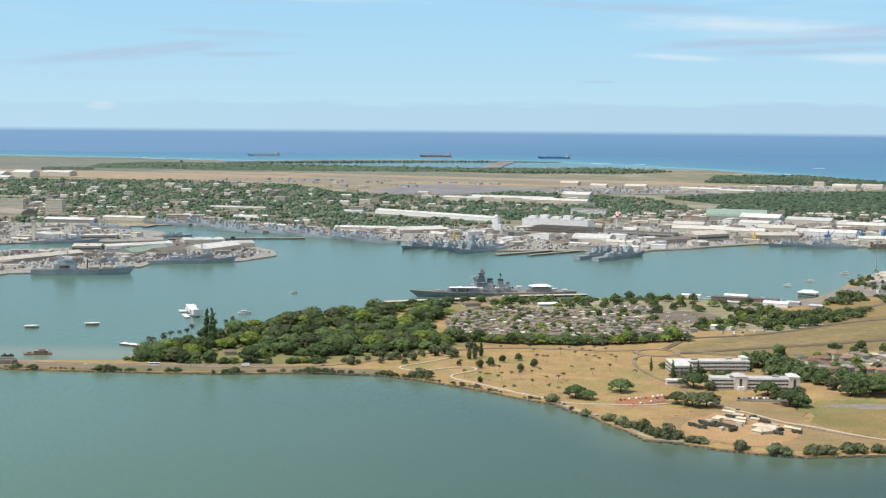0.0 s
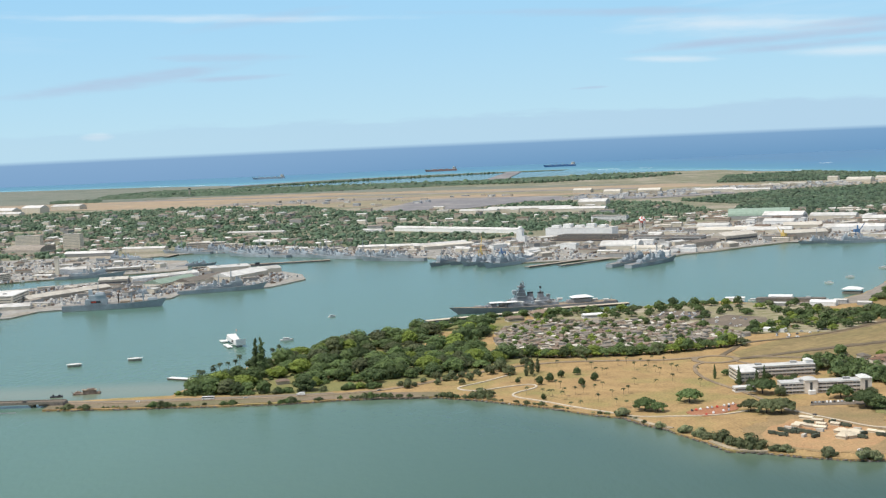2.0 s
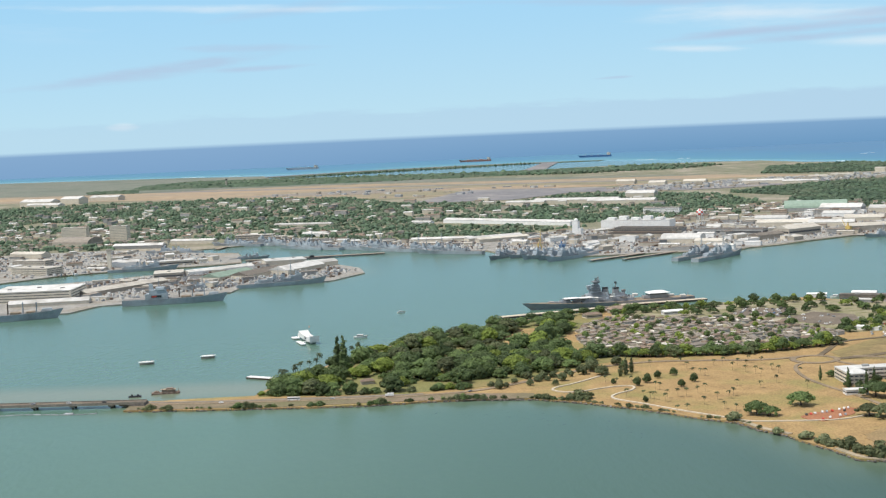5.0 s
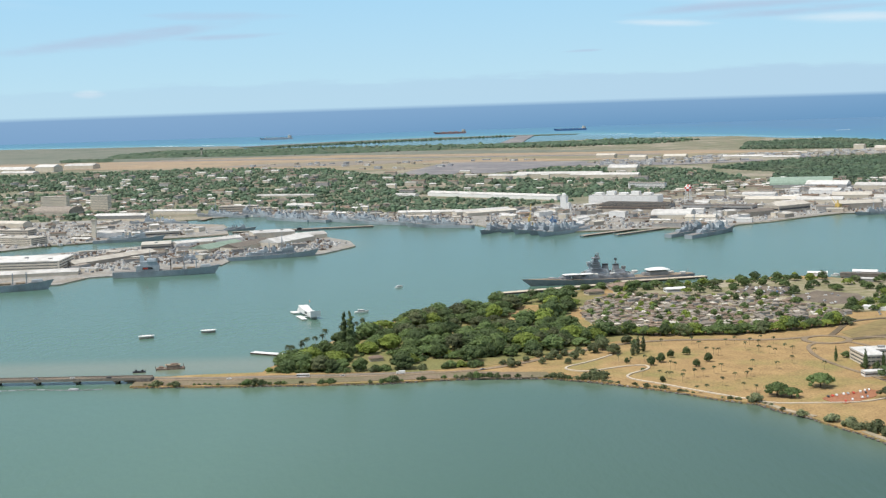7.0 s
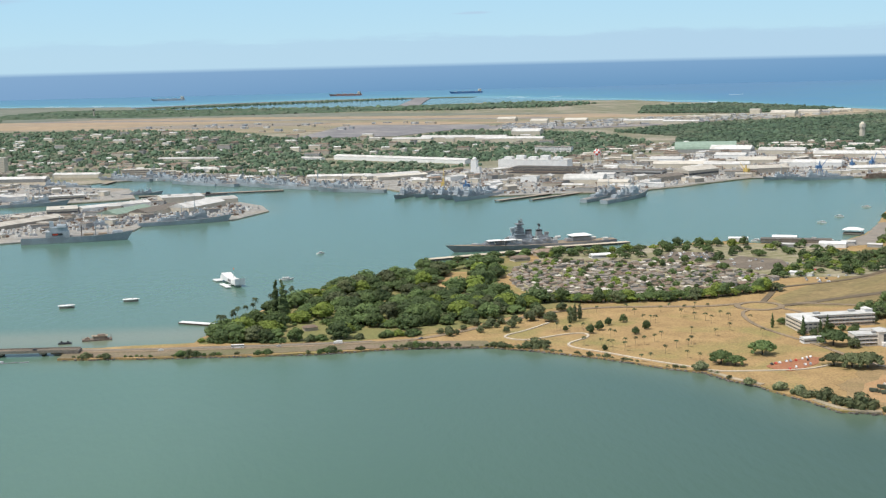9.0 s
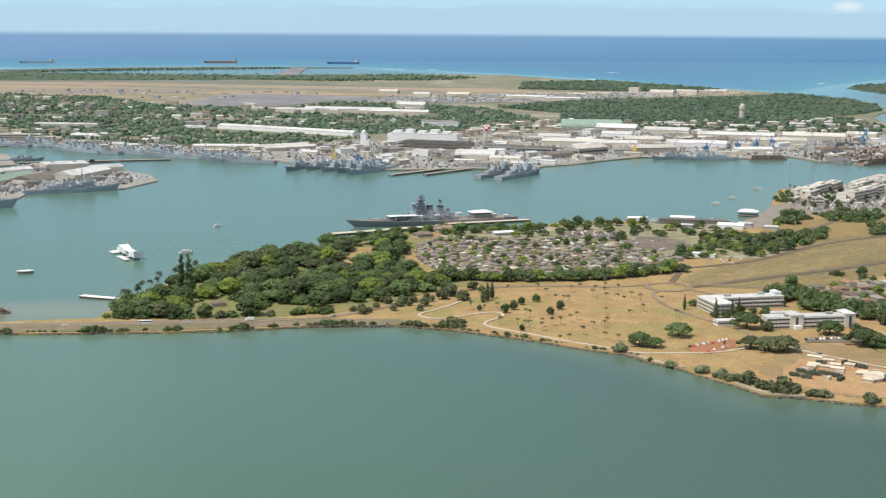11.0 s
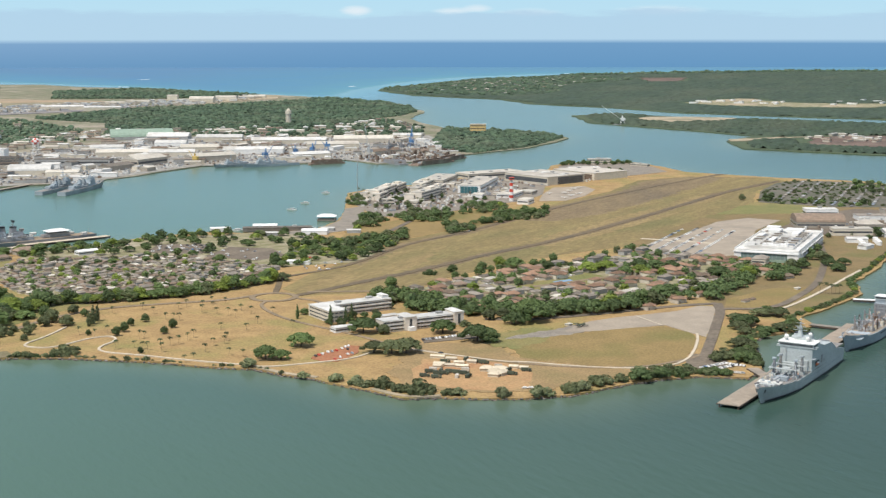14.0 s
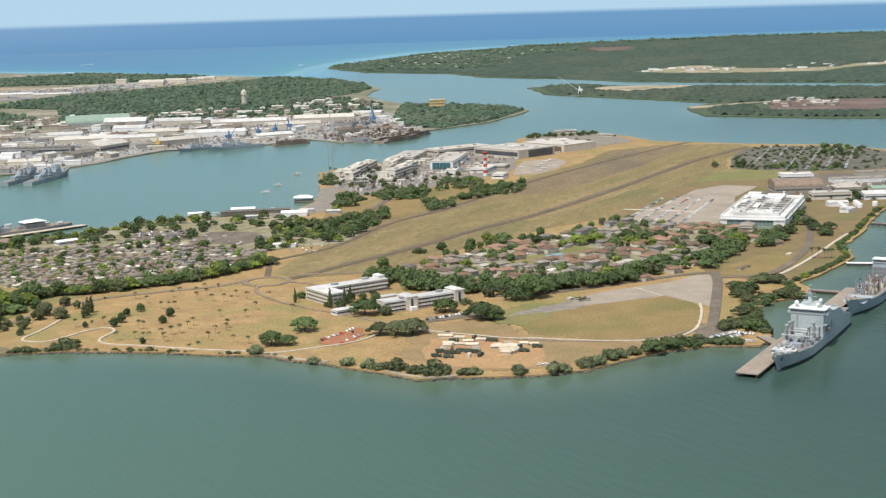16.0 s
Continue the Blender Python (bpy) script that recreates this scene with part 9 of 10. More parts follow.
part("hangar_door", Geo().box(54.2, 10, .5, .6, 62, 12), "dark_glass", h2)
for i in range(4):
    part("roof_patch", Geo().box(-36 + i * 24, 10, 14.5, 14, 20, .5), "white_roof", h2)
h3 = building(1192, 2350, -80, 108, 84, 12, "cream_wall", "tan_roof", "flat", "wide cream hangar with a flat roof", "hangar")
part("hangar_door", Geo().box(0, -42.2, .5, 96, .6, 9), "brown_roof", h3)
building(1030, 2438, 3, 120, 45, 9, "cream_wall", "tan_roof", "flat", "long low cream storehouse", "building", 1)
building(1352, 2548, -20, 46, 18, 10, "cream_wall", "white_roof", "flat", "pale two-storey house on a wooded point", "building", 2)
building(1395, 2470, -70, 40, 12, 4, "cream_wall", "cream_roof", "flat", "low pale store on a paved point", "building", 1)
building(1235, 2430, -20, 60, 20, 8, "white_paint", "white_roof", "flat", "white building among trees", "building", 1)
for x, y, r, l, w, h, wl, bd in ((724, 2262, 47, 104, 24, 12, "office_wall", 3), (700, 2226, 47, 46, 22, 9, "office_wall", 2), (690, 2252, 47, 30, 16, 8, "office_wall", 2), (768, 2196, 40, 84, 26, 12, "office_wall", 3), (740, 2186, 40, 36, 22, 9, "office_wall", 2), (806, 2236, 40, 64, 22, 12, "office_wall", 3), (790, 2262, 47, 58, 18, 10, "cream_wall", 2),
                              (674, 2150, -25, 24, 13, 8, "office_wall", 2), (775, 2320, 47, 78, 26, 9, "cream_wall", 2), (835, 2330, 47, 70, 28, 10, "cream_wall", 2), (860, 2372, 47, 60, 22, 8, "cream_wall", 1), (905, 2400, 47, 110, 40, 9, "cream_wall", 1), (905, 2160, 40, 62, 28, 6, "white_paint", 1), (945, 2170, 40, 30, 22, 5, "beige_wall", 1),
                              (872, 2062, 40, 30, 18, 7, "white_paint", 1), (850, 2170, 48, 30, 18, 5, "white_paint", 0), (655, 2185, 47, 22, 12, 5, "cream_wall", 1), (722, 2140, 40, 30, 14, 5, "cream_wall", 1)):
    w, h = (w * .74, h * 1.15) if bd > 1 else (w, h)
    b = building(x, y, r, l, w, h, wl, "cream_roof" if wl == "office_wall" else "cream_roof", "flat", "cream flat-roofed office with rows of windows" if wl == "office_wall" else "pale low building near the hangars", "office", bd, group="offices by the hangars", name="office", cols=max(3, int(l / 6)) if bd > 1 else 0, side="front")
    if bd > 1:
        part("roof_room", Geo().box(l * .22, 0, h + .5, l * .22, w * .5, 2.6), wl, b)
        part("ledge", Geo().box(0, -w / 2 - .35, h / bd - .1, l, .7, .3), "cream_wall", b)
for x, y in scatter([(640, 2080), (700, 2080), (760, 2120), (860, 2110), (980, 2220), (960, 2260), (880, 2380), (760, 2350), (660, 2210)], 16, 26, 61, [[(650, 2140), (700, 2130), (830, 2160), (880, 2250), (860, 2400), (780, 2380), (660, 2260)]]):
    building(x, y, 48 + 90 * rng.randrange(2), rng.uniform(10, 20), rng.uniform(8, 12), rng.uniform(4, 6), rng.choice(("cream_wall", "beige_wall")), rng.choice(("cream_roof", "grey_roof", "tan_roof")), rng.choice(("flat", "gable")), "small pale outbuilding near the hangars", "building", 0, group="outbuildings by the hangars", name="shed")
ct = thing("control_tower", 868, 2098, LAND + .2, 48, "tall red and white striped control tower", "tower")
for i in range(7):
    part("tower_section", Geo().cyl(0, 0, i * 6, 3.4 - .12 * i, 6, 12, 3.4 - .12 * (i + 1)), "red_paint" if i % 2 else "white_paint", ct)
cab = part("cab", Geo().cyl(0, 0, 42, 4.6, 1.2, 12).cyl(0, 0, 46, 4.8, .6, 12), "red_paint", ct)
part("cab_glass", Geo().cyl(0, 0, 43.2, 4.2, 2.8, 12, 4.7), "dark_glass", cab)
part("aerial", Geo().cyl(0, 0, 46.6, .12, 6, 5), "steel", cab)
ct.scale = (1, 1, 0.8)
am = thing("aerial_mast", 705, 2318, LAND, 0, "very tall thin steel aerial mast", "mast")
part("mast", Geo().cyl(0, 0, 0, .7, 62, 6, .5), "steel", am)

# harbour side of the island: dark wharf shed, pavilions, white sheds
building(420, 1972, -22, 92, 16, 4, "grey_roof", "grey_roof", "flat", "long low dark-walled wharf shed", "shed", name="shed")
building(412, 1995, -25, 32, 14, 4.5, "white_paint", "white_paint", "gable", "white-roofed boat shed at the shore", "shed", name="shed")
building(350, 2002, -15, 26, 10, 4, "white_paint", "white_paint", "gable", "white-roofed boat shed under trees", "shed", name="shed")
building(450, 1915, -30, 34, 14, 4.5, "white_paint", "white_paint", "arch", "white rounded tent shed on pale concrete", "shed", name="shed")
for x, y in ((395, 1930), (478, 1935), (500, 1900)):
    building(x, y, -30, 18, 10, 3.6, "grey_wall", "white_roof", "gable", "small pale shed on the quay", "shed", name="shed")
for x, y in ((376, 1990), (402, 1982), (452, 1962), (468, 1958)):
    motor_boat(x, y + 12, -20, 1.0, "white motor boat tied to the wharf")
pv = thing("pavilion", 524, 2040, LAND, -30, "open shore pavilion with a white pyramid roof", "pavilion")
part("roof", Geo().gable(0, 0, 5, 27, 18, 3.4, .4, 0, 8), "white_paint", pv)
part("base", Geo().box(0, 0, -1, 26, 17, 2), "concrete", pv)
for sx in (-1, 1):
    for sy in (-1, 1):
        part("post", Geo().cyl(sx * 12, sy * 7.5, 1, .4, 4.2, 6), "steel", pv)
building(140, 1893, 10, 26, 12, 4, "white_paint", "white_paint", "gable", "white-roofed hall between trees", "building", 1)
building(38, 1893, 20, 22, 14, 4, "cream_wall", "brown_roof", "hip", "brown-roofed hall near the quay", "building", 1)
building(335, 1700, -35, 26, 9, 3.4, "white_paint", "white_paint", "gable", "white-roofed shelter in a car park", "shed", name="shed")

# sheds at the east end
for x, y, r, l, w, h, wl, rf, st, text in ((1160, 1722, -32, 46, 24, 11, "white_paint", "white_roof", "flat", "white blocky workshop"), (1085, 1648, -32, 66, 46, 8, "beige_wall", "brown_roof", "arch", "hangar with a rounded brown roof"),
                                     (1062, 1562, -30, 52, 20, 9, "cream_wall", "cream_roof", "flat", "cream two-storey office"), (1122, 1590, -30, 34, 26, 8, "beige_wall", "cream_roof", "hip", "hall with a pale peaked roof"), (1108, 1522, -30, 44, 24, 7, "white_paint", "white_roof", "gable", "white gabled shed"),
                                     (1140, 1545, -30, 30, 20, 9, "cream_wall", "green_roof", "gable", "shed with a green roof"), (1165, 1520, -30, 26, 18, 8, "cream_wall", "green_roof", "gable", "shed with a pale green roof"), (1180, 1490, -30, 34, 24, 8, "white_paint", "white_roof", "gable", "white gabled boathouse"),
                                     (1215, 1655, -30, 78, 24, 6, "white_paint", "grey_roof", "flat", "long low white store"), (1290, 1690, -30, 60, 22, 6, "beige_wall", "grey_roof", "flat", "long low beige store"), (1020, 1510, -30, 26, 14, 5, "white_paint", "white_roof", "gable", "small white shed"),
                                     (992, 1466, 20, 22, 12, 4, "white_paint", "white_roof", "gable", "small white shed near the shore"), (800, 1440, 37, 22, 16, 7, "cream_wall", "grey_roof", "hip", "pale two-storey lodge")):
    building(x, y, r, l, w, h, wl, rf, st, text + " on the island", "building", 1 if h > 6 else 0, group="sheds at the island's east end")
for i in range(7):
    tk = rng.uniform(0, 1)
    solo("tank", Geo().cyl(0, 0, 0, 3.5, 5, 12).ball(0, 0, 5, 3.5, 3.5, 1.2, 12, 6), "white_paint", 1000 + i * 9, 1478 + (i % 3) * 12, LAND, 0, "white storage tank near the shore", "tank", "white storage tanks")
for i in range(11):
    for j in range(6):
        x, y = 1225 + i * 24 + j * 16, 1885 + i * 20 - j * 24
        if inside([(1200, 1895), (1255, 1800), (1330, 1755), (1440, 1755), (1530, 1860), (1550, 1960), (1530, 2030), (1470, 2095), (1405, 2080), (1300, 2005)], x, y):
            solo("panel", Geo().box(0, 0, 1.0, 26, 4.5, .3).cyl(-10, 0, 0, .25, 1.1, 6).cyl(0, 0, 0, .25, 1.1, 6).cyl(10, 0, 0, .25, 1.1, 6), "panel_blue" if i < 2 else ("grey_roof", "grey_wall", "deck")[(i + j) % 3], x, y, LAND + .3, 40, "dark row of stored panels on open ground", "panel", "rows of panels")

# ---- the camp, parked aircraft ----
PLANES = ((969, 2144), (998, 2140), (1045, 2183), (960, 2085), (985, 2104), (1012, 2120), (1062, 2196), (1020, 2160))
rc = random.Random(12)
LORRY_WHEEL = Geo().beam((0, -.2, 0), (0, .2, 0), .55, 9).mesh("wheel", "rubber")
TENTS = ((245, 1202, 12, 4), (234, 1179, 9, 5.5), (251, 1190, 9, 5), (240, 1170, 10, 5), (246, 1163, 10, 5), (261, 1173, 8, 5), (250, 1175, 8, 4.5), (281, 1141, 7, 4.5), (286, 1134, 7, 4.5), (229, 1173, 7, 5))
for x, y, l, w in TENTS:
    t = thing("tent", x, y, LAND + .2, rc.choice((-38, -42, -35)), "tan canvas camp tent on bare earth", "tent", "camp tents")
    part("canopy", Geo().gable(0, 0, 1.8, l, w, 1.3, .25), "canvas", t)
    part("wall", Geo().box(0, 0, 0, l - .3, w - .3, 1.8), "canvas", t)
    part("doorway", Geo().box(-l / 2 + .12, 0, 0, .15, 1.3, 1.6), "dark_glass", t)
for x, y, l, w, r in ((258, 1144, 11, 8, -38), (266, 1138, 12, 9, -30), (253, 1125, 9, 7, -45), (261, 1127, 11, 8, 20), (258, 1133, 10, 8, -38)):
    t = thing("tent", x, y, LAND + .2, r, "large pale tent with peaked canvas at a camp", "tent", "camp tents")
    part("canopy", Geo().gable(0, 0, 2.3, l, w, 2.3, .3, 0, l * .3), "canvas", t)
    part("wall", Geo().box(0, 0, 0, l - .4, w - .4, 2.3), "canvas", t)
for x, y, r in ((215, 1160, -40), (218, 1152, -38), (211, 1142, -30), (224, 1158, 50), (233, 1147, -40), (236, 1142, -38), (234, 1132, 35), (242, 1184, -36), (268, 1166, -45), (272, 1134, 40), (268, 1122, -40), (284, 1127, -38), (261, 1183, 48), (264, 1172, -40), (205, 1150, -40), (222, 1150, -38), (229, 1152, -40)):
    t = thing("army_lorry", x, y, LAND + .2, r + rc.uniform(-6, 6), "olive green army lorry with a covered bed", "lorry", "camp lorries")
    part("cab", Geo().box(3.1, 0, .7, 2.0, 2.5, 1.9, 0, .88), "olive_paint", t)
    part("window", Geo().box(3.95, 0, 1.6, .3, 2.0, .7), "dark_glass", t)
    part("cover", Geo().box(-1.2, 0, .9, 6.0, 2.6, 2.2, 0, 1, .8), "olive_paint", t)
    for sx in (-2.8, -1.4, 2.9):
        for sy in (-1.05, 1.05):
            part("wheel", LORRY_WHEEL, "rubber", t, at=(sx, sy, .55))
for x, y, r in ((221, 1166, -38), (272, 1150, -38), (226, 1136, 50), (243, 1153, -38)):
    t = thing("container", x, y, LAND + .2, r, "pale shipping container at a camp", "container", "camp containers")
    part("box", Geo().box(0, 0, 0, 6, 2.4, 2.6), "cream_roof", t)
    part("door", Geo().box(3.05, 0, .2, .15, 2.1, 2.3), "grey_paint", t)
    part("corner_post", Geo().box(-2.95, 1.15, 0, .25, .25, 2.66).box(-2.95, -1.15, 0, .25, .25, 2.66), "beige_wall", t)
for x, y in ((254, 1081), (258, 1079)):
    car(x, y, -30, 0, where="parked near the shore")
for i, (x, y) in enumerate(PLANES):
    p = thing("light_aircraft", x, y, LAND + .35, 60 + 12 * (i % 3), "small white light aircraft parked on an apron", "aircraft", "parked light aircraft")
    part("fuselage", Geo().beam((-4.4, 0, 1.7), (4.2, 0, 1.5), .35, 8, .75), "white_paint", p)
    part("wing", Geo().box(1.2, 0, 2.3, 1.8, 12.5, .25), "white_paint", p)
    part("tail", Geo().box(-4.0, 0, 1.8, 1.2, .2, 1.9).box(-4.0, 0, 1.9, 1.0, 3.8, .15), "white_paint", p)
    for sx, sy in ((3, 0), (.4, 1.3), (.4, -1.3)):
        part("wheel", Geo().beam((sx, sy - .12, .3), (sx, sy + .12, .3), .32, 8), "rubber", p)
x = thing("aircraft_relic", 420, 1249, LAND + .3, 30, "dark display aircraft on an old apron", "aircraft")
part("fuselage", Geo().beam((-7, 0, 1.8), (7, 0, 1.6), .9, 10, .7), "olive_paint", x)
part("wing", Geo().box(0, 0, 1.7, 2.4, 15, .3), "olive_paint", x)
part("tail", Geo().box(-6.5, 0, 2, 1.6, .3, 2.6).box(-6.5, 0, 2, 1.4, 5, .2), "olive_paint", x)
for sx, sy in ((3, 0), (-2, 1.4), (-2, -1.4)):
    part("wheel", Geo().beam((sx, sy - .15, .4), (sx, sy + .15, .4), .42, 8), "rubber", x)

# stones along the near shore
rs = random.Random(31)
sg = Geo()
edge = []
for a, b in zip(FORD[:29], FORD[1:30]):
    edge += rough_edge([a, b], 2.6, 0.9, int(a[0]) + 700)[:max(1, int(math.hypot(b[0] - a[0], b[1] - a[1]) / 2.6))]
for i, (x, y) in enumerate(edge):
    if y > 1385 and x < -300 and rs.random() < .3:
        continue
    for _ in range(2):
        r = rs.uniform(.5, 1.3)
        sg.ball(x + rs.uniform(-1.2, 1.2), y + rs.uniform(-2.2, .6), rs.uniform(.1, .9), r * rs.uniform(.8, 1.5), r, r * .7, 5, 3)
solo("shore_stones", sg, "stone", label="rough dark stones piled along the island's shore", category="stones", kind="stuff")
for k, (i, j) in enumerate(((12, 14), (16, 18))):
    pts = [(x + 3, y + 1.5) for x, y in FORD[i:j + 1]]
    strip(f"beach_{k + 1}", pts, 5, "sand", "narrow strip of pale sand at the shore", LAND + .12, "beach")

# ---- the paved peninsula with its wharves ----
YARD = "shipyard buildings"
PIER_B = (
    (-815, 2375, 0, 130, 95, 17, "cream_wall", "white_roof", "flat", 4, "long pale storehouse with rows of openings"), (-772, 2286, 9, 122, 28, 5, "cream_wall", "white_roof", "gable", 0, "long shed with a bright white roof"),
    (-700, 2462, 57, 185, 30, 6, "beige_wall", "cream_roof", "gable", 0, "long shed with a buff roof"), (-658, 2640, 10, 52, 60, 10, "beige_wall", "cream_roof", "flat", 1, "square beige storehouse"),
    (-543, 2594, 62, 108, 42, 6, "cream_wall", "green_roof", "gable", 0, "shed with a pale green roof"), (-492, 2605, 62, 112, 40, 6, "cream_wall", "grey_roof", "gable", 0, "shed with a grey roof"),
    (-578, 2702, 38, 136, 24, 6, "white_paint", "white_roof", "gable", 0, "narrow shed with a white roof"), (-468, 2785, 15, 78, 58, 11, "cream_wall", "white_roof", "flat", 0, "tall white-roofed transit shed"),
    (-428, 2650, 62, 118, 44, 8, "cream_wall", "white_roof", "gable", 0, "broad white-roofed transit shed"), (-395, 2740, 30, 60, 30, 7, "cream_wall", "white_roof", "gable", 0, "white-roofed shed near the pier head"), (-980, 2330, 5, 150, 60, 10, "cream_wall", "white_roof", "flat", 3, "pale storehouse with window rows"))
for x, y, r, l, w, h, wl, rf, st, bd, text in PIER_B:
    building(x, y, r, l, w, h, wl, rf, st, text + " on a wharf", "storehouse", bd, "storehouse", group="storehouses on the wharf")
NORTH = (
    (-945, 2800, -28, 92, 44, 14, "cream_wall", "cream_roof", "flat", 4, "cream four-storey barracks"), (-1010, 2990, -20, 80, 30, 12, "beige_wall", "cream_roof", "flat", 3, "beige barracks with flat roof"), (-800, 2890, 20, 60, 26, 9, "white_paint", "white_roof", "gable", 0, "white-roofed quay shed"),
    (-705, 2880, 14, 90, 30, 9, "cream_wall", "white_roof", "flat", 1, "long pale quay shed"), (-1050, 3480, -20, 100, 64, 9, "beige_wall", "grey_roof", "arch", 0, "hall with a wide grey vaulted roof"), (-870, 3340, -10, 120, 30, 7, "grey_wall", "white_roof", "gable", 0, "long white-roofed store"),
    (-615, 3420, -5, 90, 26, 14, "beige_wall", "cream_roof", "flat", 3, "beige office block behind the berths"), (-560, 3400, -10, 40, 24, 10, "cream_wall", "cream_roof", "flat", 2, "small cream office"), (-1150, 3050, -25, 110, 34, 10, "cream_wall", "white_roof", "flat", 2, "pale barracks"), (-1080, 3200, -25, 90, 30, 9, "cream_wall", "cream_roof", "gable", 0, "cream store"),
    (-760, 3420, -15, 110, 24, 7, "cream_wall", "white_roof", "gable", 0, "white-roofed store"), (-480, 3480, -12, 60, 24, 7, "white_paint", "white_roof", "gable", 0, "white-roofed store behind the berths"))
for x, y, r, l, w, h, wl, rf, st, bd, text in NORTH:
    building(x, y, r, l, w, h, wl, rf, st, text + " behind the quay" * (len(text.split()) < 5), "building", bd, group="buildings behind the north quay")
for x, y, l, w, h in ((-1112, 3690, 66, 22, 32), (-982, 3622, 44, 26, 36)):
    building(x, y, -8, l, w, h, "cream_wall", "cream_roof", "flat", "beige tower block with rows of balconies", "tower block", 9, "tower_block")
tw = thing("escape_tower", -822, 2868, LAND, 0, "slim beige concrete tower on a quay", "tower")
part("shaft", Geo().box(0, 0, 0, 8, 8, 34, 0, .9), "cream_wall", tw)
part("head", Geo().box(0, 0, 34, 9.5, 9.5, 4), "beige_wall", tw)

# ---- long sheds and the shipyard ----
SHOPS = (
    (262, 3262, -25, 158, 44, 22, "white_paint", "white_roof", "flat", 0, "large white machine hall with stepped roof"), (278, 3182, -31, 150, 48, 9, "grey_wall", "grey_roof", "saw", 0, "brown sawtooth-roofed workshop"), (258, 3118, -31, 150, 46, 9, "beige_wall", "grey_roof", "saw", 0, "long sawtooth-roofed workshop"),
    (246, 3052, -31, 140, 40, 9, "beige_wall", "brown_roof", "saw", 0, "long brown-roofed workshop"), (306, 2894, -22, 78, 48, 9, "cream_wall", "white_roof", "arch", 0, "workshop with a broad white vaulted roof"), (208, 2968, -25, 34, 24, 11, "white_paint", "white_roof", "flat", 0, "white cube-shaped workshop"),
    (384, 3756, -26, 96, 22, 15, "white_paint", "grey_roof", "flat", 4, "white four-storey office behind trees"), (425, 3040, -30, 150, 34, 12, "grey_wall", "grey_roof", "flat", 1, "long dark-windowed pier-side workshop"), (350, 2830, -28, 60, 26, 8, "cream_wall", "cream_roof", "gable", 0, "cream shed by a dry dock"),
    (572, 3318, -25, 74, 34, 10, "white_paint", "white_roof", "gable", 0, "white gabled workshop"), (582, 3186, -22, 140, 36, 9, "cream_wall", "cream_roof", "gable", 0, "long yellow-cream workshop"), (548, 2972, 33, 90, 42, 14, "beige_wall", "cream_roof", "gable", 1, "tall beige fitting shop"), (470, 2900, 33, 70, 30, 9, "beige_wall", "grey_roof", "gable", 0, "grey-roofed quay shed"),
    (660, 3140, -20, 96, 36, 9, "cream_wall", "white_roof", "gable", 0, "white-roofed workshop"), (796, 3572, -28, 100, 54, 10, "grey_wall", "white_roof", "gable", 0, "broad white-roofed store"), (756, 3235, -20, 84, 40, 9, "cream_wall", "cream_roof", "gable", 0, "cream workshop"), (748, 3640, -15, 150, 84, 8, "grey_wall", "green_roof", "arch", 0, "wide hall with a pale green roof"),
    (740, 3385, -30, 72, 36, 9, "white_paint", "white_roof", "gable", 0, "white workshop"), (893, 3480, -28, 110, 42, 10, "cream_wall", "white_roof", "gable", 0, "long white-roofed workshop"), (838, 3120, -25, 130, 36, 9, "white_paint", "white_roof", "gable", 0, "long low white workshop"), (1010, 3330, -25, 176, 38, 9, "cream_wall", "white_roof", "gable", 0, "very long white-roofed shop"),
    (1045, 3160, -20, 118, 34, 10, "cream_wall", "cream_roof", "gable", 0, "cream fitting shop"), (1172, 3262, -25, 140, 44, 11, "beige_wall", "cream_roof", "gable", 0, "broad cream-roofed shop"), (1075, 2960, 20, 86, 28, 8, "beige_wall", "brown_roof", "gable", 0, "brown-roofed dock shed"), (690, 2985, 5, 100, 36, 12, "beige_wall", "cream_roof", "gable", 0, "beige dockside shop"),
    (900, 2955, -5, 80, 30, 9, "cream_wall", "white_roof", "gable", 0, "white-roofed dock shed"), (1330, 3340, -30, 70, 30, 8, "cream_wall", "white_roof", "gable", 0, "white-roofed shed near the point"), (-232, 3720, -30, 60, 20, 7, "white_paint", "white_roof", "gable", 0, "very long white-roofed warehouse among trees"), (-17, 3615, -42, 410, 28, 8, "white_paint", "white_roof", "gable", 0, "very long pale warehouse among trees"),
    (-548, 3832, -16, 160, 22, 7, "cream_wall", "white_roof", "gable", 0, "white-roofed warehouse among trees"), (-172, 3166, -8, 136, 22, 7, "cream_wall", "white_roof", "gable", 0, "white-roofed berth shed"), (-62, 3160, 26, 130, 24, 7, "cream_wall", "white_roof", "gable", 0, "striped white-roofed berth shed"), (-44, 3120, 26, 120, 20, 7, "cream_wall", "cream_roof", "gable", 0, "cream-roofed berth shed"))
for x, y, r, l, w, h, wl, rf, st, bd, text in SHOPS:
    building(x, y, r, l, w, h, wl, rf, st, text + (" in a shipyard" if len(text.split()) < 5 else ""), "workshop", bd, "workshop", group=YARD)
b = building(118, 3178, -25, 13, 13, 30, "white_paint", "white_roof", "flat", "tall white shipyard tower block", "tower block", 0, "tower_block")
part("shoulder", Geo().box(9, 0, 0, 8, 12, 16), "white_paint", b)
part("dome", Geo().ball(0, 0, 32.5, 5, 5, 4.5, 12, 8), "white_paint", b, smooth=True)
for i in range(5):
    part("roof_house", Geo().box(-60 + i * 28, 0, 22.5, 18, 20, 5 + (i % 2) * 3), "white_paint", bpy.data.objects["workshop"])
rb = random.Random(77)
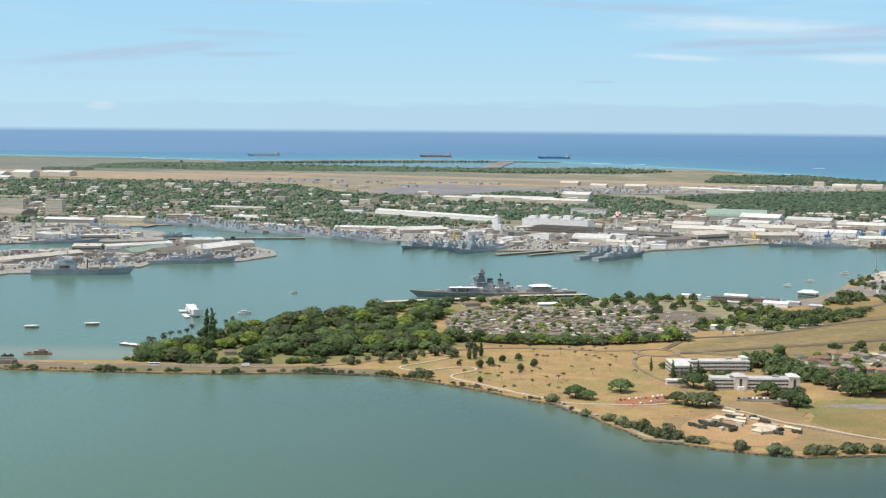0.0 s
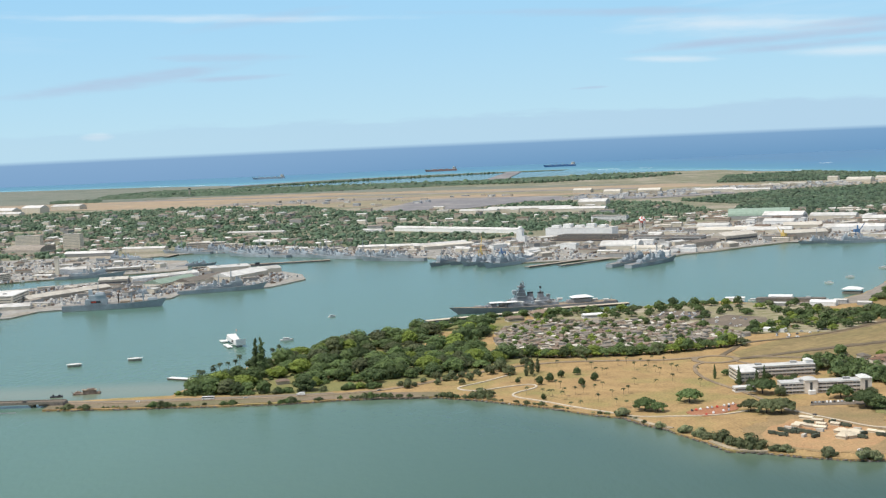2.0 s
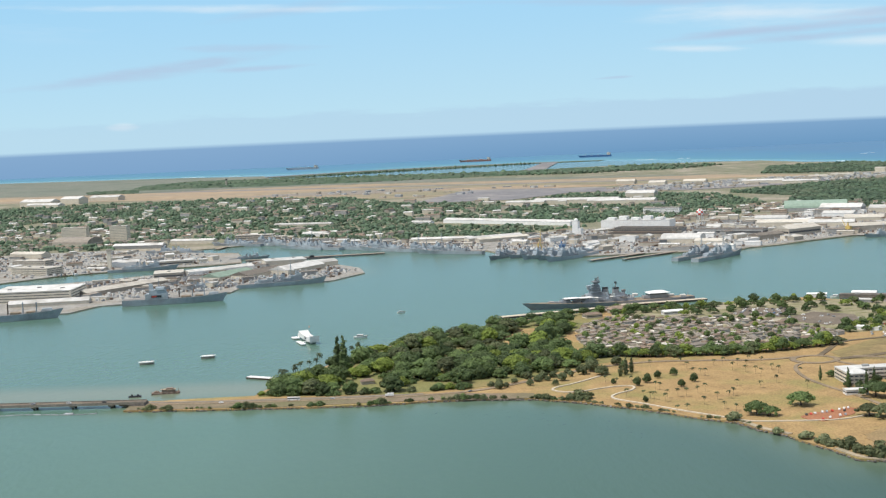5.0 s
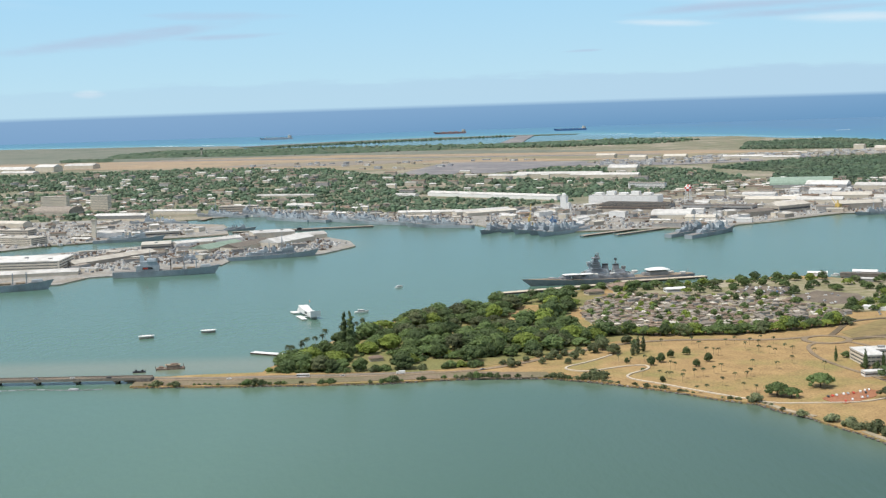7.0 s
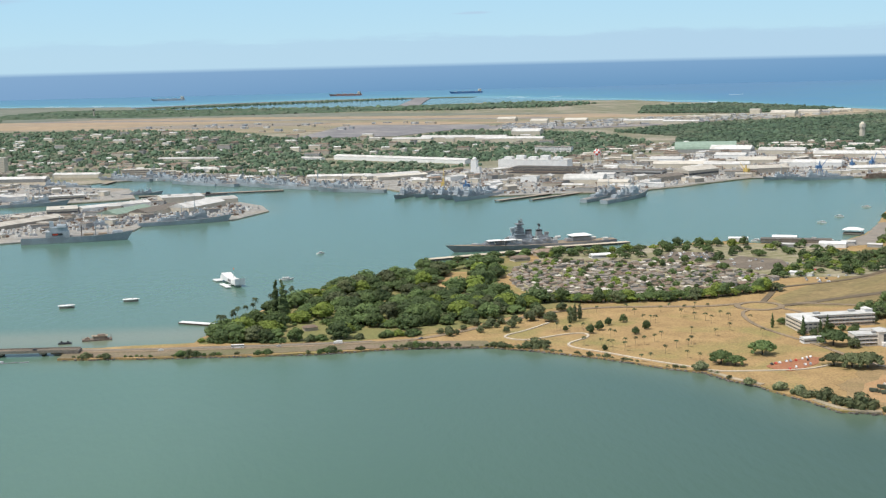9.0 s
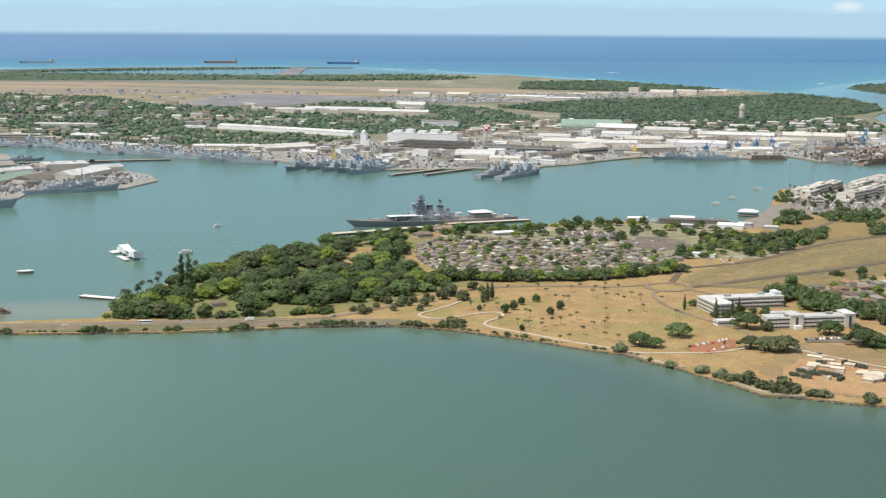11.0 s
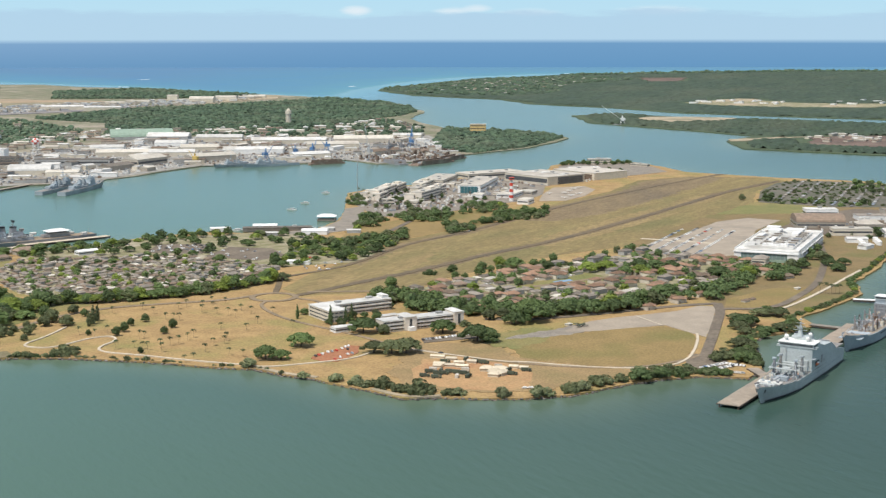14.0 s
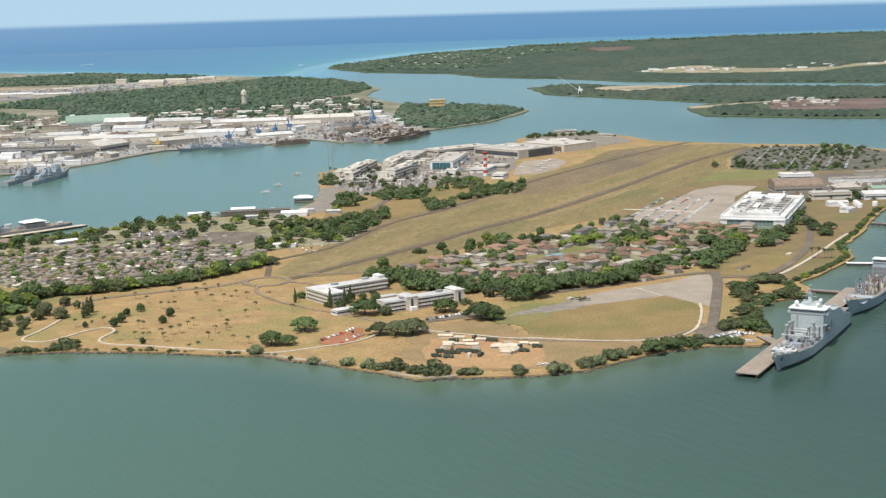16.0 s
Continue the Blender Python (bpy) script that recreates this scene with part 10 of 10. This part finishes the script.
YARDS = [(-60, 2960), (-30, 2810), (100, 2725), (250, 2730), (372, 2715), (400, 2760), (528, 2850), (640, 2925), (735, 2885), (860, 2885), (950, 2900), (975, 2800), (1080, 2795), (1200, 2880), (1270, 3060), (1390, 3380), (1250, 3400), (1090, 3500), (900, 3620), (700, 3560), (480, 3400), (330, 3330), (100, 3300), (-50, 3190)]
BIG = [[(x + a * l / 2 * math.cos(radians(r)) - c * w / 2 * math.sin(radians(r)), y + a * l / 2 * math.sin(radians(r)) + c * w / 2 * math.cos(radians(r))) for a, c in ((-1.1, -1.3), (1.1, -1.3), (1.1, 1.3), (-1.1, 1.3))] for x, y, r, l, w, *_ in SHOPS + PIER_B + NORTH]
for x, y in scatter(YARDS, 185, 20, 92, BIG):
    wl, rf = rb.choice((("cream_wall", "white_roof"), ("beige_wall", "cream_roof"), ("grey_wall", "grey_roof"), ("white_paint", "white_roof"), ("beige_wall", "brown_roof")))
    building(x, y, rb.choice((-25, 65, 33)), rb.uniform(18, 46), rb.uniform(11, 20), rb.uniform(4.5, 9), wl, rf, rb.choice(("gable", "gable", "flat")), f"{'white' if rf == 'white_roof' else 'pale' if rf == 'cream_roof' else 'drab'}-roofed shed in a shipyard", "shed", 0, "shed", group=YARD)
for poly, n, gap, seed in (([(-1000, 2420), (-700, 2320), (-520, 2420), (-380, 2520), (-340, 2620), (-440, 2800), (-540, 2840), (-640, 2690), (-900, 2520)], 26, 26, 93), ([(-1300, 2800), (-960, 2720), (-700, 2840), (-600, 2900), (-640, 3050), (-900, 3260), (-1200, 3250)], 34, 30, 94), ([(-640, 3330), (-380, 3180), (-100, 2960), (-80, 3160), (-300, 3260), (-520, 3440)], 22, 26, 95)):
    for x, y in scatter(poly, n, gap, seed, BIG):
        wl, rf = rb.choice((("cream_wall", "white_roof"), ("beige_wall", "cream_roof"), ("grey_wall", "grey_roof"), ("beige_wall", "brown_roof")))
        building(x, y, rb.choice((-20, 70, 15)), rb.uniform(14, 40), rb.uniform(10, 18), rb.uniform(4, 8), wl, rf, rb.choice(("gable", "flat")), f"{'white' if rf == 'white_roof' else 'pale' if rf == 'cream_roof' else 'drab'}-roofed shed behind a quay", "shed", 0, "shed", group=YARD)
BACK = {"cream_roof": (Geo(), Geo()), "white_roof": (Geo(), Geo()), "brown_roof": (Geo(), Geo())}
for x, y in scatter([(330, 3335), (480, 3430), (700, 3620), (900, 3660), (1090, 3540), (1270, 3450), (1440, 3490), (1570, 3720), (1580, 3980), (1440, 3870), (1228, 3770), (1106, 3860), (720, 3780), (430, 3700)], 96, 26, 99, BIG):
    walls, roofs = BACK[rb.choice(tuple(BACK))]
    l, w, h, r = rb.uniform(16, 44), rb.uniform(10, 18), rb.uniform(5, 9), rb.choice((-25, 65))
    walls.box(x, y, LAND, l, w, h, r)
    roofs.gable(x, y, LAND + h, l, w, 2.4, .5, r)
for roof, (walls, roofs) in BACK.items():
    tone = {"cream_roof": "cream", "white_roof": "white", "brown_roof": "brown"}[roof]
    solo("back_sheds", walls, "beige_wall" if tone == "brown" else "cream_wall", label=f"pale walls of {tone}-roofed sheds behind a shipyard", category="sheds", kind="stuff")
    solo("back_shed_roofs", roofs, roof, label=f"{tone} gable roofs of sheds behind a shipyard", category="sheds", kind="stuff")
# homes and halls among the far woods
for x, y in scatter([(-2000, 4200), (-1600, 5300), (-700, 5300), (-420, 4800), (300, 4600), (620, 4300), (480, 3800), (-100, 3800), (-600, 3900), (-1300, 3700)], 100, 70, 96, BIG):
    wl, rf = rb.choice((("cream_wall", "white_roof"), ("cream_wall", "white_roof"), ("beige_wall", "brown_roof"), ("grey_wall", "grey_roof")))
    building(x, y, rb.choice((-20, 70)), rb.uniform(16, 42), rb.uniform(11, 17), rb.uniform(9, 12), wl, rf, "gable", f"{'white' if rf == 'white_roof' else 'drab'}-roofed hall among far trees", "building", 0, "hall", group="halls among far trees")
for x, y, l, w, h in ((-1790, 5670, 150, 60, 18), (-1680, 5760, 90, 60, 20), (-1590, 5930, 140, 50, 14), (-1720, 5500, 150, 40, 12), (210, 4330, 260, 36, 12), (330, 4210, 200, 34, 12), (60, 4350, 120, 30, 10), (420, 4480, 90, 50, 16), (700, 5200, 80, 40, 11), (560, 5150, 60, 40, 14), (900, 5000, 140, 30, 12), (480, 5420, 70, 40, 11), (1000, 4880, 120, 26, 12)):
    building(x, y, -22, l, w, h, "cream_wall", "white_roof" if l > 100 or h > 15 else "cream_roof", "gable", "far white-roofed airfield hangar" if h > 15 else "far pale airfield building", "hangar", 0, "hangar", group="airfield buildings")
for x, y, l, w, h in ((1470, 5230, 90, 50, 13), (1600, 5330, 80, 40, 11), (1700, 5420, 90, 24, 8), (1780, 5480, 70, 22, 8), (1440, 5480, 40, 24, 16), (1150, 5250, 70, 20, 8), (1250, 5300, 90, 20, 8)):
    building(x, y, -35, l, w, h, "cream_wall", "cream_roof", "arch" if 10 < h < 15 else "gable", "sand-coloured airfield hangar behind the beach", "hangar", 0, "hangar", group="airfield buildings")
for x, y in scatter([(2600, 5900), (2680, 5500), (2800, 5200), (3200, 5600), (4200, 6400), (4000, 6800), (3300, 6500)], 92, 40, 97):
    building(x, y, rb.choice((30, 120)), rb.uniform(11, 18), rb.uniform(8, 11), rb.uniform(5, 7), rb.choice(("beige_wall", "grey_wall")), rb.choice(("grey_roof", "cream_roof", "brown_roof")), "gable", "small pale house on the far peninsula", "house", 0, "far_house", group="houses on the peninsula")
for x, y in scatter([(2950, 4330), (3300, 4430), (3400, 4200), (3800, 4050), (4300, 4000), (3700, 3920), (3300, 3950)], 22, 45, 98):
    building(x, y, rb.choice((30, 120)), rb.uniform(18, 40), rb.uniform(10, 16), rb.uniform(4, 7), "white_paint", "white_roof", "flat", "pale store on a sandy clearing", "building", 0, "far_store", group="stores on the peninsula")
building(1576, 3412, -35, 40, 26, 22, "yellow_wall", "cream_roof", "flat", "sand-yellow blocky building on a wooded point", "building", 3)

# water towers, cranes, docks
wt = thing("water_tower", 396, 3235, LAND, 0, "red and white chequered water tower", "water tower")
for i in range(6):
    a = i * math.pi / 3
    part("leg", Geo().beam((9 * math.cos(a), 9 * math.sin(a), 0), (6 * math.cos(a), 6 * math.sin(a), 30), .55, 6), "white_paint", wt)
for i in range(8):
    for j in range(3):
        a0, a1 = i * math.pi / 4, (i + 1) * math.pi / 4
        r0, r1 = (7.5, 8.5, 7.5)[j], (8.5, 7.5, 4)[j]
        z0, z1 = 29 + j * 4.5, 33.5 + j * 4.5
        q = [(r0 * math.cos(a0), r0 * math.sin(a0), z0), (r0 * math.cos(a1), r0 * math.sin(a1), z0), (r1 * math.cos(a1), r1 * math.sin(a1), z1), (r1 * math.cos(a0), r1 * math.sin(a0), z1)]
        part("tank_panel", Geo().add(q + [(x * .9, y * .9, z) for x, y, z in q], [(0, 1, 2, 3), (7, 6, 5, 4), (0, 4, 5, 1), (2, 6, 7, 3), (1, 5, 6, 2), (0, 3, 7, 4)]), "red_paint" if (i + j) % 2 else "white_paint", wt)
t3 = thing("water_tower", 1272, 3955, LAND, 20, "pale slender concrete water tower above woods", "water tower")
part("shaft", Geo().cyl(0, 0, 0, 8, 30, 8, 7), "cream_wall", t3)
part("tank", Geo().cyl(0, 0, 30, 9, 10, 8, 8.5).cyl(0, 0, 40, 6, 5, 8, 3), "cream_wall", t3)


def crane(x, y, rot, h, reach, mat, label, lift=60):
    """A portal crane: four legs, house, luffing boom."""
    c = thing("crane", x, y, LAND, rot, label, "crane", "shipyard cranes")
    for sx in (-1, 1):
        for sy in (-1, 1):
            part("leg", Geo().beam((sx * 6, sy * 6, 0), (sx * 2.6, sy * 2.6, h * .5), .7, 6), mat, c)
    part("house", Geo().box(-2, 0, h * .5, 12, 7, 6, 0, .92), mat, c)
    part("tower", Geo().box(0, 0, h * .5 + 6, 3, 3, h * .35, 0, .5), mat, c)
    a = radians(lift)
    tip = (4 + reach * math.cos(a), 0, h * .5 + 3 + reach * math.sin(a))
    part("boom", Geo().beam((4, -1.4, h * .5 + 3), tip, .5, 5, .3).beam((4, 1.4, h * .5 + 3), tip, .5, 5, .3), mat, c)
    part("stay", Geo().beam((0, 0, h * .85 + 6), tip, .18, 4), "steel", c)
    return c


for x, y, r, h, reach, m, text, lift in ((995, 2868, 100, 30, 62, "steel", "tall grey shipyard crane with a raised boom", 78), (1060, 2905, 30, 34, 22, "dark_ship", "dark steel dock crane", 60), (1095, 2915, 200, 34, 20, "dark_ship", "dark steel dock crane", 55), (930, 3010, 40, 24, 26, "blue_paint", "blue portal crane in a shipyard", 50),
                                 (868, 2960, 220, 26, 24, "blue_paint", "blue portal crane in a shipyard", 45), (790, 2930, 10, 24, 22, "blue_paint", "blue portal crane in a shipyard", 50), (985, 3060, 150, 26, 24, "blue_paint", "blue portal crane in a shipyard", 55), (1290, 3240, 60, 26, 24, "blue_paint", "blue portal crane in a shipyard", 50), (1210, 3090, 90, 24, 22, "blue_paint", "blue portal crane in a shipyard", 45),
                                 (20, 2820, 80, 24, 34, "yellow_paint", "yellow mobile crane beside warships", 62), (60, 2790, 200, 20, 18, "blue_paint", "small blue crane beside warships", 40), (640, 2935, 120, 20, 20, "yellow_paint", "yellow quay crane in a shipyard", 50), (2100, 3500, 160, 22, 70, "white_paint", "white floating crane beside a low spit", 34)):
    crane(x, y, r, h, reach, m, text, lift)
for x, y, r, l, w, m, text in ((1068, 2728, 22, 120, 26, "rust", "rusty floating dock at a quay"), (1150, 2790, 35, 90, 24, "rust", "rusty brown barge row at a dock"), (1000, 2760, -80, 60, 22, "dark_ship", "dark steel dock barge"), (880, 2828, 3, 80, 14, "rust", "low brown barge at a quay")):
    d = thing("dock_barge", x, y, 0, r, text, "barge", "barges in the shipyard")
    part("hull", Geo().box(0, 0, -2, l, w, 5, 0, .97), m, d)
    for sy in (-1, 1):
        part("side_wall", Geo().box(0, sy * (w / 2 - 1.5), 3, l * .8, 2.4, 6, 0, .97), m, d)
    for i in range(4):
        part("deck_gear", Geo().box(-l * .3 + i * l * .2, 0, 3, l * .08, w * .3, 3), "brown_roof" if i % 2 else "grey_paint", d)
for x0, y0, x1, y1, w in ((98, 2618, 205, 2712, 12), (158, 2616, 265, 2716, 9), (-560, 2905, -285, 2945, 14), (-660, 3270, -672, 3215, 14)):
    pier("pier_finger", x0, y0, x1, y1, w, 2.8, "buff timber finger pier in the naval harbour", "wharf_deck", 6)
sub = thing("submarine", -440, 2905, 0, 8, "black submarine moored at a finger pier", "submarine")
part("hull", Geo().ball(0, 0, .2, 52, 5, 2.6, 14, 8), "black_paint", sub, smooth=True)
part("sail", Geo().box(12, 0, 2, 10, 2, 5, 0, .85), "black_paint", sub)

# vehicles, crates and gear strewn over the yards
rg = np.random.RandomState(5)
for key, mat, share in (("light", "white_roof", .4), ("dark", "grey_paint", .35), ("rusty", "rust", .25)):
    g = Geo()
    for poly, n, seed in ((YARDS, 4600, 101), ([(-1000, 2420), (-700, 2300), (-520, 2400), (-360, 2490), (-320, 2620), (-440, 2810), (-540, 2860), (-640, 2690), (-900, 2520)], 1500, 102), ([(-1300, 2800), (-960, 2690), (-700, 2825), (-600, 2890), (-640, 3050), (-900, 3260), (-1200, 3250)], 900, 103),
                          ([(-640, 3300), (-360, 3150), (-90, 2930), (-80, 3160), (-300, 3260), (-520, 3440)], 900, 104), ([(610, 2060), (720, 2060), (860, 2110), (1000, 2250), (1200, 2290), (1000, 2420), (760, 2340), (650, 2210)], 420, 105), ([(1010, 1640), (1060, 1550), (1130, 1510), (1230, 1590), (1300, 1680)], 70, 106)):
        for x, y in scatter(poly, int(n * share), 4.2, seed + ord(key[0])):
            g.box(x, y, LAND + .2, rg.uniform(2, 7), rg.uniform(1.8, 3.6), rg.uniform(1.2, 4.4), rg.choice((-25, 65, 33)) + rg.uniform(-8, 8), .95)
    solo("yard_clutter", g, mat, label=f"{key} crates, vehicles and gear on the yards", category="clutter", kind="stuff")

g = Geo()
for x, y in scatter([(960, 2790), (1085, 2785), (1215, 2880), (1300, 2990), (1250, 3060), (1100, 2960), (980, 2900)], 150, 8, 121):
    g.box(x, y, LAND + .2, rg.uniform(3, 12), rg.uniform(2, 6), rg.uniform(2, 8), rg.choice((22, 112, 35)), .9)
solo("yard_clutter", g, "rust", label="rusty dock gear and steel stacked at a dry dock", category="clutter", kind="stuff")
for key, mat, n in (("pale", "white_roof", 150), ("grey", "grey_paint", 170), ("tan", "beige_wall", 120)):
    g = Geo()
    for x, y in scatter([(420, 4750), (900, 4950), (1180, 4980), (1350, 5150), (1500, 5350), (1250, 5430), (900, 5300), (600, 5250), (380, 5100)], n, 16, 130 + len(key)) + scatter([(-800, 5350), (-300, 5060), (250, 5300), (200, 5500), (-300, 5700), (-900, 5750)], n // 8, 30, 133 + len(key)) + scatter([(1300, 5050), (1420, 5350), (1700, 5520), (1860, 5660), (1780, 5400), (1500, 5160)], n // 3, 14, 136 + len(key)):
        g.box(x, y, LAND + .5, rg.uniform(8, 34), rg.uniform(6, 14), rg.uniform(3, 9), rg.choice((-22, 68, -35)))
    solo("far_buildings", g, mat, label=f"{key} small buildings and aircraft sheds on the far airfield", category="buildings", kind="stuff")
# homes of the far town, too small to count
rt = np.random.RandomState(9)
for key, wall, roof, share in (("pale", "cream_wall", "white_roof", .2), ("grey", "beige_wall", "grey_roof", .36), ("brown", "cream_wall", "brown_roof", .30)):
    g, rg2 = Geo(), Geo()
    for poly, n, gap, seed in (([(-1900, 3600), (-1350, 3350), (-1150, 3330), (-860, 3360), (-640, 3500), (-480, 3460), (-330, 3340), (-250, 3420), (-500, 3620), (-560, 3780), (-900, 3900), (-1300, 4000), (-1900, 4200)], 440, 14, 201), ([(-2000, 4200), (-1300, 4000), (-560, 3900), (300, 3800), (560, 4100), (300, 4500), (-420, 4700), (-900, 5200), (-1700, 5200)], 190, 30, 202), ([(440, 3560), (700, 3680), (900, 3700), (1100, 3570), (1050, 3820), (760, 3950), (520, 3800)], 90, 20, 203)):
        for x, y in scatter(poly, int(n * share), gap, seed + ord(key[0]), BIG):
            l, w, h, r = rt.uniform(11, 24), rt.uniform(8, 12), rt.uniform(4.5, 7.5), rt.choice((-20, 70, 10)) + rt.uniform(-6, 6)
            g.box(x, y, LAND, l, w, h, r)
            rg2.gable(x, y, LAND + h, l, w, 2.2, .5, r)
    solo("town_walls", g, wall, label=f"plastered walls of {key}-roofed homes of a far town", category="houses", kind="stuff")
    solo("town_roofs", rg2, roof, label=f"{key} roofs of many homes of a far town", category="houses", kind="stuff")
ft = thing("control_tower", -1240, 6780, LAND, 0, "slim concrete control tower of a far airfield", "tower")
part("shaft", Geo().cyl(0, 0, 0, 4, 34, 8, 3), "beige_wall", ft)
part("cab", Geo().cyl(0, 0, 34, 3.5, 2.5, 8, 6).cyl(0, 0, 36.5, 6, 4, 8, 6.5), "dark_glass", ft)
bg = thing("dock_barge", 2100, 3500, 0, 5, "low grey crane barge off a spit", "barge", "barges in the shipyard")
part("hull", Geo().box(0, 0, -2, 62, 24, 3.7, 0, .97), "dark_ship", bg)
for i in range(3):
    part("deck_gear", Geo().box(14 + i * 6, 4 - i * 4, 1.7, 5, 5, 3), "grey_paint", bg)
for x, y in scatter([(2120, 2720), (2207, 2900), (2340, 2880), (2380, 2790), (2230, 2640)], 16, 26, 141):
    building(x, y, rb.choice((20, 110)), rb.uniform(14, 34), rb.uniform(9, 13), rb.uniform(4, 6), rb.choice(("beige_wall", "cream_wall")), rb.choice(("brown_roof", "cream_roof", "white_roof")), "gable", "low shed on bare earth of a spit", "building", 0, "far_store", group="stores on the peninsula")

# ---- to half size ----
done = set()
for ob in scene.objects:
    if ob.type in {"CAMERA", "LIGHT"}:
        continue
    ob.location = ob.location * K
    if ob.data and ob.data.name not in done:
        done.add(ob.data.name)
        if ob.type == "MESH":
            ob.data.transform(Matrix.Scale(K, 4))
